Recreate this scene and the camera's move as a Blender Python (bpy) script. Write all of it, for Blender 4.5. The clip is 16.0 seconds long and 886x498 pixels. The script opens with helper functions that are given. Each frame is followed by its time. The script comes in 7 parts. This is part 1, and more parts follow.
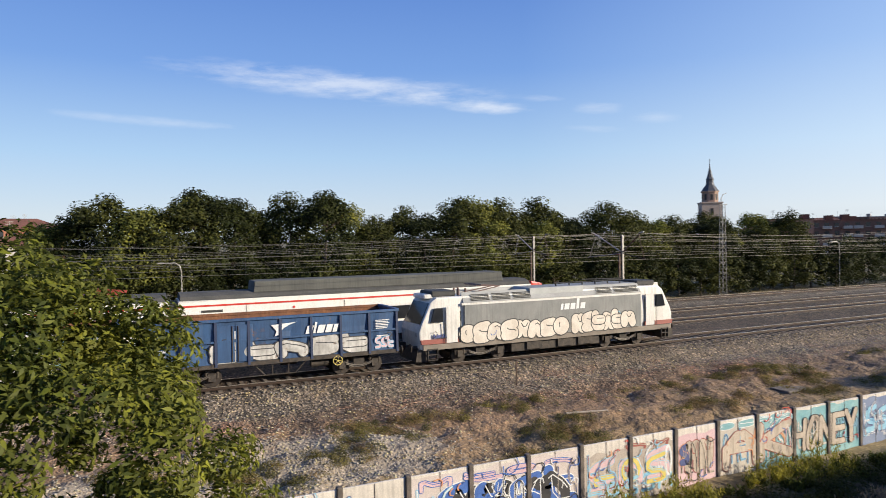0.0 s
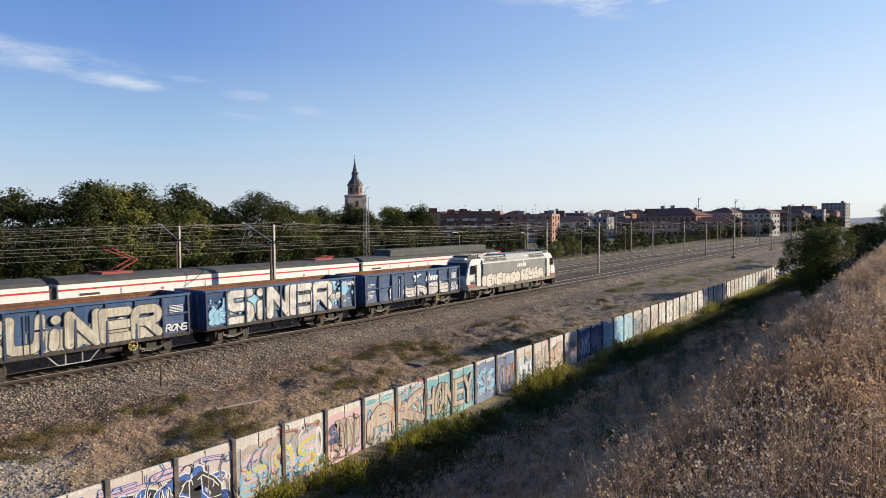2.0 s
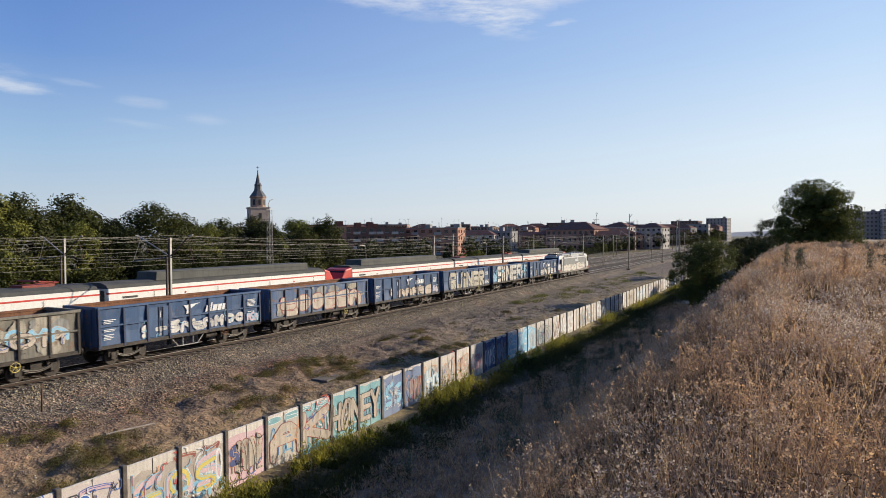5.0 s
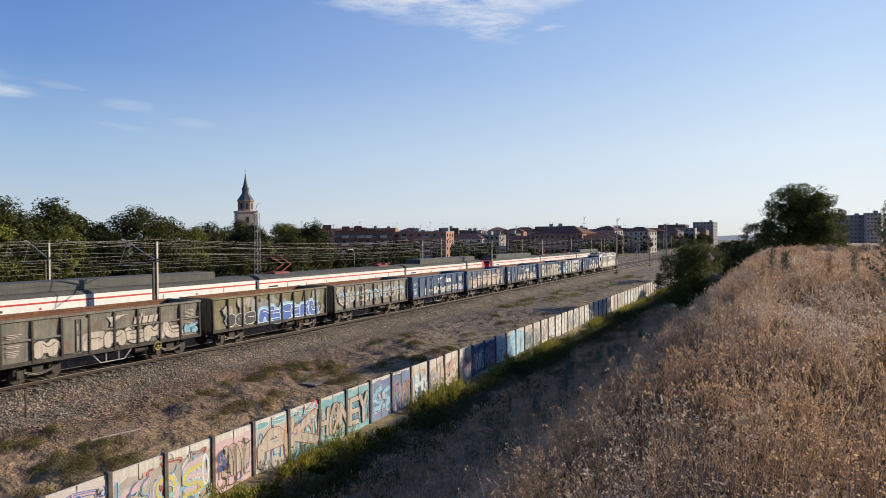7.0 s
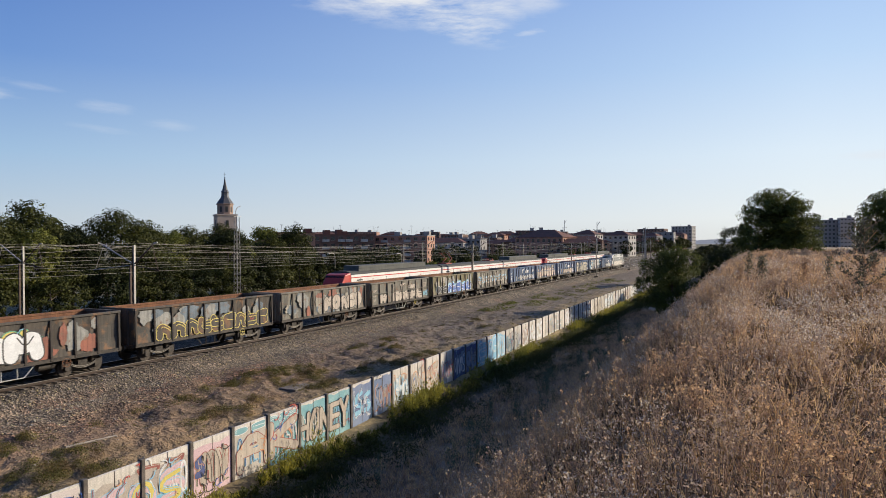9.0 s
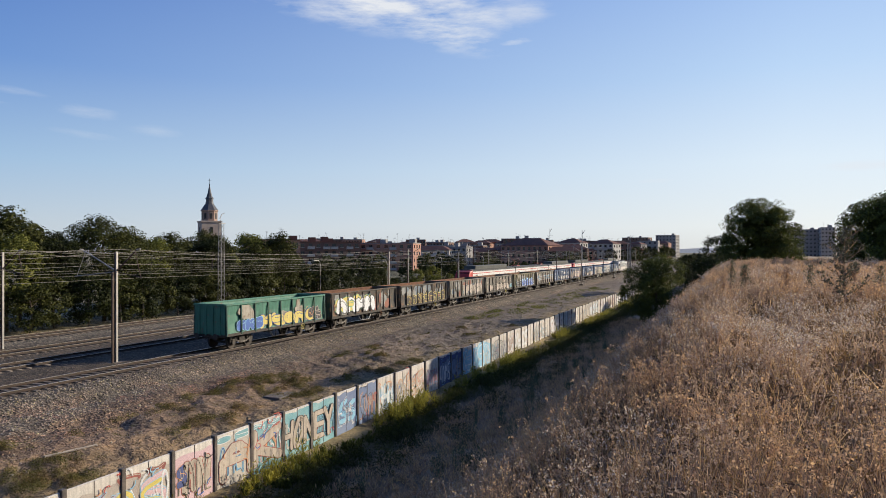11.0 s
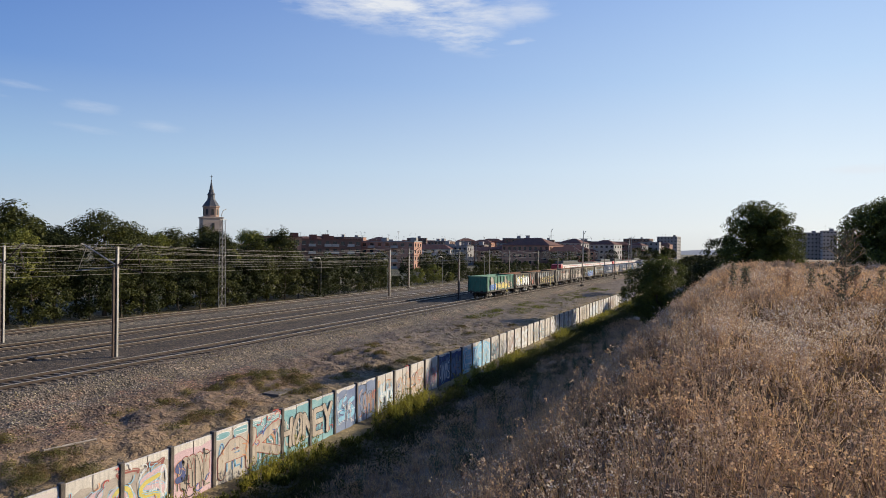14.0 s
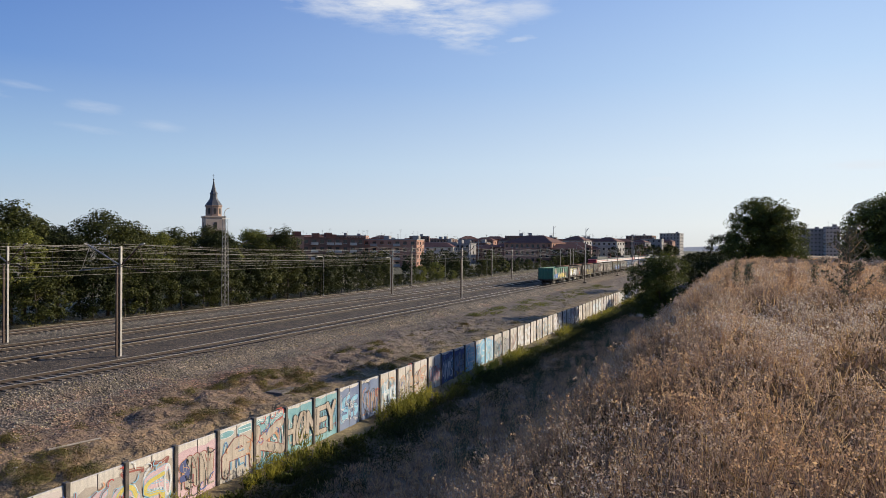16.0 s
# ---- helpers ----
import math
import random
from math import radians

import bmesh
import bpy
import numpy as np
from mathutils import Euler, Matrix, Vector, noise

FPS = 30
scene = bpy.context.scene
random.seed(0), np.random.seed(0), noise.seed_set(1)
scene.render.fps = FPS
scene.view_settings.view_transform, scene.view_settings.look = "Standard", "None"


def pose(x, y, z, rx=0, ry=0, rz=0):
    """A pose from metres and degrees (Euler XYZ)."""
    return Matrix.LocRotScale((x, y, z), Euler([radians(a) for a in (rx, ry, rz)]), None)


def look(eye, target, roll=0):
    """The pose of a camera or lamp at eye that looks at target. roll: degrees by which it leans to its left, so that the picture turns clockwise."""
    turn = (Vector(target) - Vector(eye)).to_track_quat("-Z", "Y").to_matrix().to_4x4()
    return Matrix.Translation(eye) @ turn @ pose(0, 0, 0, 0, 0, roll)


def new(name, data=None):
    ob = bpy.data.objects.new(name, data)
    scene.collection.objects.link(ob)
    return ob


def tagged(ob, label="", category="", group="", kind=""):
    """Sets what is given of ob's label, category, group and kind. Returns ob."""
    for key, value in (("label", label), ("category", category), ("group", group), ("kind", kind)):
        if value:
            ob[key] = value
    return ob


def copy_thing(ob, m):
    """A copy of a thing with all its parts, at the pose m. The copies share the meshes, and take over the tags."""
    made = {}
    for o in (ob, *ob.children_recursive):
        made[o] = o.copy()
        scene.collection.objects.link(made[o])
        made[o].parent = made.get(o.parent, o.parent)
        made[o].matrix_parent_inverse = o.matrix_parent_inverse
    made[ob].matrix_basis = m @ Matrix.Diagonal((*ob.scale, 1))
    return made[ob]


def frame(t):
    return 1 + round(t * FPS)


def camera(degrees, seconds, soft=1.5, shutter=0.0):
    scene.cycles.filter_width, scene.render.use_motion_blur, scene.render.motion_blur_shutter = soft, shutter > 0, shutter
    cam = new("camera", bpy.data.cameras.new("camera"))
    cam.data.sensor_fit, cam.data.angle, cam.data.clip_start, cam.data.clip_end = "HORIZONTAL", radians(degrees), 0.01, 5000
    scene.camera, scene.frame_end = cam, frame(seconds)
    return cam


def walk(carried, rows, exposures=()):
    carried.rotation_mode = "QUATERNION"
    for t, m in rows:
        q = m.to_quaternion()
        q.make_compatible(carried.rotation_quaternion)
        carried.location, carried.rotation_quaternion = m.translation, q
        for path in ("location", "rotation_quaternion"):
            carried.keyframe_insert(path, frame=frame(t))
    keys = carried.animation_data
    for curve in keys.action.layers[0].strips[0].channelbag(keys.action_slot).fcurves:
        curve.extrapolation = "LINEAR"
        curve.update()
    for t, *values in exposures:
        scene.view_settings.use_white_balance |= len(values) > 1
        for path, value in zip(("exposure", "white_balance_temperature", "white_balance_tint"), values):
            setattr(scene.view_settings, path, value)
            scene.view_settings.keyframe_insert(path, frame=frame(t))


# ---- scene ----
cam = camera(67.5, 16.0, 0.7, 0.12)
EYE = (0.0, 0.0, 7.1)
# seconds, yaw, pitch, roll in degrees
PATH = [
    (0.0, -24.87, -0.93, -0.90), (0.5, -34.36, -2.04, -0.77), (1.0, -41.61, -2.25, -0.96), (1.5, -49.03, -1.79, -0.60),
    (2.0, -54.33, -2.15, -0.46), (2.5, -57.33, -1.78, -0.41), (3.0, -59.85, -1.40, -0.23), (3.5, -61.32, -1.32, -0.30),
    (6.0, -62.97, -1.00, -0.29), (6.5, -63.47, -0.96, -0.27), (7.0, -63.38, -0.74, -0.40), (7.5, -63.74, -0.80, -0.37),
    (8.0, -63.91, -0.75, -0.33), (8.5, -64.39, -0.65, -0.33), (9.0, -65.01, -0.42, -0.34), (11.5, -66.34, 0.22, -0.03),
    (12.0, -66.40, -0.01, 0.21), (12.5, -66.64, 0.05, 0.40), (13.0, -66.67, 0.14, 0.38), (13.5, -66.50, 0.14, 0.31),
    (14.0, -66.15, 0.14, 0.58), (14.5, -66.38, 0.08, 0.50), (15.0, -66.30, 0.10, 0.56), (15.5, -66.02, 0.10, 0.27),
    (16.0, -65.94, -0.04, 0.28)]
LOOKS = []
for t, yaw, pitch, roll in PATH:
    a, b = radians(yaw), radians(pitch)
    to = (EYE[0] - math.sin(a) * math.cos(b), EYE[1] + math.cos(a) * math.cos(b), EYE[2] + math.sin(b))
    LOOKS.append((t, look(EYE, to, roll)))
walk(cam, LOOKS, [(0.0, 0.43), (1.5, 0.34), (3.5, 0.25), (6.0, 0.20), (9.0, 0.19), (16.0, 0.19)])

# ---------------------------------------------------------------- light
SUN_AZ, SUN_EL = 132.0, 18.4      # from +y towards +x, and above the horizon
SKY_STRENGTH, SUN_STRENGTH = 0.09, 5.0


def nodes_of(idb):
    idb.use_nodes = True
    nt = idb.node_tree
    nt.nodes.clear()
    return nt


class Graph:
    """Short forms for node trees."""

    def __init__(self, nt):
        self.nt = nt

    def node(self, kind, **props):
        n = self.nt.nodes.new(kind)
        for k, v in props.items():
            if k == "ins":
                for name, val in v.items():
                    if isinstance(val, bpy.types.NodeSocket):
                        self.nt.links.new(val, n.inputs[name])
                    else:
                        n.inputs[name].default_value = val
            else:
                setattr(n, k, v)
        return n

    def math(self, op, a, b=0.0, c=0.0, clamp=False):
        n = self.nt.nodes.new("ShaderNodeMath")
        n.operation, n.use_clamp = op, clamp
        for i, v in enumerate((a, b, c)):
            if isinstance(v, bpy.types.NodeSocket):
                self.nt.links.new(v, n.inputs[i])
            else:
                n.inputs[i].default_value = v
        return n.outputs[0]

    def noise(self, vec, scale, detail=4.0, rough=0.55):
        n = self.node("ShaderNodeTexNoise", ins={"Scale": scale, "Detail": detail, "Roughness": rough})
        if vec is not None:
            self.nt.links.new(vec, n.inputs["Vector"])
        return n.outputs["Fac"]

    def ramp(self, fac, stops, mode="LINEAR"):
        n = self.nt.nodes.new("ShaderNodeValToRGB")
        n.color_ramp.interpolation = mode
        el = n.color_ramp.elements
        el[0].position, el[0].color = stops[0][0], (*stops[0][1], 1)
        el[1].position, el[1].color = stops[-1][0], (*stops[-1][1], 1)
        for p, c in stops[1:-1]:
            e = el.new(p)
            e.color = (*c, 1)
        self.nt.links.new(fac, n.inputs[0])
        return n.outputs[0]

    def mix(self, fac, a, b, mode="MIX"):
        n = self.nt.nodes.new("ShaderNodeMix")
        n.data_type, n.blend_type = "RGBA", mode
        for i, v in ((0, fac), (6, a), (7, b)):
            if isinstance(v, bpy.types.NodeSocket):
                self.nt.links.new(v, n.inputs[i])
            else:
                n.inputs[i].default_value = v if i == 0 else (*v, 1)
        return n.outputs[2]


def build_world():
    w = bpy.data.worlds.new("sky")
    scene.world = w
    g = Graph(nodes_of(w))
    sky = g.node("ShaderNodeTexSky", sky_type="NISHITA", sun_disc=False, sun_elevation=radians(SUN_EL),
                 sun_rotation=radians(SUN_AZ), altitude=600.0, air_density=1.0, dust_density=0.6, ozone_density=1.6)
    tc = g.node("ShaderNodeTexCoord")
    sep = g.node("ShaderNodeSeparateXYZ", ins={0: tc.outputs["Generated"]})
    az = g.math("MULTIPLY", g.math("ARCTAN2", sep.outputs[0], sep.outputs[1]), 57.2958)
    el = g.math("MULTIPLY", g.math("ARCSINE", sep.outputs[2]), 57.2958)
    flat = g.node("ShaderNodeCombineXYZ", ins={0: g.math("MULTIPLY", az, 0.05), 1: g.math("MULTIPLY", el, 0.22)})
    streak = g.noise(flat.outputs[0], 3.2, 8.0, 0.62)
    fine = g.noise(flat.outputs[0], 11.0, 6.0, 0.6)
    total = None
    # high cirrus: centre azimuth, elevation, half length, half height, lean, weight
    for a0, e0, la, lb, lean, wt in CLOUDS:
        c, s = math.cos(radians(lean)), math.sin(radians(lean))
        da, de = g.math("SUBTRACT", az, a0), g.math("SUBTRACT", el, e0)
        p = g.math("ADD", g.math("MULTIPLY", da, c / la), g.math("MULTIPLY", de, s / la))
        q = g.math("ADD", g.math("MULTIPLY", da, -s / lb), g.math("MULTIPLY", de, c / lb))
        r2 = g.math("ADD", g.math("MULTIPLY", p, p), g.math("MULTIPLY", q, q))
        body = g.math("SUBTRACT", 1.0, r2, clamp=True)
        v = g.math("ADD", g.math("MULTIPLY", body, 1.0), g.math("MULTIPLY", g.math("SUBTRACT", streak, 0.56), 3.4))
        v = g.math("ADD", v, g.math("MULTIPLY", g.math("SUBTRACT", fine, 0.5), 0.9))
        v = g.math("MULTIPLY", g.math("MULTIPLY", v, body, clamp=True), wt, clamp=True)
        total = v if total is None else g.math("MAXIMUM", total, v)
    # clear air: deep blue above, paler towards the horizon and towards the sun's side
    up = g.math("DIVIDE", g.math("ADD", el, 2.0), 92.0, clamp=True)
    k = 0.78 / SKY_STRENGTH
    tone = lambda rows: g.ramp(up, [((e + 2.0) / 92.0, c) for e, c in rows])
    away = tone([(-2, (0.52, 0.60, 0.70)), (2, (0.62, 0.72, 0.84)), (7, (0.42, 0.62, 0.88)), (14, (0.19, 0.37, 0.79)), (22, (0.108, 0.245, 0.67)), (45, (0.045, 0.13, 0.42)), (90, (0.03, 0.09, 0.30))])
    near = tone([(-2, (0.72, 0.76, 0.80)), (2, (0.93, 0.98, 1.03)), (7, (0.86, 0.98, 1.10)), (14, (0.60, 0.81, 1.10)), (22, (0.40, 0.61, 1.04)), (45, (0.12, 0.26, 0.60)), (90, (0.03, 0.09, 0.30))])
    sunward = g.math("DIVIDE", g.math("SUBTRACT", az, 32.0), 62.0, clamp=True)
    air = g.mix(sunward, away, near)
    air = g.mix(1.0, air, g.ramp(g.math("DIVIDE", g.math("ADD", az, 100.0), 95.0, clamp=True), [(0.0, (0.85 * k,) * 3), (1.0, (k,) * 3)]), "MULTIPLY")
    clear = g.mix(0.85, sky.outputs[0], air)
    col = g.mix(total, clear, CLOUD_COL)
    bg = g.node("ShaderNodeBackground", ins={"Color": col, "Strength": SKY_STRENGTH})
    out = g.node("ShaderNodeOutputWorld", ins={"Surface": bg.outputs[0]})


CLOUD_COL = (7.6, 7.9, 8.4)
CLOUDS = [(61.5, 20.7, 15.0, 3.1, -5.0, 1.0), (65.8, 19.0, 7.0, 2.3, -16.0, 1.0), (72.6, 17.5, 2.6, 0.4, 7.0, 0.6), (73.0, 19.8, 3.4, 1.3, 0.0, 0.5),
          (16.5, 12.9, 17.5, 1.5, -4.5, 0.55), (28.6, 11.1, 4.8, 0.8, -6.0, 0.6), (24.0, 12.0, 5.0, 0.9, -5.0, 0.6), (38.2, 10.6, 2.6, 0.7, -4.0, 0.26),
          (42.4, 9.6, 2.6, 0.6, -4.0, 0.2), (33.6, 11.6, 2.4, 0.4, -4.0, 0.22), (38.0, 8.9, 3.0, 0.4, -5.0, 0.18), (2.0, 9.5, 10.0, 0.5, -2.0, 0.22),
          (99.0, 6.2, 4.0, 0.5, -3.0, 0.45), (84.0, 5.8, 2.0, 0.25, 0.0, 0.3)]
build_world()
sun = new("sun", bpy.data.lights.new("sun", "SUN"))
sun.data.energy, sun.data.angle, sun.data.color = SUN_STRENGTH, radians(0.6), (1.0, 0.88, 0.69)
sa, se = radians(SUN_AZ), radians(SUN_EL)
sun.matrix_world = look((math.sin(sa) * math.cos(se) * 100, math.cos(sa) * math.cos(se) * 100, math.sin(se) * 100), (0, 0, 0))

# ---------------------------------------------------------------- materials
MATS = {}


def mat(name, c1, c2=None, scale=3.0, rough=0.8, metal=0.0, bump=0.0, bscale=40.0, fine=0.25, vary=0.0, rust=None, rust_amt=0.5,
        translucent=0.0, streaks=0.0, emit=0.0, island=0.0):
    """A weathered surface: two colours mixed by coarse noise, fine grain over it, optional rust patches, vertical streaks and bump."""
    if name in MATS:
        return MATS[name]
    m = bpy.data.materials.new(name)
    g = Graph(nodes_of(m))
    tc = g.node("ShaderNodeTexCoord").outputs["Object"]
    c2 = c2 or tuple(v * 0.75 for v in c1)
    col = g.mix(g.ramp(g.noise(tc, scale, 5.0), [(0.35, (0, 0, 0)), (0.65, (1, 1, 1))]), c1, c2)
    if streaks:
        mp = g.node("ShaderNodeMapping", ins={"Vector": tc, "Scale": (4.0, 4.0, 0.35)})
        st = g.ramp(g.noise(mp.outputs[0], 2.0, 6.0), [(0.45, (1, 1, 1)), (0.7, (1 - streaks,) * 3)])
        col = g.mix(1.0, col, st, "MULTIPLY")
    if rust:
        rf = g.ramp(g.noise(tc, scale * 1.7, 8.0, 0.65), [(0.62 - 0.2 * rust_amt, (0, 0, 0)), (0.72 - 0.2 * rust_amt, (1, 1, 1))])
        col = g.mix(rf, col, rust)
    if fine:
        ff = g.ramp(g.noise(tc, bscale, 3.0), [(0.3, (1 - fine,) * 3), (0.7, (1 + fine * 0.4,) * 3)])
        col = g.mix(1.0, col, ff, "MULTIPLY")
    if vary:
        rnd = g.node("ShaderNodeObjectInfo").outputs["Random"]
        vv = g.ramp(rnd, [(0.0, (1 - vary,) * 3), (1.0, (1 + vary,) * 3)])
        col = g.mix(1.0, col, vv, "MULTIPLY")
    if island:
        rnd = g.node("ShaderNodeNewGeometry").outputs["Random Per Island"]
        vv = g.ramp(rnd, [(0.0, (1 - island,) * 3), (0.5, (1, 1, 1)), (1.0, (1 + island, 1 + island * 0.9, 1 - island * 0.3))])
        col = g.mix(1.0, col, vv, "MULTIPLY")
    p = g.node("ShaderNodeBsdfPrincipled", ins={"Base Color": col, "Roughness": rough, "Metallic": metal, "Specular IOR Level": 0.15 if translucent else 0.5})
    if bump:
        b = g.node("ShaderNodeBump", ins={"Height": g.noise(tc, bscale, 4.0), "Strength": bump, "Distance": 0.05})
        g.nt.links.new(b.outputs[0], p.inputs["Normal"])
    if emit:
        g.nt.links.new(col, p.inputs["Emission Color"])
        p.inputs["Emission Strength"].default_value = emit
    surf = p.outputs[0]
    if translucent:
        tr = g.node("ShaderNodeBsdfTranslucent", ins={"Color": col})
        surf = g.node("ShaderNodeMixShader", ins={0: translucent, 1: surf, 2: tr.outputs[0]}).outputs[0]
    g.node("ShaderNodeOutputMaterial", ins={"Surface": surf})
    MATS[name] = m
    return m


def ground_material():
    """Ballast, dirt, verge and dry slope, told apart by the distance from the tracks with ragged borders; the ditch
    foot's shade is put into the colour.
    """
    m = bpy.data.materials.new("earth")
    g = Graph(nodes_of(m))
    tc = g.node("ShaderNodeTexCoord").outputs["Object"]
    sep = g.node("ShaderNodeSeparateXYZ", ins={0: tc})
    n1, n2 = g.noise(tc, 0.16, 6.0, 0.6), g.noise(tc, 0.9, 6.0, 0.65)
    wild = g.ramp(g.math("DIVIDE", sep.outputs[1], 60.0, clamp=True), [(0.0, (1, 1, 1)), (0.49, (1, 1, 1)), (0.545, (0.16, 0.16, 0.16)), (1.0, (0.2, 0.2, 0.2))])
    wob = g.math("ADD", g.math("MULTIPLY", g.math("SUBTRACT", n1, 0.5), 7.0), g.math("MULTIPLY", g.math("SUBTRACT", n2, 0.5), 3.0))
    y = g.math("ADD", sep.outputs[1], g.math("MULTIPLY", wob, wild))
    fac = g.math("DIVIDE", g.math("ADD", y, 20.0), 100.0, clamp=True)
    at = lambda v: (v + 20.0) / 100.0
    # the dark stops at 16 and 17.3 paint the ditch's shade into the earth
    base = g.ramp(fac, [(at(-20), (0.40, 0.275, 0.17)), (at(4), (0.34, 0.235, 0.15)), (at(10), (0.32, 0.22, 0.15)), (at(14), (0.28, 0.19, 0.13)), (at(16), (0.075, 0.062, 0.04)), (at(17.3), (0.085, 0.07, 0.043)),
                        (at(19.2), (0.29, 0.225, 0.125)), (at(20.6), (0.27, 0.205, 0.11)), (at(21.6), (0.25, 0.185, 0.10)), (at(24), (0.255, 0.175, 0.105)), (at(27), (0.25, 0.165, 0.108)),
                        (at(29.5), (0.165, 0.112, 0.08)), (at(31.2), (0.165, 0.138, 0.116)), (at(33.3), (0.16, 0.135, 0.115)), (at(34.2), (0.105, 0.082, 0.066)), (at(36), (0.075, 0.055, 0.043)), (at(38), (0.095, 0.074, 0.058)), (at(40.5), (0.085, 0.067, 0.054)),
                        (at(44.8), (0.095, 0.076, 0.062)), (at(50), (0.105, 0.086, 0.07)), (at(51.8), (0.17, 0.145, 0.12)), (at(53.2), (0.22, 0.19, 0.155)), (at(57), (0.15, 0.125, 0.10)), (at(59), (0.30, 0.25, 0.18)), (at(64), (0.17, 0.145, 0.085)), (at(79), (0.15, 0.14, 0.09))])
    pebbles = g.node("ShaderNodeTexVoronoi", ins={"Vector": tc, "Scale": 10.0})
    clods = g.node("ShaderNodeTexVoronoi", ins={"Vector": tc, "Scale": 4.5})
    pv = g.ramp(pebbles.outputs["Color"], [(0.1, (0.10, 0.095, 0.095)), (0.45, (0.75, 0.74, 0.72)), (0.72, (1.35, 1.3, 1.22)), (0.95, (3.2, 3.05, 2.8))])
    cv = g.ramp(clods.outputs["Color"], [(0.1, (0.75, 0.74, 0.72)), (0.95, (1.3, 1.27, 1.2))])
    stony = g.ramp(fac, [(at(12), (0.03, 0.03, 0.03)), (at(20), (0.25, 0.25, 0.25)), (at(27), (0.3, 0.3, 0.3)), (at(30.5), (0.9, 0.9, 0.9)), (at(60), (0.95, 0.95, 0.95))])
    base = g.mix(stony, base, g.mix(1.0, base, pv, "MULTIPLY"))
    base = g.mix(stony, base, g.mix(1.0, base, cv, "MULTIPLY"))
    mot = g.ramp(g.noise(tc, 0.55, 9.0, 0.75), [(0.33, (0.45, 0.44, 0.38)), (0.48, (0.95, 0.94, 0.9)), (0.68, (1.45, 1.36, 1.22))])
    base = g.mix(1.0, base, mot, "MULTIPLY")
    red = g.ramp(g.noise(tc, 0.3, 6.0, 0.7), [(0.52, (0, 0, 0)), (0.62, (1, 1, 1))])
    inred = g.ramp(fac, [(at(27), (0, 0, 0)), (at(29.5), (0.8, 0.8, 0.8)), (at(31), (0.8, 0.8, 0.8)), (at(32.5), (0, 0, 0))])
    base = g.mix(g.math("MULTIPLY", g.math("MULTIPLY", red, inred), 0.9), base, g.mix(1.0, (0.27, 0.14, 0.092), pv, "MULTIPLY"))
    # further along, the ballast's grey-brown fines spread over the dirt
    along = g.math("DIVIDE", g.math("SUBTRACT", sep.outputs[0], 30.0), 28.0, clamp=True)
    strip = g.ramp(fac, [(at(21.2), (0, 0, 0)), (at(23.0), (1, 1, 1)), (at(30.5), (1, 1, 1)), (at(32), (0, 0, 0))])
    fines = g.mix(1.0, g.mix(n2, (0.20, 0.165, 0.135), (0.115, 0.092, 0.077)), mot, "MULTIPLY")
    base = g.mix(g.math("MULTIPLY", g.math("MULTIPLY", along, strip), 0.8), base, fines)
    # rust and oil down each track, paler stone between
    soil = None
    for ty in TRACKS:
        off = g.math("ABSOLUTE", g.math("SUBTRACT", y, ty))
        band = g.ramp(g.math("DIVIDE", off, 4.0, clamp=True), [(0.0, (1, 1, 1)), (0.3, (0.9, 0.9, 0.9)), (0.42, (0, 0, 0))])
        soil = band if soil is None else g.math("MAXIMUM", soil, band)
    base = g.mix(g.math("MULTIPLY", soil, 0.75), base, g.mix(1.0, g.mix(n2, (0.075, 0.046, 0.032), (0.045, 0.031, 0.025)), pv, "MULTIPLY"))
    # a spill of pale crushed stone on the dirt
    ex = g.math("DIVIDE", g.math("SUBTRACT", sep.outputs[0], 4.0), 8.5)
    ey = g.math("DIVIDE", g.math("SUBTRACT", sep.outputs[1], 25.0), 3.2)
    er = g.math("ADD", g.math("MULTIPLY", ex, ex), g.math("MULTIPLY", ey, ey))
    sp = g.math("SUBTRACT", g.math("ADD", 1.0, g.math("MULTIPLY", g.math("SUBTRACT", n2, 0.5), 2.4)), er)
    sp = g.math("MULTIPLY", sp, 2.0, clamp=True)
    pale = g.mix(0.35, (0.33, 0.275, 0.215), pv, "MULTIPLY")
    base = g.mix(sp, base, pale)
    p = g.node("ShaderNodeBsdfPrincipled", ins={"Base Color": base, "Roughness": 0.95})
    b = g.node("ShaderNodeBump", ins={"Height": pebbles.outputs["Distance"], "Strength": g.math("MULTIPLY", stony, 1.0), "Distance": 0.09})
    rough = g.ramp(fac, [(at(19.6), (0.1, 0.1, 0.1)), (at(21.5), (1, 1, 1)), (at(28.5), (1, 1, 1)), (at(31), (0.2, 0.2, 0.2))])
    lumps = g.node("ShaderNodeBump", ins={"Height": g.noise(tc, 1.3, 5.0, 0.6), "Strength": rough, "Distance": 0.5, "Normal": b.outputs[0]})
    g.nt.links.new(lumps.outputs[0], p.inputs["Normal"])
    g.node("ShaderNodeOutputMaterial", ins={"Surface": p.outputs[0]})
    return m


TRACKS = [34.9, 42.0, 47.6, 55.6]
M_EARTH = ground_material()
M_RAIL = mat("rail_steel", (0.062, 0.038, 0.028), (0.045, 0.03, 0.022), 4, 0.55, 0.3, fine=0.2)
M_RAILTOP = mat("polished_steel", (0.80, 0.72, 0.64), (0.68, 0.60, 0.52), 2, 0.3, 0.9, fine=0.1)
M_SLEEPER = mat("sleeper_concrete", (0.19, 0.157, 0.128), (0.15, 0.122, 0.1), 2, 0.9, bump=0.3, vary=0.2)
M_CONC = mat("wall_concrete", (0.76, 0.70, 0.63), (0.66, 0.60, 0.53), 1.2, 0.88, bump=0.3, bscale=60, streaks=0.3, vary=0.06)
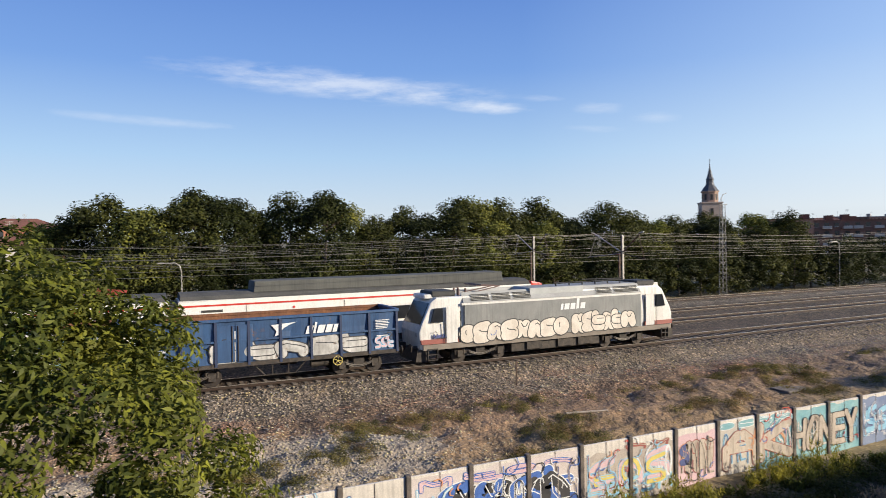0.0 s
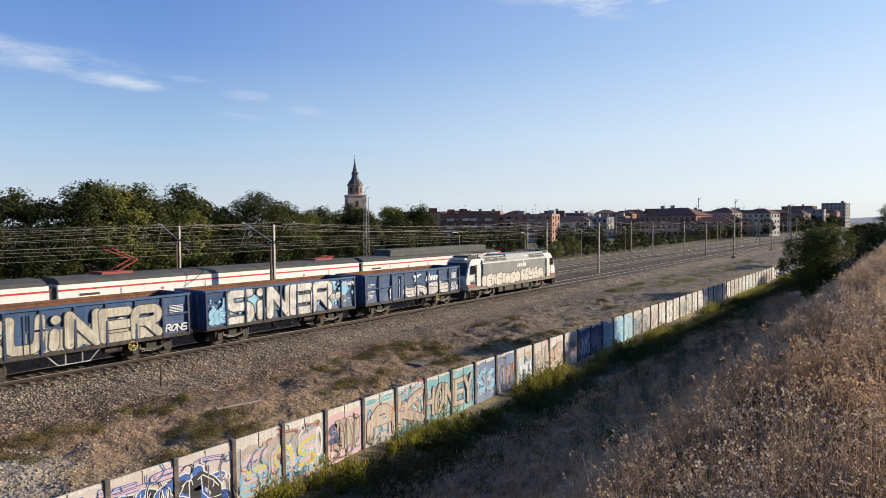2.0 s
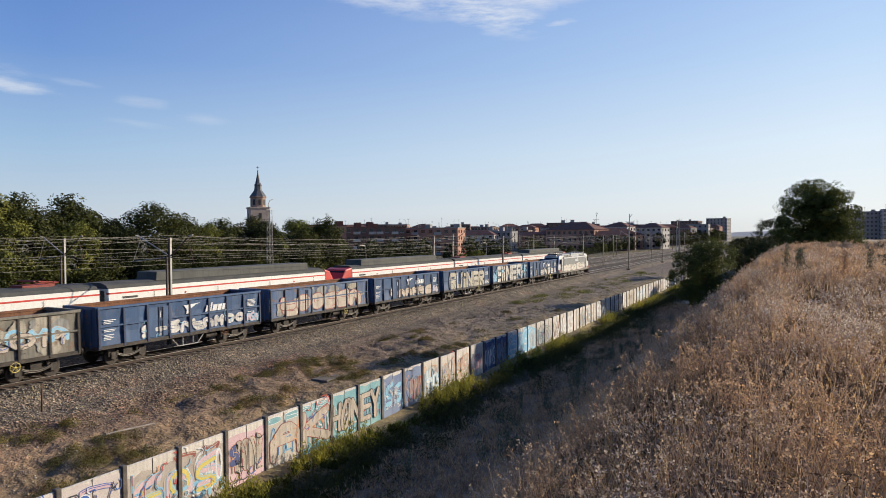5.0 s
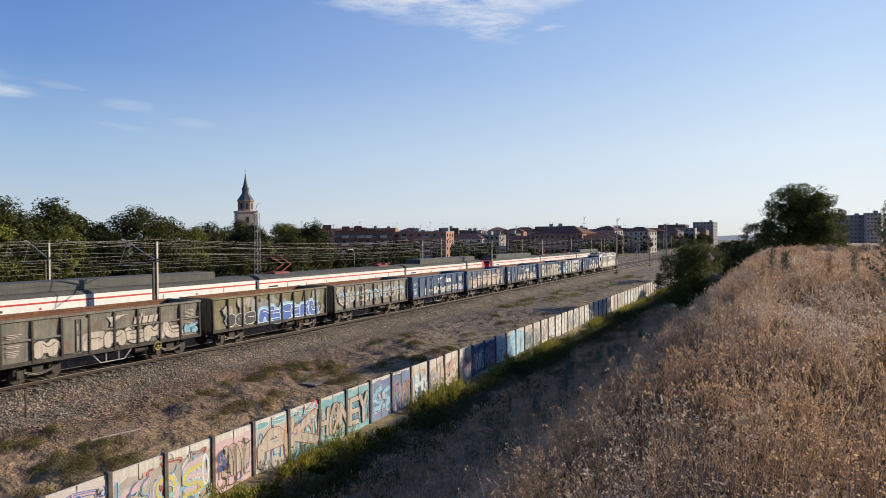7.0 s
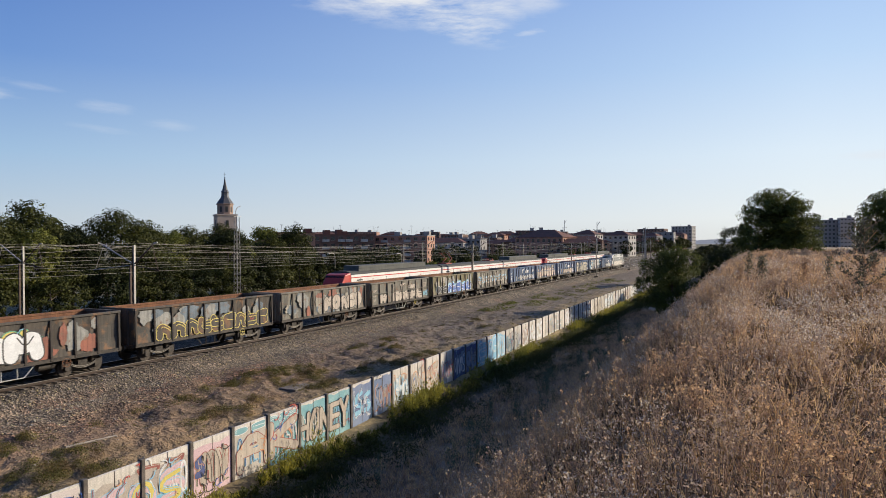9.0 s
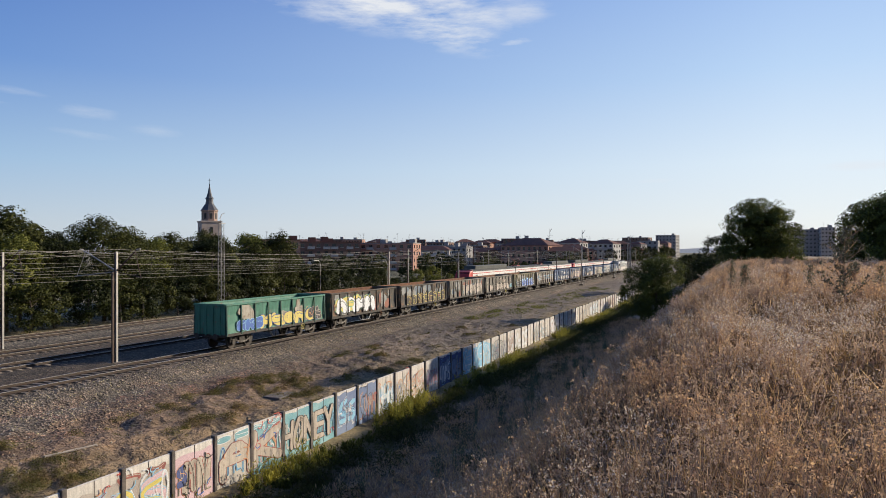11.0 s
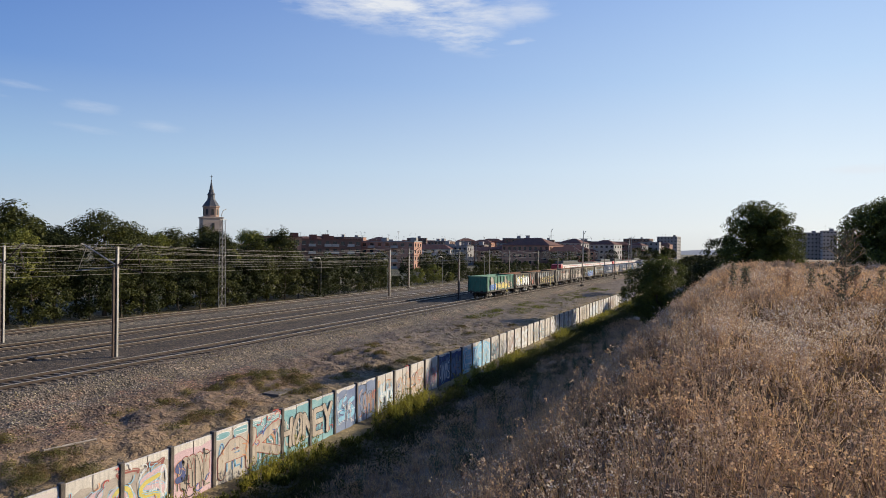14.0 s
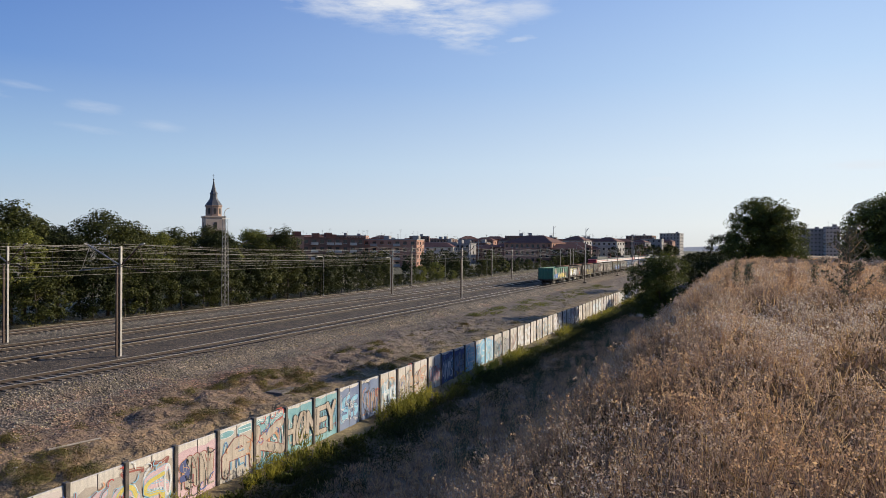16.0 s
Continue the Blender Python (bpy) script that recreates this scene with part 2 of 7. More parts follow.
M_POST = mat("post_concrete", (0.17, 0.14, 0.12), (0.10, 0.085, 0.075), 3, 0.9, bump=0.4)
M_MAST = mat("mast_galvanised", (0.42, 0.40, 0.37), (0.31, 0.29, 0.265), 5, 0.5, 0.35, rust=(0.28, 0.19, 0.13), rust_amt=0.25)
M_WIRE = mat("wire", (0.22, 0.205, 0.19), None, 1, 0.45, 0.5)
M_BOGIE = mat("bogie_grime", (0.030, 0.025, 0.022), (0.075, 0.059, 0.047), 4, 0.7, 0.1, bump=0.3)
M_WHEEL = mat("wheel_steel", (0.085, 0.07, 0.06), (0.06, 0.05, 0.045), 6, 0.5, 0.6)
M_RUST = mat("rust", (0.26, 0.115, 0.055), (0.16, 0.075, 0.045), 1.4, 0.92, bump=0.4, fine=0.35, streaks=0.35)
M_DARK = mat("dark_rubber", (0.03, 0.03, 0.03), (0.05, 0.048, 0.045), 6, 0.7)
M_GLASS = mat("tinted_glass", (0.02, 0.022, 0.026), (0.03, 0.032, 0.036), 2, 0.08)
M_WHITE = mat("marking_white", (0.80, 0.80, 0.80), (0.68, 0.68, 0.68), 3, 0.6)
M_SILVER = mat("silver_spray", (0.72, 0.70, 0.66), (0.50, 0.48, 0.45), 1.6, 0.42, 0.25, bump=0.25, bscale=3.0, streaks=0.3, rust=(0.30, 0.22, 0.17), rust_amt=0.2)
M_CREAM = mat("cream_spray", (0.60, 0.51, 0.42), (0.48, 0.40, 0.33), 1.6, 0.75, streaks=0.35, rust=(0.34, 0.26, 0.2), rust_amt=0.15)
M_BLACK = mat("black_spray", (0.03, 0.03, 0.035), (0.06, 0.055, 0.055), 4, 0.6)
M_BLUE = mat("blue_spray", (0.07, 0.17, 0.50), (0.05, 0.11, 0.36), 3, 0.6)
M_SKYBLUE = mat("light_blue_spray", (0.22, 0.47, 0.68), (0.32, 0.58, 0.72), 3, 0.65)
M_CYAN = mat("turquoise_spray", (0.17, 0.38, 0.43), (0.29, 0.48, 0.50), 2, 0.7)
M_RED = mat("red_spray", (0.60, 0.09, 0.06), (0.45, 0.06, 0.06), 3, 0.65)
M_ORANGE = mat("orange_spray", (0.72, 0.34, 0.16), (0.62, 0.27, 0.14), 3, 0.7)
M_PINK = mat("pink_spray", (0.70, 0.50, 0.52), (0.62, 0.42, 0.45), 3, 0.7)
M_YELLOW = mat("yellow_spray", (0.72, 0.58, 0.16), (0.62, 0.5, 0.13), 3, 0.7)
M_NAVY = mat("navy_spray", (0.06, 0.08, 0.20), (0.10, 0.12, 0.28), 2, 0.7)
M_GREEN = mat("green_spray", (0.10, 0.34, 0.20), (0.18, 0.42, 0.24), 3, 0.7)


# ---------------------------------------------------------------- mesh helpers
def box(bm, x0, x1, y0, y1, z0, z1):
    vs = [bm.verts.new((x, y, z)) for x in (x0, x1) for y in (y0, y1) for z in (z0, z1)]
    for f in ((0, 1, 3, 2), (4, 6, 7, 5), (0, 4, 5, 1), (2, 3, 7, 6), (0, 2, 6, 4), (1, 5, 7, 3)):
        bm.faces.new([vs[i] for i in f])
    return vs


def prism(bm, pts, y0, y1, lean=None):
    """A side outline of (x, z) points drawn out from y0 to y1."""
    a = [bm.verts.new((x, y0, z)) for x, z in pts]
    b = [bm.verts.new((x, y1, z)) for x, z in pts]
    bm.faces.new(a)
    bm.faces.new(b[::-1])
    n = len(pts)
    for i in range(n):
        bm.faces.new((a[i], b[i], b[(i + 1) % n], a[(i + 1) % n]))
    return a, b


def rod(bm, p, q, r0, r1=None, seg=8):
    p, q = Vector(p), Vector(q)
    r1 = r0 if r1 is None else r1
    d = (q - p).normalized()
    u = d.orthogonal().normalized()
    v = d.cross(u)
    ring = []
    for c, r in ((p, r0), (q, r1)):
        ring.append([bm.verts.new(c + (u * math.cos(6.28319 * i / seg) + v * math.sin(6.28319 * i / seg)) * r) for i in range(seg)])
    for i in range(seg):
        j = (i + 1) % seg
        bm.faces.new((ring[0][i], ring[0][j], ring[1][j], ring[1][i]))
    bm.faces.new(ring[0][::-1])
    bm.faces.new(ring[1])


def bevelled(bm, w, angle=30, seg=1):
    bmesh.ops.recalc_face_normals(bm, faces=bm.faces)
    es = [e for e in bm.edges if len(e.link_faces) == 2 and e.calc_face_angle(0) > radians(angle)]
    bmesh.ops.bevel(bm, geom=es, offset=w, segments=seg, affect="EDGES", profile=0.6)


def mesh_of(name, bm, mats, smooth=False):
    me = bpy.data.meshes.new(name)
    bmesh.ops.recalc_face_normals(bm, faces=bm.faces)
    bm.to_mesh(me)
    bm.free()
    for m in (mats if isinstance(mats, (list, tuple)) else [mats]):
        me.materials.append(m)
    if smooth:
        for p in me.polygons:
            p.use_smooth = True
    return me


def part(name, bm, material, parent, label="", at=None, smooth=False):
    ob = new(name, mesh_of(name, bm, material, smooth))
    ob.parent = parent
    if at is not None:
        ob.matrix_basis = at
    if label:
        ob["label"] = label
    return ob


def again(ob, at):
    """One more alike part on the same mesh and parent."""
    o = new(ob.name.split(".")[0], ob.data)
    o.parent = ob.parent
    o.matrix_basis = at
    return o


def thing(name, label, category, at=None, group="", kind=""):
    e = new(name)
    e.empty_display_size = 0.2
    if at is not None:
        e.matrix_basis = at
    return tagged(e, label, category, group, kind)


def quads_mesh(name, verts, faces, mats, idx=None):
    me = bpy.data.meshes.new(name)
    me.vertices.add(len(verts))
    me.vertices.foreach_set("co", np.asarray(verts, np.float32).ravel())
    faces = np.asarray(faces, np.int32)
    k = faces.shape[1]
    me.loops.add(faces.size)
    me.loops.foreach_set("vertex_index", faces.ravel())
    me.polygons.add(len(faces))
    me.polygons.foreach_set("loop_start", np.arange(len(faces), dtype=np.int32) * k)
    for m in (mats if isinstance(mats, (list, tuple)) else [mats]):
        me.materials.append(m)
    if idx is not None:
        me.polygons.foreach_set("material_index", np.asarray(idx, np.int32))
    me.update(calc_edges=True)
    me.validate()
    return me


# ---------------------------------------------------------------- ground
YS = [-3000, -400, -40, -12, -3.5, 0.2, 1.7, 3.5, 5.5, 7.6, 9.4, 12, 15, 18.2, 19.2, 22, 25, 28, 30, 31.6, 32.9, 33.4, 36.6, 37.6, 40, 52, 58.5, 60, 64, 80, 200, 4500]
ZS = [3.0, 5.0, 5.6, 5.6, 5.6, 5.5, 4.75, 3.15, 1.35, -0.65, -1.75, -2.35, -2.5, -2.25, -2.15, -1.85, -1.5, -1.15, -0.98, -0.85, -0.24, -0.21, -0.21, -0.24, -0.22, -0.22, -0.26, -0.75, -0.8, -0.6, -0.4, -0.2]


def ground_z(x, y):
    z = float(np.interp(y, YS, ZS))
    rise = max(0.0, min(1.0, (x - 6.0) / 45.0)) * 0.35          # the bank climbs a little along the line
    far = max(0.0, min(1.0, (x - 160.0) / 200.0))
    k = max(0.0, min(1.0, (6.0 - y) / 5.0))
    z += rise * k
    if y < 10:
        z += (-0.5 - z) * far * 0.9
    if 18.4 < y < 30:
        z += 0.85 * max(0.0, min(1.0, (x - 26.0) / 26.0)) * min(1.0, (y - 18.4) / 0.4, (30 - y) / 8.0)      # the verge climbs towards the wall's top
    if -60 < y < 32 and -30 < x < 200:
        amp = 0.28 if 20.8 < y < 30 else 0.10
        z += amp * noise.noise((x * 0.33, y * 0.33, 3.0)) + 0.75 * amp * noise.noise((x * 1.1, y * 1.1, 7.0))
        if 21.5 < y < 30.5:
            edge = min(1.0, (y - 21.5) / 1.5, (30.5 - y) / 1.5)
            z += 0.25 * noise.noise((x * 0.12, y * 0.3, 1.0))
            z += edge * 0.13 * (0.5 - abs(noise.noise((x * 0.55, y * 0.8, 12.0))) * 2.0) * max(0.0, 1 - max(0.0, x - 40) / 40)
    return z


def build_ground():
    xs = np.concatenate([[-4500, -1500, -500, -150, -60], np.arange(-30, -8, 0.75), np.arange(-8, 45, 0.4), np.arange(45, 75, 0.75), np.arange(75, 200, 2.5), [210, 240, 300, 400, 700, 1500, 4500]])
    ys = np.concatenate([[-3000, -1000, -400, -150, -60, -40, -25], np.arange(-16, 20, 0.5), np.arange(20, 32, 0.3), [32, 32.5], [33.4, 34.9, 36.6, 37.6, 40, 44, 48, 52, 55, 58.5, 60, 64, 72, 80, 120, 200, 500, 1500, 4500]])
    verts = [(x, y, ground_z(x, y)) for x in xs for y in ys]
    n = len(ys)
    faces = [(i * n + j, (i + 1) * n + j, (i + 1) * n + j + 1, i * n + j + 1) for i in range(len(xs) - 1) for j in range(n - 1)]
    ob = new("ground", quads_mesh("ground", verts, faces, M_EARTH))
    for p in ob.data.polygons:
        p.use_smooth = True
    tagged(ob, "dry earth, gravel and ballast beside railway tracks", "ground", kind="structure")


build_ground()

# ---------------------------------------------------------------- tracks


def rail_bm(x0, x1):
    bm = bmesh.new()
    prism(bm, [(-0.07, -0.16), (0.07, -0.16), (0.07, -0.14), (0.012, -0.125), (0.012, -0.045), (0.036, -0.03), (0.036, -0.004), (-0.036, -0.004), (-0.036, -0.03), (-0.012, -0.045), (-0.012, -0.125), (-0.07, -0.14)], x0, x1)
    bmesh.ops.rotate(bm, verts=bm.verts, matrix=Matrix.Rotation(radians(-90), 3, "Z"))
    return bm


def build_tracks():
    for k, y in enumerate(TRACKS):
        tr = thing("railway_track", "rusty steel rails on concrete sleepers in ballast", "railway track", pose(0, y, 0), "parallel tracks", "structure")
        for s in (-0.87, 0.87):
            part("rail", rail_bm(-260, 900), M_RAIL, tr, at=pose(0, s, 0))
            bm = bmesh.new()
            box(bm, -260, 900, s - 0.038, s + 0.038, -0.02, 0.0)
            part("running_surface", bm, M_RAILTOP, tr, "polished top of the rail")
        bm = bmesh.new()
        vs = box(bm, -0.13, 0.13, -1.3, 1.3, -0.36, -0.168)
        for v in vs:
            if v.co.z > -0.2:
                v.co.x *= 0.8
        if k == 0:
            first = part("sleeper", bm, M_SLEEPER, tr, at=pose(-12, 0, 0))
            for i in range(1, 290):
                again(first, pose(-12 + 0.6 * i, 0, random.uniform(-0.012, 0.012)))
        else:
            me = mesh_of("one", bm, M_SLEEPER)
            v0 = np.array([v.co[:] for v in me.vertices])
            f0 = np.array([p.vertices[:] for p in me.polygons])
            bpy.data.meshes.remove(me)
            n = 340
            V = np.concatenate([v0 + (-10 + 0.62 * i, 0, random.uniform(-0.015, 0.015)) for i in range(n)])
            F = np.concatenate([f0 + i * len(v0) for i in range(n)])
            ob = new("sleepers", quads_mesh("sleepers", V, F, M_SLEEPER))
            ob.parent = tr
            tagged(ob, kind="stuff")


build_tracks()


# ---------------------------------------------------------------- painted letters
def rounded(pts, times=2):
    """Cut the corners of a line, ends kept."""
    for _ in range(times):
        out = [pts[0]]
        for (a, b), (c, d) in zip(pts, pts[1:]):
            out += [(a * 0.75 + c * 0.25, b * 0.75 + d * 0.25), (a * 0.25 + c * 0.75, b * 0.25 + d * 0.75)]
        pts = out + [pts[-1]]
    return pts


def stroke_layers(bm, lines, w, y, mi):
    """Thick rounded strokes in the xz plane at depth y, as flat relief with the material slot mi; each patch lies a hair above the one before."""
    n = 0
    for pts in lines:
        for (x0, z0), (x1, z1) in zip(pts, pts[1:]):
            dx, dz = x1 - x0, z1 - z0
            L = math.hypot(dx, dz) or 1e-6
            nx, nz = -dz / L * w, dx / L * w
            yy = y - 0.0001 * (n % 29)
            n += 1
            f = bm.faces.new([bm.verts.new(c) for c in ((x0 + nx, yy, z0 + nz), (x1 + nx, yy, z1 + nz), (x1 - nx, yy, z1 - nz), (x0 - nx, yy, z0 - nz))])
            f.material_index = mi
        for x0, z0 in pts:
            yy = y - 0.0001 * (n % 29)
            n += 1
            f = bm.faces.new([bm.verts.new((x0 + w * math.cos(a * 0.5236), yy, z0 + w * math.sin(a * 0.5236))) for a in range(12)])
            f.material_index = mi


def bubble_lines(rng, n, x0, x1, z0, z1):
    """Loose tag-like strokes, n cells wide: no letters of any alphabet."""
    out = []
    cw = (x1 - x0) / n
    for i in range(n):
        cx, h = x0 + cw * (i + 0.5), z1 - z0
        kind = rng.randrange(5)
        l, r = cx - cw * 0.33, cx + cw * 0.33
        lean = rng.uniform(-0.12, 0.2) * cw
        top, bot = z1 - h * rng.uniform(0.08, 0.24), z0 + h * rng.uniform(0.08, 0.22)
        mid = (top + bot) / 2 + rng.uniform(-0.08, 0.08) * h
        if kind == 0:
            out.append([(l, bot), (l + lean, top), (r, mid), (r, bot)])
        elif kind == 1:
            out.append([(r, top), (l, top - 0.1 * h), (l, mid), (r, mid - 0.05 * h), (r, bot), (l, bot)])
        elif kind == 2:
            out.append([(cx + 0.33 * cw * math.cos(a), (top + bot) / 2 + 0.42 * (top - bot) * math.sin(a)) for a in [j * 0.785 for j in range(9)]])
        elif kind == 3:
            out.append([(l, top), (l + lean, bot), (r + lean, bot)])
            out.append([(l, mid), (r, mid)])
        else:
            out.append([(l, bot), (l, top), (cx, bot + 0.2 * h), (r, top), (r + lean, bot)])
    return out


def graffiti(parent, seed, n, x0, x1, z0, z1, y, fill, edge, w=0.17, glow=None, label=""):
    """A bubble-letter piece: each fat stroke group has a dark outline and lies over the one before. y: the face, towards -y."""
    rng = random.Random(seed)
    bm = bmesh.new()
    w = min(w, (x1 - x0) / n * 0.34, (z1 - z0) * 0.24)
    lines = bubble_lines(rng, n, x0 + w, x1 - w, z0 + w * 0.6, z1 - w * 0.6)
    lines = [rounded(p, 1) for p in lines]
    accent = [M_WHITE, M_RED, M_SKYBLUE, M_BLACK, M_ORANGE, M_BLUE][seed % 6]
    mats = [edge, fill, glow or fill, accent]
    rim = max(0.025, w * 0.2)
    if glow:
        stroke_layers(bm, lines, w * 1.6 + rim, y - 0.002, 2)
        tagged(part("graffiti_halo", bm, mats, parent), kind="stuff")
    else:
        bm.free()
    for i, pts in enumerate(lines):
        bm = bmesh.new()
        d = y - 0.005 - 0.006 * (i % 4)
        stroke_layers(bm, [pts], w + rim, d, 0)
        stroke_layers(bm, [pts], w, d - 0.003, 1)
        k = len(pts) // 2
        thin = [(a + 0.45 * w, b + 0.3 * w) for a, b in pts[max(0, k - 2):k + 2]]
        stroke_layers(bm, [thin], max(0.012, w * 0.09), d - 0.0062, 0)
        part("graffiti", bm, mats[:2], parent, label)
    curls = []
    for _ in range(n):
        cx, cz, r = rng.uniform(x0, x1), rng.uniform(z0 + 0.1, z1), rng.uniform(0.10, 0.3)
        a0 = rng.uniform(0, 6.28)
        curls.append([(min(x1, max(x0, cx + r * (0.6 + 0.2 * k) * math.cos(a0 + 0.8 * k))), max(z0, cz + r * math.sin(a0 + 0.8 * k))) for k in range(rng.randint(3, 6))])
    bm = bmesh.new()
    if w > 0.2:
        curls = curls[:1]
    stroke_layers(bm, curls, 0.018, y - 0.034, 0)
    tagged(part("spray_squiggle", bm, accent, parent), kind="stuff")


# letter strokes on a keypad of nine places: 7 8 9 on top, 1 2 3 at the foot
GLYPHS = dict(S=["98745632 1"], I=["82"], i=["52", "88"], N=["1739"], E=["9713", "46"], R=["17896 4", "53"], U=["712 39"], H=["71", "93", "46"],
              O=["8412 698"], Y=["759", "52"], A=["148 63", "46"], K=["71", "943"], T=["79", "82"], B=["1789 4 631"], P=["17896 4"], M=["17593"])


def letters(parent, text, x0, x1, z0, z1, y, fill, edge, label="", w=None, rim=None, lean=0.08):
    """Fat sprayed letters, each with an outline and laid over the one before."""
    rng = random.Random(len(text) * 7 + ord(text[0]))
    wide = [0.62 if c in "Ii" else 1.0 for c in text]
    unit = (x1 - x0) / sum(wide)
    w = w or min(unit * 0.2, (z1 - z0) * 0.17)
    rim = rim or w * 0.28
    x = x0
    H = z1 - z0
    for i, c in enumerate(text):
        cw = unit * wide[i]
        up, dn, sl = rng.uniform(-0.04, 0.05) * H, rng.uniform(-0.04, 0.05) * H, rng.uniform(-0.05, lean) * unit
        L = []
        for code in GLYPHS[c]:
            pts = []
            for q in code:
                if q == " ":
                    continue
                k = int(q) - 1
                u, v = (k % 3) / 2, (k // 3) / 2
                px = x + w * 0.75 + (cw - 1.5 * w) * (0.5 if c in "Ii" else u) + sl * (v - 0.5)
                pz = z0 + w + dn + (H - 2 * w + up - dn) * v
                pts.append((px, pz))
            L.append(rounded(pts, 2) if c in "SURBPO" else rounded(pts, 1) if c in "A" else pts)
        d = y - 0.004 - 0.007 * i
        bm = bmesh.new()
        stroke_layers(bm, L, w + rim, d, 0)
        stroke_layers(bm, L, w, d - 0.0035, 1)
        part("graffiti_letter", bm, [edge, fill], parent, label)
        x += cw


def bars(parent, name, rects, y, m, label=""):
    bm = bmesh.new()
    for x0, x1, z0, z1 in rects:
        box(bm, x0, x1, y - 0.006, y - 0.002, z0, z1)
    return part(name, bm, m, parent, label)


# ---------------------------------------------------------------- boundary wall
POST0, STEP, WALL_Y, WALL_TOP, WALL_BOT = 3.05, 2.115, 18.5, -0.03, -2.35


M_MAROON = mat("maroon_spray", (0.36, 0.11, 0.09), (0.28, 0.09, 0.08), 3, 0.7)


def build_wall():
    wall = thing("wall_boundary", "precast concrete boundary wall covered in colourful graffiti", "wall", pose(0, 0, 0), kind="structure")
    bm = bmesh.new()
    box(bm, 0.07, STEP - 0.07, WALL_Y - 0.04, WALL_Y + 0.04, WALL_BOT, WALL_TOP - 0.04)
    bevelled(bm, 0.01)
    panel = part("panel", bm, M_CONC, wall, at=pose(POST0 - 8 * STEP, 0, 0))
    bm = bmesh.new()
    box(bm, -0.09, 0.09, WALL_Y - 0.11, WALL_Y + 0.085, WALL_BOT, WALL_TOP + 0.03)
    bevelled(bm, 0.02)
    post = part("post", bm, M_POST, wall, at=pose(POST0 - 8 * STEP, 0, 0))
    for i in range(-7, 80):
        m = pose(POST0 + i * STEP, random.uniform(0.0, 0.012), random.uniform(-0.02, 0.02))
        if i < 79:
            again(panel, m)
        again(post, m)
    f = WALL_Y - 0.04
    P = lambda i: POST0 + i * STEP
    bm = bmesh.new()
    # coping joint and the middle joint that each bay shows
    for i in range(-8, 79):
        box(bm, P(i) + STEP * 0.5 - 0.008, P(i) + STEP * 0.5 + 0.008, f - 0.012, f - 0.001, WALL_BOT, WALL_TOP - 0.05)
    part("panel_joint", bm, M_POST, wall)

    def field(i, j, m, z0=WALL_BOT, z1=WALL_TOP - 0.06, name="painted_ground"):
        bm = bmesh.new()
        for k in range(i, j):
            rng = random.Random(k * 7 + i)
            # ragged top edge to the paint
            n = 7
            xs = [P(k) + 0.075 + (STEP - 0.15) * q / n for q in range(n + 1)]
            zt = [z1 - rng.uniform(0.0, 0.16) for _ in xs]
            for q in range(n):
                bm.faces.new([bm.verts.new(c) for c in ((xs[q], f - 0.003, z0), (xs[q + 1], f - 0.003, z0), (xs[q + 1], f - 0.003, zt[q + 1]), (xs[q], f - 0.003, zt[q]))])
        part(name, bm, m, wall)

    pale = mat("pale_ground", (0.66, 0.58, 0.56), (0.58, 0.50, 0.46), 1.5, 0.85)
    grey = mat("grey_ground", (0.42, 0.36, 0.32), (0.50, 0.43, 0.37), 1.5, 0.85)
    # blue paint, darkened to carry the tree shade on the wall in its colour
    dim = mat("dusty_blue_ground", (0.17, 0.22, 0.36), (0.25, 0.30, 0.42), 1.2, 0.85)
    field(2, 5, pale)
    field(5, 7, grey, z1=WALL_TOP - 0.35)
    field(7, 8, M_PINK, z1=WALL_TOP - 0.2)
    field(8, 9, mat("cream_ground", (0.60, 0.52, 0.44), (0.50, 0.46, 0.41), 1.5, 0.85))
    field(10, 12, M_CYAN)
    field(12, 14, dim)
    field(18, 20, M_NAVY)
    field(20, 23, M_SKYBLUE, z1=WALL_TOP - 0.25)
    z0, z1 = WALL_BOT + 0.35, WALL_TOP - 0.12
    G = lambda s, n, i, j, fill, edge, w=0.15, glow=None, a=z0, b=z1: graffiti(wall, s, n, P(i) + 0.1, P(j) - 0.1, a, b, f - 0.006, fill, edge, w * 1.3, glow)
    G(1, 3, -2, 0, M_CREAM, M_NAVY, 0.05)
    G(2, 3, 0, 1.6, M_SKYBLUE, M_NAVY, 0.04, None, z0 + 0.9, z1)
    G(3, 4, 2.3, 5, M_BLUE, M_WHITE, 0.15, None, z0 - 0.1, z1 - 0.25)
    G(33, 4, 2.5, 4.9, M_BLACK, M_WHITE, 0.15, None, z0, z1 - 0.3)
    G(35, 4, 2.0, 5.0, M_PINK, M_BLUE, 0.045, None, z1 - 0.5, z1 - 0.05)
    G(34, 2, 3.2, 4.9, M_RED, M_WHITE, 0.16, None, z0 - 0.3, z0 + 0.6)
    G(4, 3, 5.0, 7.0, M_PINK, M_SKYBLUE, 0.10, M_CREAM, z0, z1 - 0.25)
    G(41, 3, 5.1, 6.9, M_YELLOW, M_SKYBLUE, 0.06, None, z0, z1 - 0.35)
    G(42, 2, 5.8, 7.0, M_MAROON, M_CREAM, 0.045, None, z1 - 0.4, z1 - 0.1)
    G(5, 2, 7.1, 8.0, M_CREAM, M_MAROON, 0.13, None, z0, z1 - 0.1)
    G(51, 1, 7.0, 7.4, M_NAVY, M_ORANGE, 0.10, None, z0 + 0.5, z1 - 0.4)
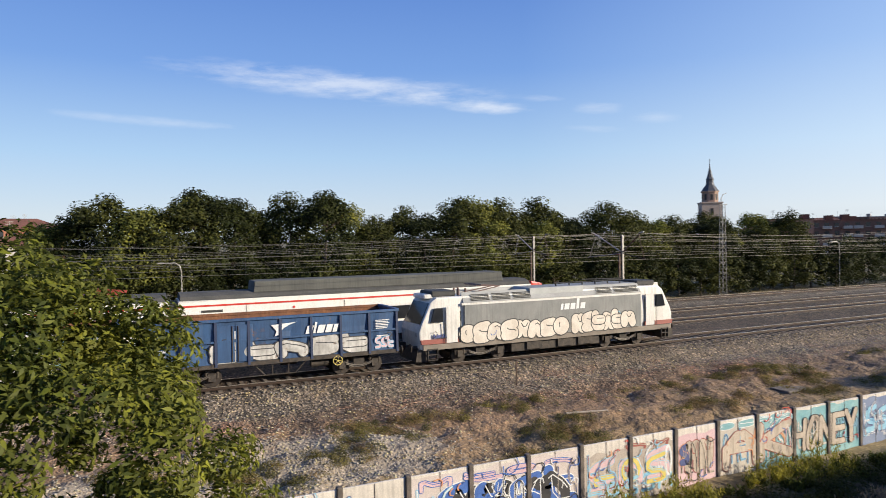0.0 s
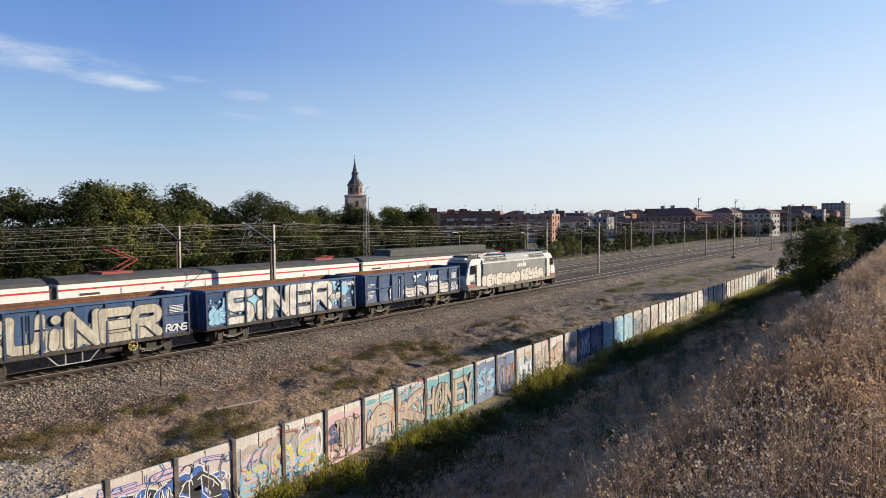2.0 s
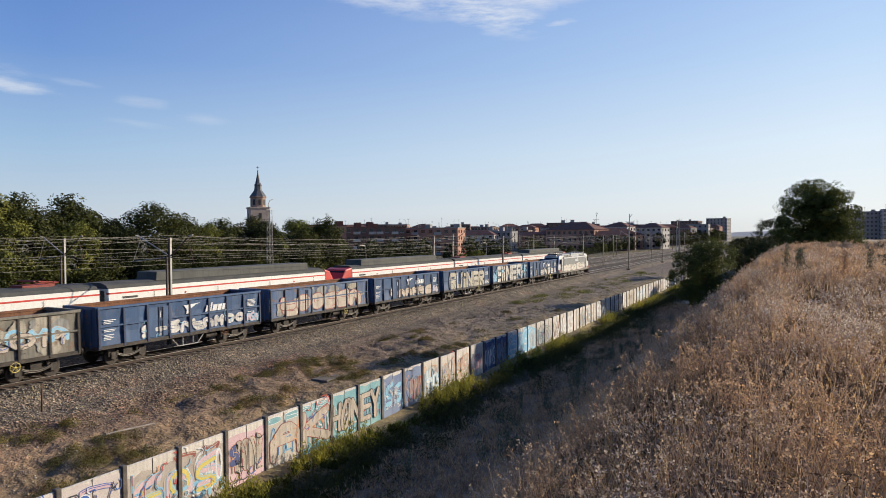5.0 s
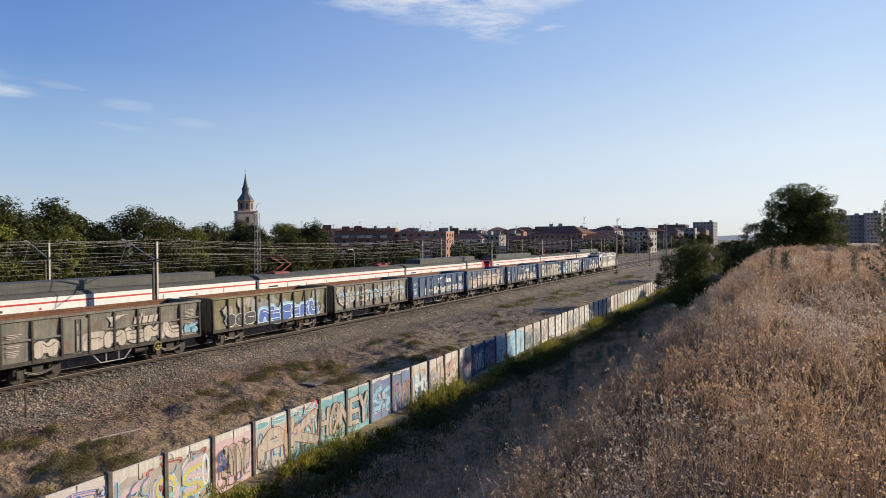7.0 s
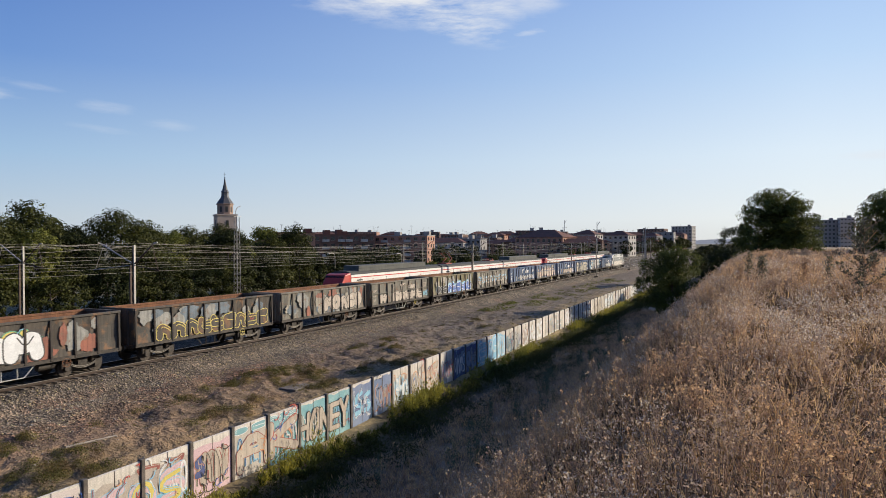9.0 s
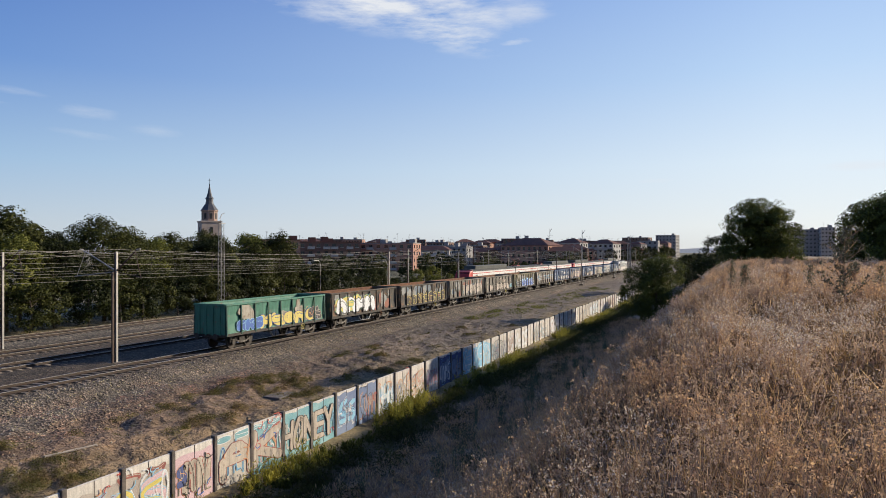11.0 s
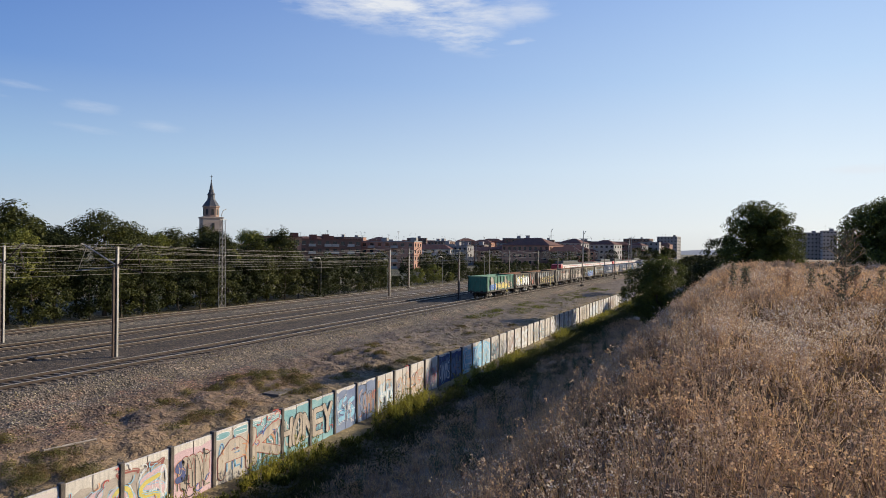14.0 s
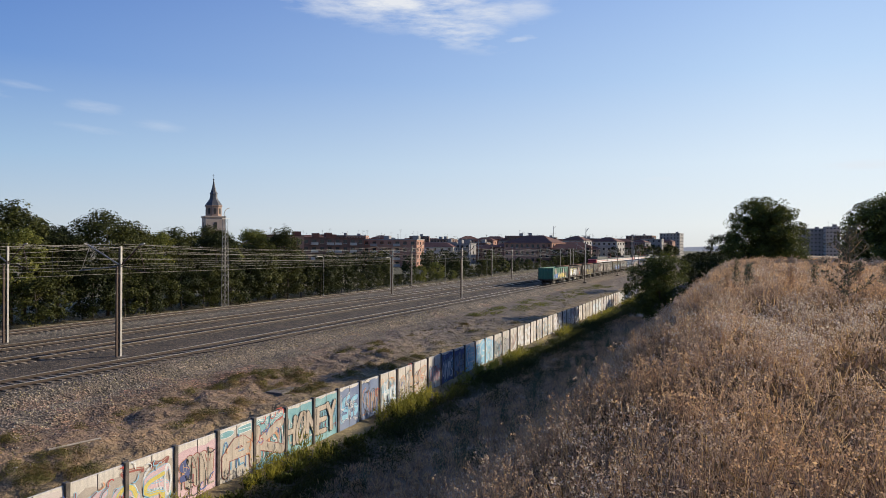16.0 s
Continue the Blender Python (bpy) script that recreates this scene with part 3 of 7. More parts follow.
    letters(wall, "AK", P(8) + 0.25, P(10) - 0.2, z0, z1 - 0.2, f - 0.02, M_CREAM, M_MAROON, "cream letters with thin dark outline", 0.19, 0.03)
    field(9, 10, M_CYAN)
    G(61, 2, 8.8, 9.9, M_ORANGE, M_CREAM, 0.04, None, z0 + 0.3, z1 - 0.3)
    letters(wall, "HONEY", P(10) - 0.1, P(12) - 0.3, z0 + 0.1, z1 - 0.35, f - 0.03, M_CREAM, M_BLACK, "cream letters with black outline on turquoise", 0.115, 0.035)
    G(8, 2, 12.05, 13.0, M_SKYBLUE, M_NAVY, 0.10, None, z0 + 0.2, z1 - 0.2)
    G(7, 2, 13.05, 14.0, dim, M_BLACK, 0.10, None, z0 + 0.1, z1 - 0.3)
    G(9, 2, 14.1, 15.0, M_WHITE, M_SKYBLUE, 0.10, None, z0, z1 - 0.3)
    G(91, 3, 15.0, 17.0, M_CREAM, M_ORANGE, 0.14)
    G(14, 2, 17.0, 18.0, M_PINK, M_CREAM, 0.12, None, z0, z1 - 0.4)
    G(10, 4, 18.1, 20.0, dim, M_BLACK, 0.16, M_NAVY)
    G(11, 4, 20.1, 23.0, M_SKYBLUE, M_WHITE, 0.22, M_SKYBLUE)
    G(15, 2, 23.1, 24.9, M_SILVER, M_BLACK, 0.16)
    G(12, 5, 5.0, 7.0, M_SKYBLUE, M_CREAM, 0.05, None, z0 - 0.2, z0 + 0.7)
    G(13, 4, 7.9, 10.0, M_CYAN, M_WHITE, 0.05, None, z1 - 0.3, z1 + 0.02)
    for q in range(2, 26):
        G(200 + q, 4, q + 0.04, q + 0.98, [M_NAVY, M_MAROON, M_WHITE, M_BLACK][q % 4], [M_WHITE, M_CREAM, M_SKYBLUE][q % 3], 0.016, None, z0 - 0.1, z1 - 0.1)
    for q in range(10):
        i = 25.2 + q * 3.4
        G(100 + q, 5, i, i + 2.9, [M_WHITE, M_CREAM, M_WHITE][q % 3], [M_SILVER, M_SKYBLUE, M_PINK, M_MAROON][q % 4], 0.12)


build_wall()


# ---------------------------------------------------------------- freight train
WHEELSETS = []
SPEED_FREIGHT, SPEED_COMMUTER = 18.15, 21.0


def wheelset(parent, x, z, r=0.46, half=0.8):
    bm = bmesh.new()
    for s in (-1, 1):
        rod(bm, (0, s * (half - 0.02), 0), (0, s * (half + 0.12), 0), r, r, 20)
        rod(bm, (0, s * (half - 0.05), 0), (0, s * (half - 0.02), 0), r + 0.03, r + 0.03, 20)
        rod(bm, (0, s * (half + 0.12), 0), (0, s * (half + 0.16), 0), r * 0.55, r * 0.4, 12)
        for k in range(4):
            a = k * 1.5708
            rod(bm, (0.3 * math.cos(a), s * (half + 0.12), 0.3 * math.sin(a)), (0.3 * math.cos(a), s * (half + 0.14), 0.3 * math.sin(a)), 0.06, 0.06, 6)
    rod(bm, (0, -half, 0), (0, half, 0), 0.08)
    ob = part("wheelset", bm, M_WHEEL, parent, at=pose(x, 0, z))
    WHEELSETS.append((ob, x, z, r))
    return ob


M_SPRING = mat("spring_steel", (0.15, 0.13, 0.11), (0.09, 0.075, 0.062), 5, 0.6, 0.2)


def bogie(parent, x, base=1.8, seed=0):
    e = new("bogie")
    e.parent = parent
    e.matrix_basis = pose(x, 0, 0)
    bm = bmesh.new()
    for s in (-1, 1):
        y = s * 1.02
        # curved side frame with axle boxes and leaf springs
        for k in range(8):
            u0, u1 = -1 + k / 4, -1 + (k + 1) / 4
            za, zb = 0.66 - 0.2 * (1 - u0 * u0), 0.66 - 0.2 * (1 - u1 * u1)
            vs = box(bm, u0 * 1.12, u1 * 1.12, y - 0.06, y + 0.06, 0, 1)
            for v in vs:
                zz = za if v.co.x < (u0 + u1) / 2 * 1.12 else zb
                v.co.z = zz - 0.08 if v.co.z < 0.5 else zz + 0.08
        for q in (-1, 1):
            box(bm, q * base / 2 - 0.17, q * base / 2 + 0.17, y - 0.14, y + 0.14, 0.33, 0.72)
            for d in (-0.26, 0.26):
                rod(bm, (q * base / 2 + d, y, 0.48), (q * base / 2 + d, y, 0.78), 0.085, seg=8)
        box(bm, -0.28, 0.28, y - 0.1, y + 0.1, 0.42, 0.86)
    box(bm, -0.35, 0.35, -1.0, 1.0, 0.6, 0.85)
    part("bogie_frame", bm, M_BOGIE, e)
    for s in (-1, 1):
        # the long leaf spring hung between the axle boxes, worn bright
        bm = bmesh.new()
        for k in range(8):
            u0, u1 = -1 + k / 4, -1 + (k + 1) / 4
            for q in range(2):
                rod(bm, (u0 * 0.74, s * 1.17, 0.38 + 0.2 * u0 * u0 + q * 0.07), (u1 * 0.74, s * 1.17, 0.38 + 0.2 * u1 * u1 + q * 0.07), 0.03, seg=5)
        part("leaf_spring", bm, M_SPRING, e)
    for q in (-1, 1):
        wheelset(e, q * base / 2, 0.46)
    return e


def buffers(parent, x, s, z=1.04):
    for y in (-0.87, 0.87):
        bm = bmesh.new()
        rod(bm, (0, 0, 0), (s * 0.36, 0, 0), 0.1, 0.09, 10)
        rod(bm, (s * 0.36, 0, 0), (s * 0.42, 0, 0), 0.21, 0.23, 14)
        part("buffer", bm, M_BOGIE, parent, at=pose(x, y, z))
    bm = bmesh.new()
    rod(bm, (0, 0, 0), (s * 0.35, 0, -0.04), 0.05)
    rod(bm, (s * 0.2, 0, -0.04), (s * 0.42, 0, -0.2), 0.035)
    part("coupling_hook", bm, M_BOGIE, parent, at=pose(x, 0, z))


# ribs take darker tones than their wagon: their shade is painted in
RIB_SHADE_BROWN = mat("rib_dark_brown", (0.035, 0.028, 0.023), (0.065, 0.05, 0.04), 1.5, 0.8, streaks=0.3)
RIB_SHADE_GREEN = mat("rib_dark_green", (0.02, 0.07, 0.05), (0.03, 0.09, 0.065), 1.5, 0.7, streaks=0.3)
RIB_SHADE = {"wagon_olive": RIB_SHADE_BROWN, "wagon_grey": RIB_SHADE_BROWN, "wagon_dark": RIB_SHADE_BROWN, "wagon_rust": RIB_SHADE_BROWN, "wagon_green": RIB_SHADE_GREEN, "wagon_blue": mat("rib_dark_blue", (0.02, 0.035, 0.085), (0.03, 0.045, 0.10), 1.5, 0.65, streaks=0.3), "wagon_faded_blue": mat("rib_dark_grey", (0.04, 0.045, 0.06), (0.07, 0.07, 0.08), 1.5, 0.7, streaks=0.3)}


def open_wagon(name_label, paint, x_rear, ribs=8, seed=0, doors=True, deco=None, inner=None, L=12.5, top=3.26):
    """A bogie open wagon, its rear at the place x_rear, its front towards +x. Local x is from its middle."""
    w = thing("open_wagon", name_label, "freight wagon", None, "wagons of the freight train")
    h, zf, W2 = L / 2, 1.16, 1.44
    inner = inner or M_RUST
    for s in (-1, 1):
        bm = bmesh.new()
        # the sheet bulges a little between its ribs
        n = ribs * 3
        fr = [[], []]
        for i in range(n + 1):
            x = -h + L * i / n
            rngb = (0.022 if doors else 0.035) * (math.sin(i * 1.7 + seed) + 0.9 * math.sin(i * 3.1 + seed * 2) - 1.9)
            for lay, off in ((0, 0.0), (1, -0.05)):
                fr[lay].append([bm.verts.new((x, s * (W2 + off + (rngb if 0 < k < 3 else 0)), zf + (top - zf) * k / 3)) for k in range(4)])
        for i in range(n):
            for k in range(3):
                f = bm.faces.new((fr[0][i][k], fr[0][i + 1][k], fr[0][i + 1][k + 1], fr[0][i][k + 1]))
                f = bm.faces.new((fr[1][i][k], fr[1][i][k + 1], fr[1][i + 1][k + 1], fr[1][i + 1][k]))
                f.material_index = 1
            bm.faces.new((fr[0][i][3], fr[0][i + 1][3], fr[1][i + 1][3], fr[1][i][3]))
        part("side_wall", bm, [paint, inner], w)
        bm = bmesh.new()
        box(bm, -h - 0.03, h + 0.03, s * W2 - 0.085, s * W2 + 0.085, top - 0.05, top + 0.09)
        bevelled(bm, 0.02)
        part("top_rail", bm, paint if s < 0 else inner, w)
        bm = bmesh.new()
        box(bm, -h, h, s * W2 - 0.05 - 0.045, s * W2 + 0.05 + 0.045, zf - 0.16, zf + 0.03)
        part("sole_bar", bm, M_BOGIE, w)
        rib = None
        for i in range(ribs + 1):
            x = -h + 0.06 + (L - 0.12) * i / ribs
            if rib is None:
                bm = bmesh.new()
                box(bm, -0.07, 0.07, s * W2 if s > 0 else -W2 - 0.13, W2 + 0.13 if s > 0 else -W2, zf - 0.1, top - 0.02)
                for v in bm.verts:
                    if abs(v.co.y) > W2 + 0.05 and v.co.z > 2:
                        v.co.y -= s * 0.06
                bevelled(bm, 0.015)
                rib = part("rib", bm, RIB_SHADE.get(paint.name, paint), w, at=pose(x, 0, 0))
            else:
                again(rib, pose(x, 0, 0))
        if doors:
            bm = bmesh.new()
            yb = s * (W2 + 0.045)
            box(bm, -h + 0.12, h - 0.12, yb - 0.03, yb + 0.03, zf + 1.06, zf + 1.15)
            part("waist_rail", bm, paint, w)
        if doors and s < 0:
            xd = -h + L * 2 / ribs + 0.1
            for q in (0, 1):
                bm = bmesh.new()
                box(bm, xd + q * 0.86, xd + q * 0.86 + 0.82, -W2 - 0.055, -W2 - 0.02, zf + 0.08, top - 0.22)
                bevelled(bm, 0.015)
                d = part("door", bm, paint, w)
                bm = bmesh.new()
                rod(bm, (xd + q * 0.86 + 0.7 - 0.58 * q, -W2 - 0.08, zf + 0.1), (xd + q * 0.86 + 0.7 - 0.58 * q, -W2 - 0.08, top - 0.25), 0.025, seg=6)
                part("locking_bar", bm, M_BOGIE, d)
    for s in (-1, 1):
        bm = bmesh.new()
        box(bm, s * h - 0.03, s * h + 0.03, -W2 + 0.05, W2 - 0.05, zf, top - 0.05)
        part("end_wall", bm, [paint], w)
        bm = bmesh.new()
        box(bm, s * h - 0.1, s * h + 0.1, -W2 - 0.02, W2 + 0.02, top - 0.04, top + 0.1)
        part("end_rail", bm, paint, w)
        bm = bmesh.new()
        box(bm, s * h + (0.03 if s > 0 else -0.12), s * h + (0.12 if s > 0 else -0.03), -0.06, 0.06, zf - 0.1, top - 0.05)
        er = part("end_rib", bm, paint, w, at=pose(0, -0.95, 0))
        for k in (-0.32, 0.32, 0.95):
            again(er, pose(0, k, 0))
        buffers(w, s * (h + 0.03), s)
    bm = bmesh.new()
    box(bm, -h + 0.03, h - 0.03, -W2 + 0.05, W2 - 0.05, zf - 0.04, zf + 0.02)
    part("floor", bm, inner, w)
    bm = bmesh.new()
    box(bm, -h, h, -0.25, 0.25, 0.82, zf - 0.05)
    for k in range(7):
        box(bm, -h + L * k / 6.0 - 0.07, -h + L * k / 6.0 + 0.07, -W2 + 0.1, W2 - 0.1, 0.95, zf - 0.05)
    part("underframe", bm, M_BOGIE, w)
    # truss and brake gear between the bogies
    bm = bmesh.new()
    y = -1.3
    for a, b in (((-1.3, 1.0), (-0.75, 0.42)), ((-0.75, 0.42), (0.75, 0.42)), ((0.75, 0.42), (1.3, 1.0)), ((-0.4, 0.42), (-0.4, 1.0)), ((0.4, 0.42), (0.4, 1.0))):
        rod(bm, (a[0], y, a[1]), (b[0], y, b[1]), 0.032, seg=6)
    part("step_frame", bm, M_SILVER if seed % 3 == 0 else M_BOGIE, w)
    bm = bmesh.new()
    rod(bm, (1.6, -1.0, 0.75), (2.5, -1.0, 0.75), 0.19, seg=12)
    part("air_tank", bm, M_BOGIE, w)
    bm = bmesh.new()
    rod(bm, (0.3, 0.4, 0.7), (1.2, 0.4, 0.7), 0.16, seg=12)
    part("brake_cylinder", bm, M_BOGIE, w)
    bm = bmesh.new()
    for k in range(14):
        a, b = k * 0.4488, (k + 1) * 0.4488
        rod(bm, (2.9 + 0.24 * math.cos(a), -1.52, 0.86 + 0.24 * math.sin(a)), (2.9 + 0.24 * math.cos(b), -1.52, 0.86 + 0.24 * math.sin(b)), 0.022, seg=5)
        if k % 3 == 0:
            rod(bm, (2.9, -1.52, 0.86), (2.9 + 0.24 * math.cos(a), -1.52, 0.86 + 0.24 * math.sin(a)), 0.015, seg=5)
    part("brake_wheel", bm, M_YELLOW if seed % 2 else M_RUST, w, "spoked hand brake wheel")
    for s in (-1, 1):
        bogie(w, s * (h - 2.1), 1.8, seed)
    if deco:
        deco(w, -W2 - 0.035, h, zf, top)
    return w

P_BLUE = mat("wagon_blue", (0.04, 0.10, 0.225), (0.032, 0.075, 0.17), 0.8, 0.55, streaks=0.3, rust=(0.17, 0.10, 0.07), rust_amt=0.1)
P_BLUE2 = mat("wagon_faded_blue", (0.07, 0.13, 0.27), (0.12, 0.16, 0.24), 0.9, 0.65, streaks=0.4, rust=(0.19, 0.11, 0.07), rust_amt=0.35)
P_OLIVE = mat("wagon_olive", (0.20, 0.185, 0.095), (0.27, 0.22, 0.135), 0.9, 0.8, streaks=0.45, rust=(0.20, 0.12, 0.07), rust_amt=0.4)
P_GREY = mat("wagon_grey", (0.17, 0.16, 0.135), (0.25, 0.22, 0.175), 0.9, 0.75, streaks=0.4, rust=(0.18, 0.11, 0.07), rust_amt=0.4)
P_RUST = mat("wagon_rust", (0.12, 0.08, 0.058), (0.075, 0.065, 0.058), 0.7, 0.85, streaks=0.45, rust=(0.26, 0.12, 0.06), rust_amt=0.55)
P_DARK = mat("wagon_dark", (0.07, 0.066, 0.06), (0.11, 0.088, 0.068), 0.7, 0.8, streaks=0.4, rust=(0.20, 0.11, 0.06), rust_amt=0.45)
OLD_GREY = mat("old_grey_paint", (0.34, 0.33, 0.30), (0.22, 0.22, 0.21), 1.4, 0.6, streaks=0.5, rust=(0.2, 0.12, 0.08), rust_amt=0.3)
OLD_BLUE = mat("old_blue_paint", (0.16, 0.21, 0.26), (0.10, 0.13, 0.16), 1.4, 0.6, streaks=0.5, rust=(0.2, 0.12, 0.08), rust_amt=0.3)
OLD_RED = mat("old_red_paint", (0.36, 0.12, 0.075), (0.26, 0.10, 0.07), 1.4, 0.7, streaks=0.4, rust=(0.2, 0.12, 0.08), rust_amt=0.3)
OLD_CREAM = mat("old_cream_paint", (0.46, 0.41, 0.33), (0.33, 0.29, 0.23), 1.4, 0.7, streaks=0.5, rust=(0.2, 0.13, 0.08), rust_amt=0.3)
P_GREEN = mat("wagon_green", (0.05, 0.19, 0.13), (0.075, 0.24, 0.16), 0.9, 0.6, streaks=0.35, rust=(0.16, 0.11, 0.07), rust_amt=0.15)


def operator_marks(w, y, h, col=None):
    """The operator's mark as plain shapes: two slanted groups of bars and a swoosh, and the small data panels."""
    col = col or M_WHITE
    bm = bmesh.new()
    for x0, ws in ((-2.95, (0.40, 0.32, 0.12, 0.11)), (1.25, (0.32, 0.12, 0.36, 0.32, 0.22))):
        x = x0
        for k, q in enumerate(ws):
            hh = 0.56 if (k == 0 and x0 < 0) or q < 0.13 else 0.4
            prism(bm, [(x, 2.36), (x + q, 2.36), (x + q + 0.12, 2.36 + hh), (x + 0.12, 2.36 + hh)], y - 0.007, y - 0.003)
            x += q + 0.07
    tagged(part("operator_mark", bm, col, w), kind="stuff")
    bm = bmesh.new()
    prism(bm, [(-0.45, 2.92), (0.85, 3.0), (0.5, 2.9), (0.15, 2.72), (-0.1, 2.4), (-0.28, 2.35), (-0.2, 2.6)], y - 0.007, y - 0.003)
    part("swoosh_mark", bm, col, w)
    rng = random.Random(5)
    rc = []
    for bx, bz, n in ((h - 1.25, 2.35, 6), (-h + 0.35, 2.4, 3), (-h + 0.35, 1.95, 2), (-h + 0.35, 1.5, 4), (h - 1.2, 1.95, 1)):
        for k in range(n):
            rc.append((bx, bx + rng.uniform(0.4, 0.8), bz + k * 0.085, bz + k * 0.085 + 0.04))
    tagged(bars(w, "data_panel", rc, y - 0.004, col), kind="stuff")


def deco_rail(seed, fill, edge, n=7, glow=None, x0=None, marks=None, w=0.25, z1=1.02):
    def f(wg, y, h, zf, top):
        operator_marks(wg, y, h, marks)
        graffiti(wg, seed, n, (-h + 2.6) if x0 is None else x0, h - 1.4, zf + 0.06, zf + z1, y, fill, edge, w, glow)
        graffiti(wg, seed + 90, 3, h - 1.35, h - 0.2, zf + 0.1, zf + 0.85, y, M_CYAN if seed == 29 else M_PINK, M_SKYBLUE, 0.06)
    return f


def deco_full(seed, fill, edge, n=8, glow=None, z0=0.1, z1=1.8, w=0.22, x0=0.3, x1=0.3, second=None, third=None, old=()):
    def f(wg, y, h, zf, top):
        if third:
            graffiti(wg, seed + 70, 3, -h + 1.0, -h + 4.2, zf + 0.1, zf + 1.0, y, third[0], third[1], w * 0.9)
            graffiti(wg, seed + 71, 4, h - 3.3, h - 0.5, zf + 0.1, zf + 1.25, y, M_BLACK, M_CREAM, w * 0.6)
        if second:
            graffiti(wg, seed + 50, n + 3, -h + x0, h - x1, zf + z0 + 0.2, zf + z1 + 0.1, y + 0.004, second[0], second[1], w * 0.7)
        graffiti(wg, seed, n, -h + x0, h - x1, zf + z0, zf + z1, y - 0.004, fill, edge, w, glow)
        if old:
            old_paint(wg, seed, y, h, zf, top, old)
    return f


def old_paint(wg, seed, y, h, zf, top, mats):
    """Worn patches of earlier paint under the tags: ragged rounded shapes, one material each."""
    rng = random.Random(seed * 3 + 1)
    for m in mats:
        bm = bmesh.new()
        for k in range(9):
            cx, cz = rng.uniform(-h + 0.6, h - 0.6), rng.uniform(zf + 0.3, top - 0.3)
            rx, rz = rng.uniform(0.25, 0.8), rng.uniform(0.2, 0.75)
            yy = y + 0.016 - 0.0012 * k
            ring = []
            for a in range(18):
                q = rng.uniform(0.7, 1.15)
                ring.append(bm.verts.new((min(h - 0.1, max(-h + 0.1, cx + rx * q * math.cos(a * 0.349))), yy, min(top - 0.1, max(zf + 0.04, cz + rz * q * math.sin(a * 0.349))))))
            bm.faces.new(ring)
        tagged(part("old_paint", bm, m, wg), kind="stuff")
        y -= 0.0006


def deco_siner(wg, y, h, zf, top):
    rng = random.Random(3)
    bm = bmesh.new()
    for _ in range(90):
        x, z, r = (rng.uniform(h - 2.8, h - 0.2) if _ % 3 == 0 else rng.uniform(-h + 0.2, h - 0.2)), rng.uniform(zf + 0.25, top - 0.25), rng.uniform(0.03, 0.13)
        bm.faces.new([bm.verts.new((x + r * math.cos(a * 0.6283), y - 0.002 - 0.0004 * (_ % 5), z + r * math.sin(a * 0.6283))) for a in range(10)])
    tagged(part("paint_dots", bm, M_SKYBLUE, wg), kind="stuff")
    old_paint(wg, 2, y, h, zf, top, (M_SKYBLUE, OLD_BLUE))
    graffiti(wg, 8, 3, -h + 0.15, -h + 1.5, zf + 0.1, zf + 1.2, y, M_SKYBLUE, M_NAVY, 0.16)
    letters(wg, "SiNER", -h + 1.5, h - 2.4, zf + 0.0, top - 0.06, y - 0.004, M_SILVER, M_BLACK, "big silver bubble letters with black outline", 0.25, 0.085)
    graffiti(wg, 12, 2, h - 2.6, h - 1.3, zf + 0.7, zf + 1.25, y, M_SILVER, M_BLACK, 0.14)
    letters(wg, "SiNER", h - 1.0, h - 0.15, top - 0.5, top - 0.25, y - 0.004, M_WHITE, M_NAVY, "", 0.025, 0.004)


def deco_ruiner(wg, y, h, zf, top):
    """Long cream lettering that runs over the ribs, a cream ground round it, and a small white tag on the last bay."""
    pale = mat("pale_cream_spray", (0.60, 0.55, 0.44), (0.45, 0.40, 0.32), 1.6, 0.75, streaks=0.45, rust=(0.30, 0.25, 0.2), rust_amt=0.2)
    graffiti(wg, 23, 9, -h + 1.5, h - 1.9, zf + 0.02, zf + 1.2, y + 0.012, pale, pale, 0.3)
    letters(wg, "RUiNER", -h + 1.5, h - 1.75, zf + 0.08, top - 0.3, y - 0.024, pale, M_BLACK, "long cream letters with black outline", 0.22, 0.045)
    letters(wg, "RONS", h - 1.45, h - 0.15, zf + 0.15, zf + 0.55, y, M_WHITE, M_NAVY, "small white tag", 0.035, 0.005)
    tagged(bars(wg, "data_panel", [(h - 1.2, h - 0.4, 2.35 + k * 0.085, 2.39 + k * 0.085) for k in range(5)], y - 0.004, M_WHITE), kind="stuff")


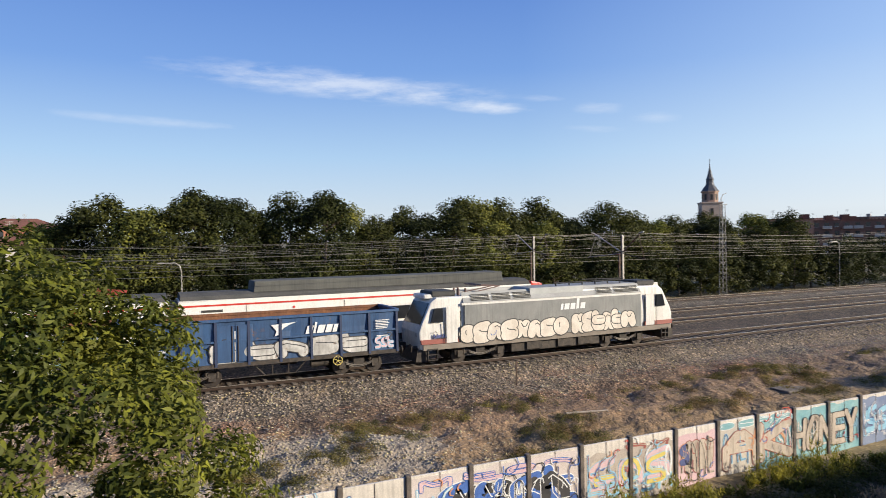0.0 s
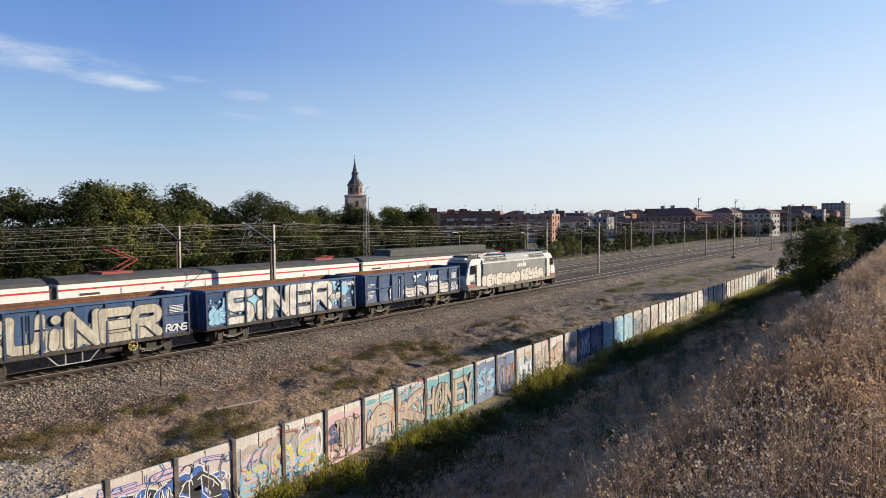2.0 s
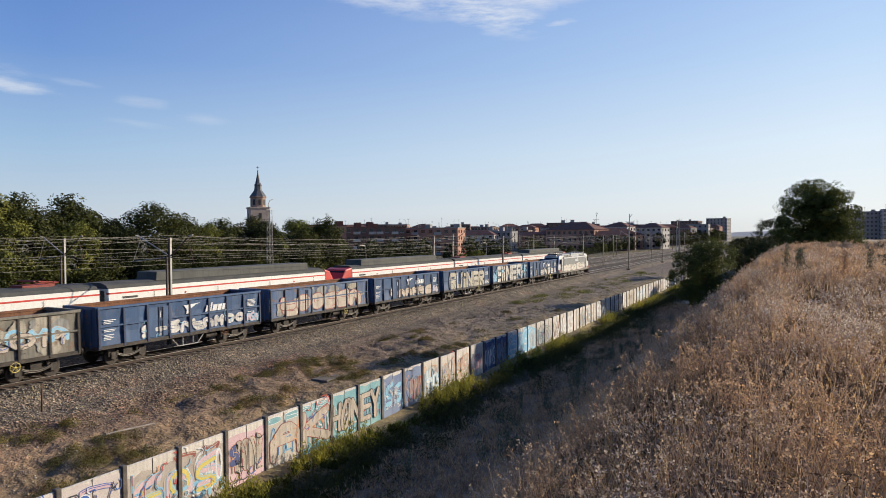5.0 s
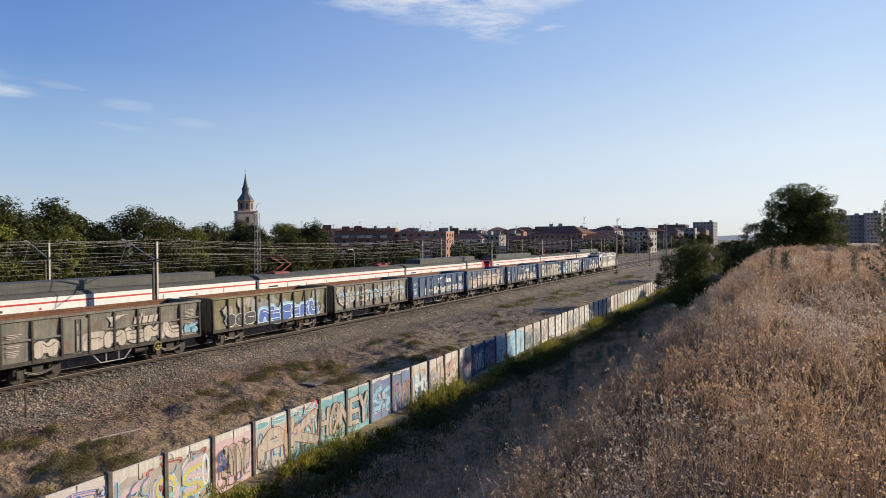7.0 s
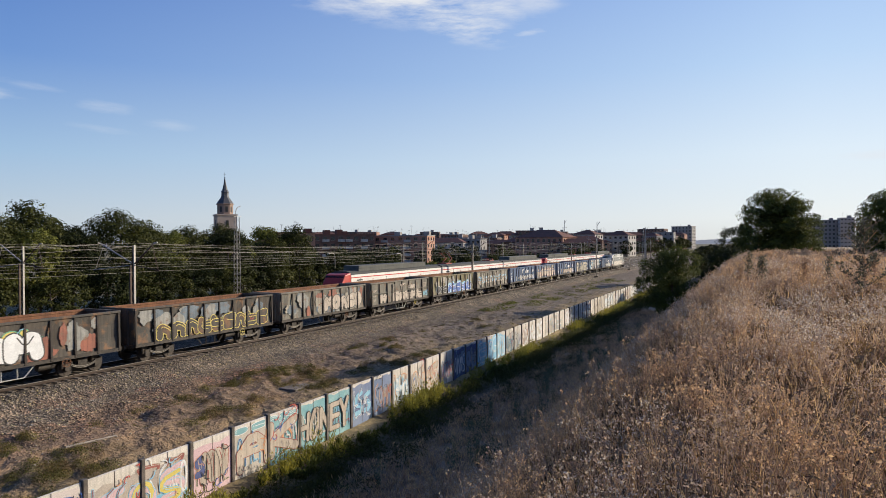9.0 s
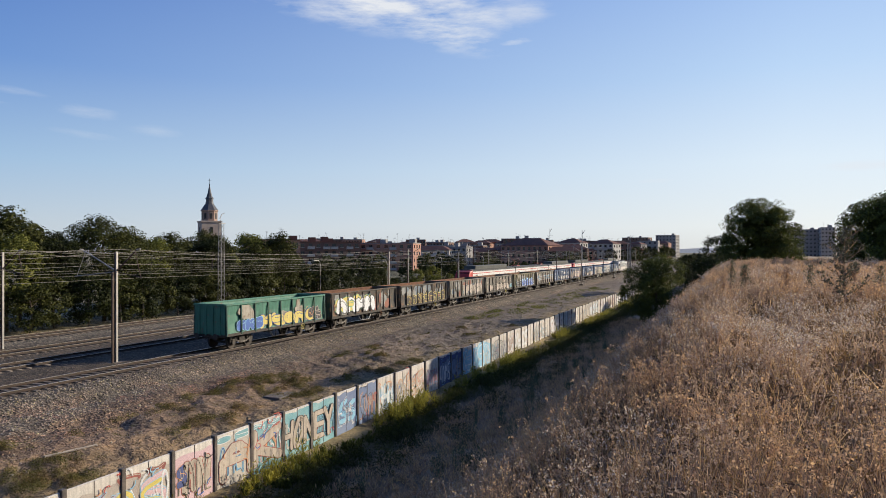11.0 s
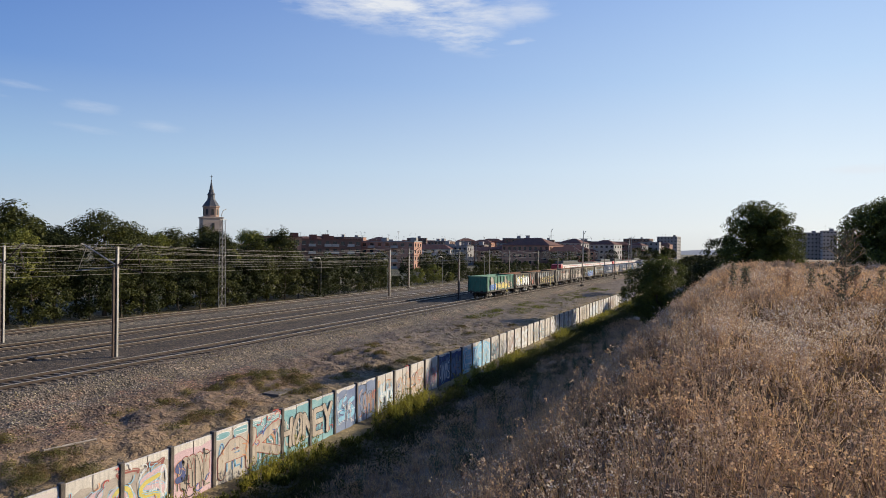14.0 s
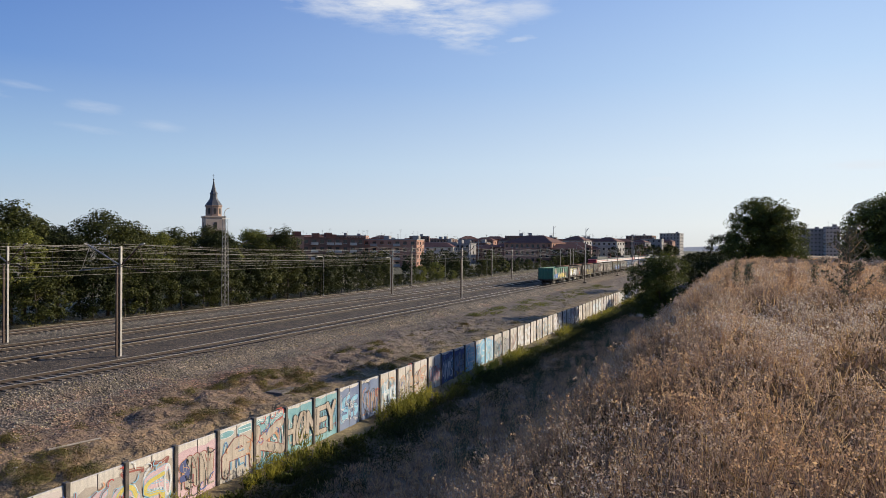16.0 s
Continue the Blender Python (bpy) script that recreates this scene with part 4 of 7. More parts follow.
FIRST = 32.6 - 19.35      # front buffer line of the first wagon at the start
PITCH = 13.55
WAGONS = [
    ("clean blue open wagon with white marks and silver graffiti", P_BLUE, 8, True, deco_rail(21, M_SILVER, M_BLACK, 5, None, None, None, 0.3, 1.1)),
    ("blue open wagon covered by big silver lettering", P_BLUE, 9, False, deco_siner),
    ("blue open wagon with long cream graffiti letters", P_BLUE, 8, True, deco_ruiner),
    ("blue open wagon with white marks and cream graffiti", P_BLUE, 8, True, deco_rail(24, M_CREAM, M_BLACK, 6, None, None, None, 0.3, 1.05)),
    ("faded blue open wagon with pale and red graffiti", P_BLUE2, 8, True, deco_full(25, M_CREAM, M_MAROON, 6, None, 0.05, 1.6, 0.3, 0.8, 0.8, None, None, (OLD_GREY, OLD_CREAM))),
    ("blue open wagon with white marks and pale tags", P_BLUE, 8, True, deco_rail(26, M_SILVER, M_NAVY, 9, None, None, None, 0.13)),
    ("weathered grey open wagon with round painted faces", P_GREY, 8, True, deco_full(27, M_CREAM, M_BLACK, 7, None, 0.3, 1.6, 0.12, 0.4, 0.4, (M_SKYBLUE, M_CREAM), None, (OLD_CREAM, OLD_GREY))),
    ("olive open wagon with blue and white graffiti", P_OLIVE, 9, False, deco_full(28, M_BLUE, M_WHITE, 6, M_SKYBLUE, 0.02, 1.15, 0.27, 4.2, 0.8, None, (M_BLACK, M_WHITE), (OLD_CREAM, OLD_GREY))),
    ("grey open wagon with faded marks and silver graffiti", P_GREY, 8, True, deco_rail(29, M_CREAM, M_BLACK, 7, None, -4.8, M_CREAM, 0.28, 1.1)),
    ("rusty open wagon with cream and red graffiti", P_GREY, 9, False, deco_full(30, M_CREAM, M_BLACK, 5, None, 0.1, 1.7, 0.27, 5.6, 0.5, None, None, (OLD_GREY, OLD_BLUE, OLD_RED, OLD_CREAM))),
    ("dark rusty open wagon with thin yellow tags", P_DARK, 9, False, deco_full(31, P_DARK, M_YELLOW, 9, None, 0.05, 1.2, 0.24, 1.4, 0.4, None, None, (OLD_GREY, OLD_BLUE, OLD_GREY))),
    ("dark open wagon with white and red graffiti", P_DARK, 9, False, deco_full(32, M_WHITE, M_BLACK, 4, None, 0.15, 1.75, 0.36, 0.5, 4.5, (M_YELLOW, M_GREEN), None, (OLD_GREY, OLD_RED))),
    ("green open wagon with blue and yellow graffiti", P_GREEN, 8, False, deco_full(35, M_YELLOW, M_NAVY, 5, None, 0.05, 1.2, 0.3, 3.4, 1.2, None, (M_BLUE, M_SKYBLUE), (OLD_CREAM,))),
]


def build_wagons():
    out = []
    for i, (label, paint, ribs, doors, deco) in enumerate(WAGONS):
        inner = paint if paint is P_GREEN else M_RUST
        w = open_wagon(label, paint, 0, ribs, i + 1, doors, deco, inner)
        out.append((w, FIRST - PITCH * i - PITCH / 2))
    return out


def build_loco():
    e = thing("electric_locomotive", "white and grey electric locomotive with silver graffiti along its side", "locomotive")
    W2 = 1.46
    white = mat("loco_white", (0.74, 0.72, 0.68), (0.66, 0.63, 0.58), 0.8, 0.45, streaks=0.22)
    grey = mat("loco_grey", (0.20, 0.205, 0.20), (0.25, 0.25, 0.24), 0.9, 0.5, streaks=0.2)
    roofm = mat("loco_roof", (0.36, 0.36, 0.35), (0.28, 0.28, 0.27), 1.2, 0.6)
    brown = mat("loco_skirt", (0.26, 0.22, 0.18), (0.19, 0.16, 0.13), 1.2, 0.75)
    maroon = mat("loco_stripe", (0.33, 0.10, 0.08), (0.28, 0.09, 0.07), 1.5, 0.6)
    # one closed shell with raked ends
    bm = bmesh.new()
    prof = [(-9.05, 0.95), (9.05, 0.95), (9.1, 1.9), (8.95, 2.35), (8.35, 3.55), (8.0, 3.8), (-8.0, 3.8), (-8.35, 3.55), (-8.95, 2.35), (-9.1, 1.9)]
    a, b = prism(bm, prof, -W2, W2)
    for v in bm.verts:
        if v.co.z > 3.3:
            v.co.y *= 0.88
        if abs(v.co.x) > 8.5:
            v.co.y *= 0.93
    bevelled(bm, 0.09, 25, 2)
    part("body", bm, white, e, smooth=False)
    # lower skirt
    bm = bmesh.new()
    box(bm, -8.9, 8.9, -W2 - 0.012, W2 + 0.012, 0.92, 1.22)
    part("skirt", bm, brown, e, "dirty brown lower band")
    for s in (-1, 1):
        bm = bmesh.new()
        prism(bm, [(-6.35, 1.25), (6.35, 1.25), (6.35, 3.3), (-6.35, 3.3)], s * (W2 + 0.004), s * (W2 + 0.03))
        part("side_panel", bm, grey, e, "grey corrugated machine-room side")
        bm = bmesh.new()
        box(bm, -6.5, 6.5, s * (W2 - 0.02) - 0.04, s * (W2 - 0.02) + 0.04, 3.3, 3.42)
        part("gutter", bm, white, e)
        bm = bmesh.new()
        # slanted roof side with grilles
        vs = [bm.verts.new(c) for c in ((-6.4, s * 1.46, 3.43), (6.4, s * 1.46, 3.43), (6.4, s * 1.1, 4.0), (-6.4, s * 1.1, 4.0), (-6.4, s * 1.0, 3.43), (6.4, s * 1.0, 3.43))]
        for f in ((0, 1, 2, 3), (3, 2, 5, 4), (0, 3, 4), (1, 5, 2), (0, 4, 5, 1)):
            bm.faces.new([vs[i] for i in f])
        rs = part("roof_side", bm, roofm, e)
        for gx in (-5.9, -4.5, -3.1, 2.9, 4.3, 5.1):
            bm = bmesh.new()
            for k in range(5):
                zz = 3.52 + 0.075 * k
                yy = s * (1.475 - 0.36 * (zz - 3.43) / 0.57 + 0.015)
                box(bm, gx, gx + 1.2 if gx < 5 else gx + 1.1, min(yy, yy + s * 0.02), max(yy, yy + s * 0.02), zz, zz + 0.045)
            part("grille", bm, M_DARK, rs)
        for q in (-1, 1):
            bm = bmesh.new()
            box(bm, q * 7.15 - 0.36, q * 7.15 + 0.36, s * W2 - 0.02, s * W2 + 0.02, 1.25, 3.3)
            bevelled(bm, 0.015)
            d = part("cab_door", bm, white, e)
            bm = bmesh.new()
            rod(bm, (q * 6.65, s * (W2 + 0.06), 1.3), (q * 6.65, s * (W2 + 0.06), 3.0), 0.022, seg=6)
            part("handrail", bm, M_DARK, d)
            bm = bmesh.new()
            rod(bm, (q * 7.6, s * (W2 + 0.06), 1.3), (q * 7.6, s * (W2 + 0.06), 2.4), 0.022, seg=6)
            part("handrail", bm, M_DARK, d)
            bm = bmesh.new()
            prism(bm, [(q * 7.68, 2.45), (q * 8.42, 2.45), (q * 8.2, 3.22), (q * 7.72, 3.22)], s * (W2 - 0.1), s * (W2 + 0.012))
            part("side_window", bm, M_GLASS, e)
            bm = bmesh.new()
            prism(bm, [(q * 6.7, 1.25), (q * 9.0, 1.25), (q * 9.05, 1.5), (q * 6.7, 1.5)], s * (W2 - 0.2), s * (W2 + 0.003))
            part("stripe", bm, maroon, e)
            bm = bmesh.new()
            for k in range(3):
                box(bm, q * 8.35 - 0.28, q * 8.35 + 0.28, s * 1.42 - 0.1, s * 1.42 + 0.1, 0.35 + 0.3 * k, 0.39 + 0.3 * k)
            box(bm, q * 8.35 - 0.3, q * 8.35 - 0.26, s * 1.42 - 0.1, s * 1.42 + 0.1, 0.33, 1.0)
            box(bm, q * 8.35 + 0.26, q * 8.35 + 0.3, s * 1.42 - 0.1, s * 1.42 + 0.1, 0.33, 1.0)
            part("cab_steps", bm, M_BOGIE, e)
    for q in (-1, 1):
        bm = bmesh.new()
        vs = [bm.verts.new(c) for c in ((q * 9.0, -1.18, 2.35), (q * 9.0, 1.18, 2.35), (q * 8.42, 1.08, 3.5), (q * 8.42, -1.08, 3.5), (q * 8.8, -1.18, 2.35), (q * 8.8, 1.18, 2.35), (q * 8.2, 1.08, 3.5), (q * 8.2, -1.08, 3.5))]
        for f in ((0, 1, 2, 3), (4, 7, 6, 5), (0, 4, 5, 1), (3, 2, 6, 7), (0, 3, 7, 4), (1, 5, 6, 2)):
            bm.faces.new([vs[i] for i in f])
        part("windscreen", bm, M_GLASS, e)
        bm = bmesh.new()
        box(bm, q * 7.35 - 0.75, q * 7.35 + 0.75, -0.85, 0.85, 3.79, 4.12)
        bevelled(bm, 0.06)
        part("roof_unit", bm, M_DARK, e, "dark air-conditioning unit")
        bm = bmesh.new()
        box(bm, q * 8.2 - 0.35, q * 8.2 + 0.28, -0.8, 0.8, 3.7, 3.95)
        bevelled(bm, 0.05)
        part("horn_box", bm, white, e)
        for y in (-0.9, 0.9):
            bm = bmesh.new()
            rod(bm, (q * 9.05, y, 1.75), (q * 9.14, y, 1.75), 0.13, 0.13, 14)
            part("headlight", bm, M_SILVER, e)
        bm = bmesh.new()
        prism(bm, [(q * 8.6, 0.25), (q * 9.3, 0.3), (q * 9.15, 0.95), (q * 8.6, 0.95)], -1.25, 1.25)
        part("snow_plough", bm, M_BOGIE, e)
        buffers(e, q * 9.05, q)
        bg = bogie(e, q * 5.2, 2.6)
        # folded current collector
        if q < 0:
            bm = bmesh.new()
            for y in (-0.5, 0.5):
                rod(bm, (-5.6, y, 3.85), (-3.4, y * 0.6, 4.2), 0.035, seg=6)
                rod(bm, (-3.4, y * 0.6, 4.2), (-5.2, y * 0.9, 4.32), 0.03, seg=6)
            rod(bm, (-5.2, -0.8, 4.34), (-5.2, 0.8, 4.34), 0.04, seg=6)
            rod(bm, (-4.9, -0.8, 4.34), (-4.9, 0.8, 4.34), 0.04, seg=6)
            for x, y in ((-5.8, 0.5), (-5.8, -0.5), (-6.3, 0), (-6.3, -0.6)):
                rod(bm, (x, y, 3.8), (x, y, 4.18), 0.09, 0.06, 8)
            part("pantograph", bm, mat("collector", (0.20, 0.13, 0.11), None, 4, 0.6, 0.3), e, "folded current collector on insulators")
    bm = bmesh.new()
    prism(bm, [(-1.9, 3.79), (6.3, 3.79), (6.3, 4.02), (-1.6, 4.02)], -1.1, 1.1)
    bevelled(bm, 0.03)
    part("roof_hatch", bm, roofm, e)
    bm = bmesh.new()
    box(bm, -1.9, 1.95, -1.3, -1.06, 3.62, 4.05)
    part("roof_hood", bm, mat("hood_grey", (0.45, 0.46, 0.45), (0.38, 0.39, 0.38), 1.5, 0.6), e)
    bm = bmesh.new()
    for x in np.arange(0.5, 6.5, 1.0):
        rod(bm, (x, -0.5, 4.0), (x, -0.5, 4.22), 0.05, 0.04, 6)
    rod(bm, (0.5, -0.5, 4.22), (5.5, -0.5, 4.22), 0.025, seg=6)
    rod(bm, (3.0, 0.2, 4.3), (6.4, 0.2, 4.26), 0.03, seg=6)
    rod(bm, (3.0, 0.5, 4.1), (6.4, 0.2, 4.26), 0.03, seg=6)
    part("roof_busbar", bm, M_DARK, e)
    bm = bmesh.new()
    box(bm, -3.2, 3.2, -1.25, 1.25, 0.35, 0.95)
    for x in (-2.2, 0.0, 1.5):
        box(bm, x, x + 1.1, -1.36, -1.25, 0.42, 0.9)
    bevelled(bm, 0.02)
    part("underfloor_box", bm, M_BOGIE, e)
    y = -W2 - 0.034
    # operator's mark as plain slanted bars
    bm = bmesh.new()
    x = 0.15
    for q, hh in ((0.16, 0.36), (0.34, 0.36), (0.34, 0.36), (0.2, 0.62), (0.34, 0.36)):
        prism(bm, [(x, 2.66), (x + q, 2.66), (x + q + 0.06, 2.66 + hh), (x + 0.06, 2.66 + hh)], y - 0.006, y - 0.002)
        x += q + 0.1
    part("operator_mark", bm, M_WHITE, e)
    pale = mat("pale_spray", (0.72, 0.66, 0.58), (0.58, 0.51, 0.43), 1.4, 0.6)
    graffiti(e, 71, 8, -6.9, 0.9, 1.12, 2.3, y, pale, M_BLACK, 0.31)
    graffiti(e, 74, 6, 0.8, 5.9, 1.15, 2.5, y, pale, M_BLACK, 0.27)
    graffiti(e, 75, 4, -8.3, -7.5, 1.55, 1.8, -W2 - 0.004, M_NAVY, M_NAVY, 0.02)
    return e


def build_car(kind):
    """One commuter car, 25.6 m; kind: 'a' cab at the front, 'b' middle car, 'c' cab at the rear."""
    e = thing("commuter_car", {"a": "white commuter car with red stripe and red cab", "b": "white commuter car with red stripe and current collectors", "c": "white commuter car with red stripe and red cab"}[kind], "train car", None, "cars of the commuter train")
    white = mat("car_white", (0.84, 0.81, 0.76), (0.78, 0.75, 0.70), 0.6, 0.4, streaks=0.08)
    roofm = mat("car_roof", (0.07, 0.07, 0.066), (0.10, 0.096, 0.09), 1.0, 0.9, streaks=0.2)
    red = mat("car_red", (0.62, 0.045, 0.03), (0.52, 0.04, 0.03), 1.0, 0.4)
    boxm = mat("car_roof_box", (0.13, 0.13, 0.115), (0.095, 0.095, 0.088), 0.8, 0.85, streaks=0.2)
    h = 12.75
    x0, x1 = (-h if kind != "c" else -h + 1.9), (h if kind != "a" else h - 1.9)
    bm = bmesh.new()
    prof = [(-1.42, 0.95), (1.42, 0.95), (1.45, 2.3), (1.42, 3.72), (-1.42, 3.72), (-1.45, 2.3)]
    a = [bm.verts.new((x0, y, z)) for y, z in prof]
    b = [bm.verts.new((x1, y, z)) for y, z in prof]
    bm.faces.new(a), bm.faces.new(b[::-1])
    for i in range(6):
        bm.faces.new((a[i], a[(i + 1) % 6], b[(i + 1) % 6], b[i]))
    part("body", bm, white, e)
    bm = bmesh.new()
    ra = [(-1.43, 3.725), (-1.25, 3.95), (-0.7, 4.12), (0.7, 4.12), (1.25, 3.95), (1.43, 3.725)]
    a = [bm.verts.new((x0 + 0.1, y, z)) for y, z in ra]
    b = [bm.verts.new((x1 - 0.1, y, z)) for y, z in ra]
    bm.faces.new(a), bm.faces.new(b[::-1])
    for i in range(5):
        bm.faces.new((a[i], a[i + 1], b[i + 1], b[i]))
    part("roof", bm, roofm, e, "grey curved roof")
    for s in (-1, 1):
        bm = bmesh.new()
        box(bm, x0, x1, s * 1.44 - 0.012, s * 1.44 + 0.012, 3.35, 3.45)
        part("stripe", bm, red, e, "thin red stripe")
        bm = bmesh.new()
        box(bm, x0 + 1.0, x1 - 1.0, s * 1.46 - 0.01, s * 1.46 + 0.01, 1.9, 2.75)
        part("window_band", bm, M_GLASS, e)
        bm = bmesh.new()
        for x in (-9, -3, 3, 9):
            box(bm, x - 0.012, x + 0.012, s * 1.47 - 0.008, s * 1.47 + 0.008, 2.75, 3.3)
        box(bm, x0 + 1.2, x0 + 2.4, s * 1.44 - 0.015, s * 1.44 + 0.015, 3.0, 3.14)
        part("panel_seam", bm, M_DARK, e)
        bm = bmesh.new()
        for x in (-6.2, 6.2):
            rod(bm, (x, s * 1.44, 3.05), (x, s * 1.465, 3.05), 0.08, 0.08, 12)
        part("round_mark", bm, red, e)
    for q in ((-1,) if kind == "c" else (1,) if kind == "a" else ()):
        bm = bmesh.new()
        prism(bm, [(q * (h - 1.9), 0.95), (q * h, 0.95), (q * (h + 0.05), 1.9), (q * (h - 0.35), 2.9), (q * (h - 0.9), 3.75), (q * (h - 1.9), 3.95)], -1.42, 1.42)
        for v in bm.verts:
            if abs(v.co.x) > h - 1:
                v.co.y *= 0.9
        bevelled(bm, 0.12, 25, 2)
        cab = part("cab", bm, red, e, "red cab end")
        # windscreen made oversize: its dark glass stands in for shade on the cab end
        bm = bmesh.new()
        vs = [bm.verts.new(c) for c in ((q * (h + 0.09), -1.2, 1.85), (q * (h + 0.09), 1.2, 1.85), (q * (h - 0.78), 1.2, 3.6), (q * (h - 0.78), -1.2, 3.6))]
        bm.faces.new(vs)
        bmesh.ops.solidify(bm, geom=bm.faces, thickness=0.04)
        part("windscreen", bm, M_GLASS, cab)
    if kind == "b":
        for x, up in ((9.0, False), (-9.0, True)):
            bm = bmesh.new()
            for y in (-0.55, 0.55):
                if up:
                    rod(bm, (x, y, 4.15), (x + 1.7, y * 0.8, 4.95), 0.05, seg=6)
                    rod(bm, (x + 1.7, y * 0.8, 4.95), (x - 0.2, y * 1.2, 5.75), 0.04, seg=6)
                else:
                    rod(bm, (x, y, 4.15), (x + 1.6, y * 0.8, 4.35), 0.05, seg=6)
                    rod(bm, (x + 1.6, y * 0.8, 4.35), (x - 0.2, y * 1.2, 4.5), 0.04, seg=6)
            zt = 5.75 if up else 4.5
            rod(bm, (x - 0.2, -0.9, zt), (x - 0.2, 0.9, zt), 0.05, seg=6)
            rod(bm, (x + 0.1, -0.9, zt), (x + 0.1, 0.9, zt), 0.05, seg=6)
            box(bm, x - 0.8, x + 1.2, -0.7, 0.7, 4.1, 4.26)
            part("pantograph", bm, mat("collector_red", (0.34, 0.06, 0.04), (0.26, 0.05, 0.035), 2, 0.6), e, "red current collector")
    else:
        q = 1 if kind == "a" else -1
        bm = bmesh.new()
        a0, a1 = sorted((q * (h - 4.0), q * (-h + 4.2)))
        prism(bm, [(a0, 4.0), (a1, 4.0), (a1 - 0.08, 4.68), (a0 + 0.08, 4.68)], -1.05, 1.05)
        bevelled(bm, 0.05)
        part("roof_box", bm, boxm, e, "long grey equipment box")
    ends = [s for s in (-1, 1) if not (kind == "a" and s > 0) and not (kind == "c" and s < 0)]
    for s in ends:
        bm = bmesh.new()
        box(bm, s * h - 0.02, s * (h + 0.25) + 0.02, -1.2, 1.2, 1.1, 3.6) if s > 0 else box(bm, s * (h + 0.25) - 0.02, s * h + 0.02, -1.2, 1.2, 1.1, 3.6)
        part("gangway", bm, M_DARK, e)
    bm = bmesh.new()
    box(bm, x0 + 1.5, x1 - 1.5, -1.3, 1.3, 0.5, 0.95)
    part("underfloor_box", bm, M_BOGIE, e)
    for s in (-1, 1):
        bm = bmesh.new()
        box(bm, s * 8.8 - 1.5, s * 8.8 + 1.5, -1.1, 1.1, 0.3, 0.9)
        for k in (-1.2, 1.2):
            rod(bm, (s * 8.8 + k, -0.95, 0.44), (s * 8.8 + k, 0.95, 0.44), 0.44, seg=16)
        part("bogie", bm, M_BOGIE, e)
    return e


LOCO = build_loco()
TRAIN = [(LOCO, 32.6 - 9.47)] + build_wagons()
CARS = [(build_car(k), c) for k, c in (("a", 14.9), ("b", -11.1), ("c", -37.1), ("a", -63.4), ("b", -89.4), ("c", -115.4))]


def motions():
    for w, x in TRAIN:
        walk(w, [(t, pose(x + SPEED_FREIGHT * t, TRACKS[0], 0)) for t in (0.0, 8.0, 16.0)])
    for w, x in CARS:
        walk(w, [(t, pose(x + SPEED_COMMUTER * t, TRACKS[1], 0)) for t in (0.0, 8.0, 16.0)])
    for ob, x, z, r in WHEELSETS:
        turn = math.degrees(SPEED_FREIGHT / r)
        walk(ob, [(k / 30.0, pose(x, 0, z, 0, turn * k / 30.0, 0)) for k in range(481)])

# ---------------------------------------------------------------- masts and wires
M_POLE_DARK = mat("mast_dark", (0.075, 0.045, 0.034), (0.11, 0.07, 0.05), 4, 0.7, 0.2)


def catenary_mast(x, y, reach_far=4.2, reach_near=2.5, h=7.15, group="catenary masts"):
    m = thing("catenary_mast", "tall galvanised steel catenary mast with slanted bracket arms", "mast", pose(x, y, -0.35), group)
    bm = bmesh.new()
    box(bm, -0.07, 0.07, -0.1, -0.07, 0, h + 0.35)
    box(bm, -0.015, 0.015, -0.07, 0.07, 0, h + 0.35)
    part("post", bm, M_MAST, m)
    bm = bmesh.new()
    box(bm, -0.07, 0.07, 0.07, 0.1, 0, h + 0.35)
    part("back_flange", bm, M_POLE_DARK, m)
    bm = bmesh.new()
    box(bm, -0.33, -0.22, -0.06, 0.06, 0, h - 1.0)
    for k in range(9):
        box(bm, -0.22, -0.07, -0.04, 0.04, 0.5 + 0.62 * k, 0.55 + 0.62 * k)
    part("rear_leg", bm, M_POLE_DARK, m, "dark rusty rear leg")
    bm = bmesh.new()
    box(bm, -0.4, 0.4, -0.4, 0.4, -0.2, 0.12)
    part("footing", bm, M_SLEEPER, m)
    for s, r in ((1, reach_far), (-1, reach_near)):
        if not r:
            continue
        bm = bmesh.new()
        rod(bm, (0, s * 0.1, h - 0.9), (0, s * r * 0.75, h + 0.45), 0.05, 0.05, 6)
        rod(bm, (0, s * 0.1, h - 1.0), (0, s * r * 0.95, h - 1.35), 0.03, 0.03, 6)
        rod(bm, (0, s * r * 0.7, h + 0.35), (0, s * r * 0.9, h - 1.3), 0.025, 0.025, 6)
        a = part("bracket_arm", bm, M_MAST if s > 0 else M_POLE_DARK, m)
        bm = bmesh.new()
        for k in range(4):
            rod(bm, (0, s * (r * 0.75 + 0.1 * k), h + 0.46 + 0.02 * k), (0, s * (r * 0.75 + 0.06 + 0.1 * k), h + 0.47 + 0.02 * k), 0.055, 0.035, 8)
        part("insulator", bm, M_MAST, a, "pale ribbed insulator")
    return m


MAST_X1 = [31.8 + 60.0 * k for k in range(-2, 6)]
MAST_X2 = [32.6 + 61.5 * k for k in range(-2, 6)]
for x in MAST_X1:
    catenary_mast(x, 37.9)
for x in MAST_X2:
    catenary_mast(x, 50.9, 3.6, 2.6)
for k in range(4):
    catenary_mast(118 + 47 * k, 59.5, 0, 3.0, 7.6, "masts beside the far track")
for k in range(3):
    catenary_mast(150 + 44 * k, 31.8, 2.4, 0, 8.2, "masts beside the near track")


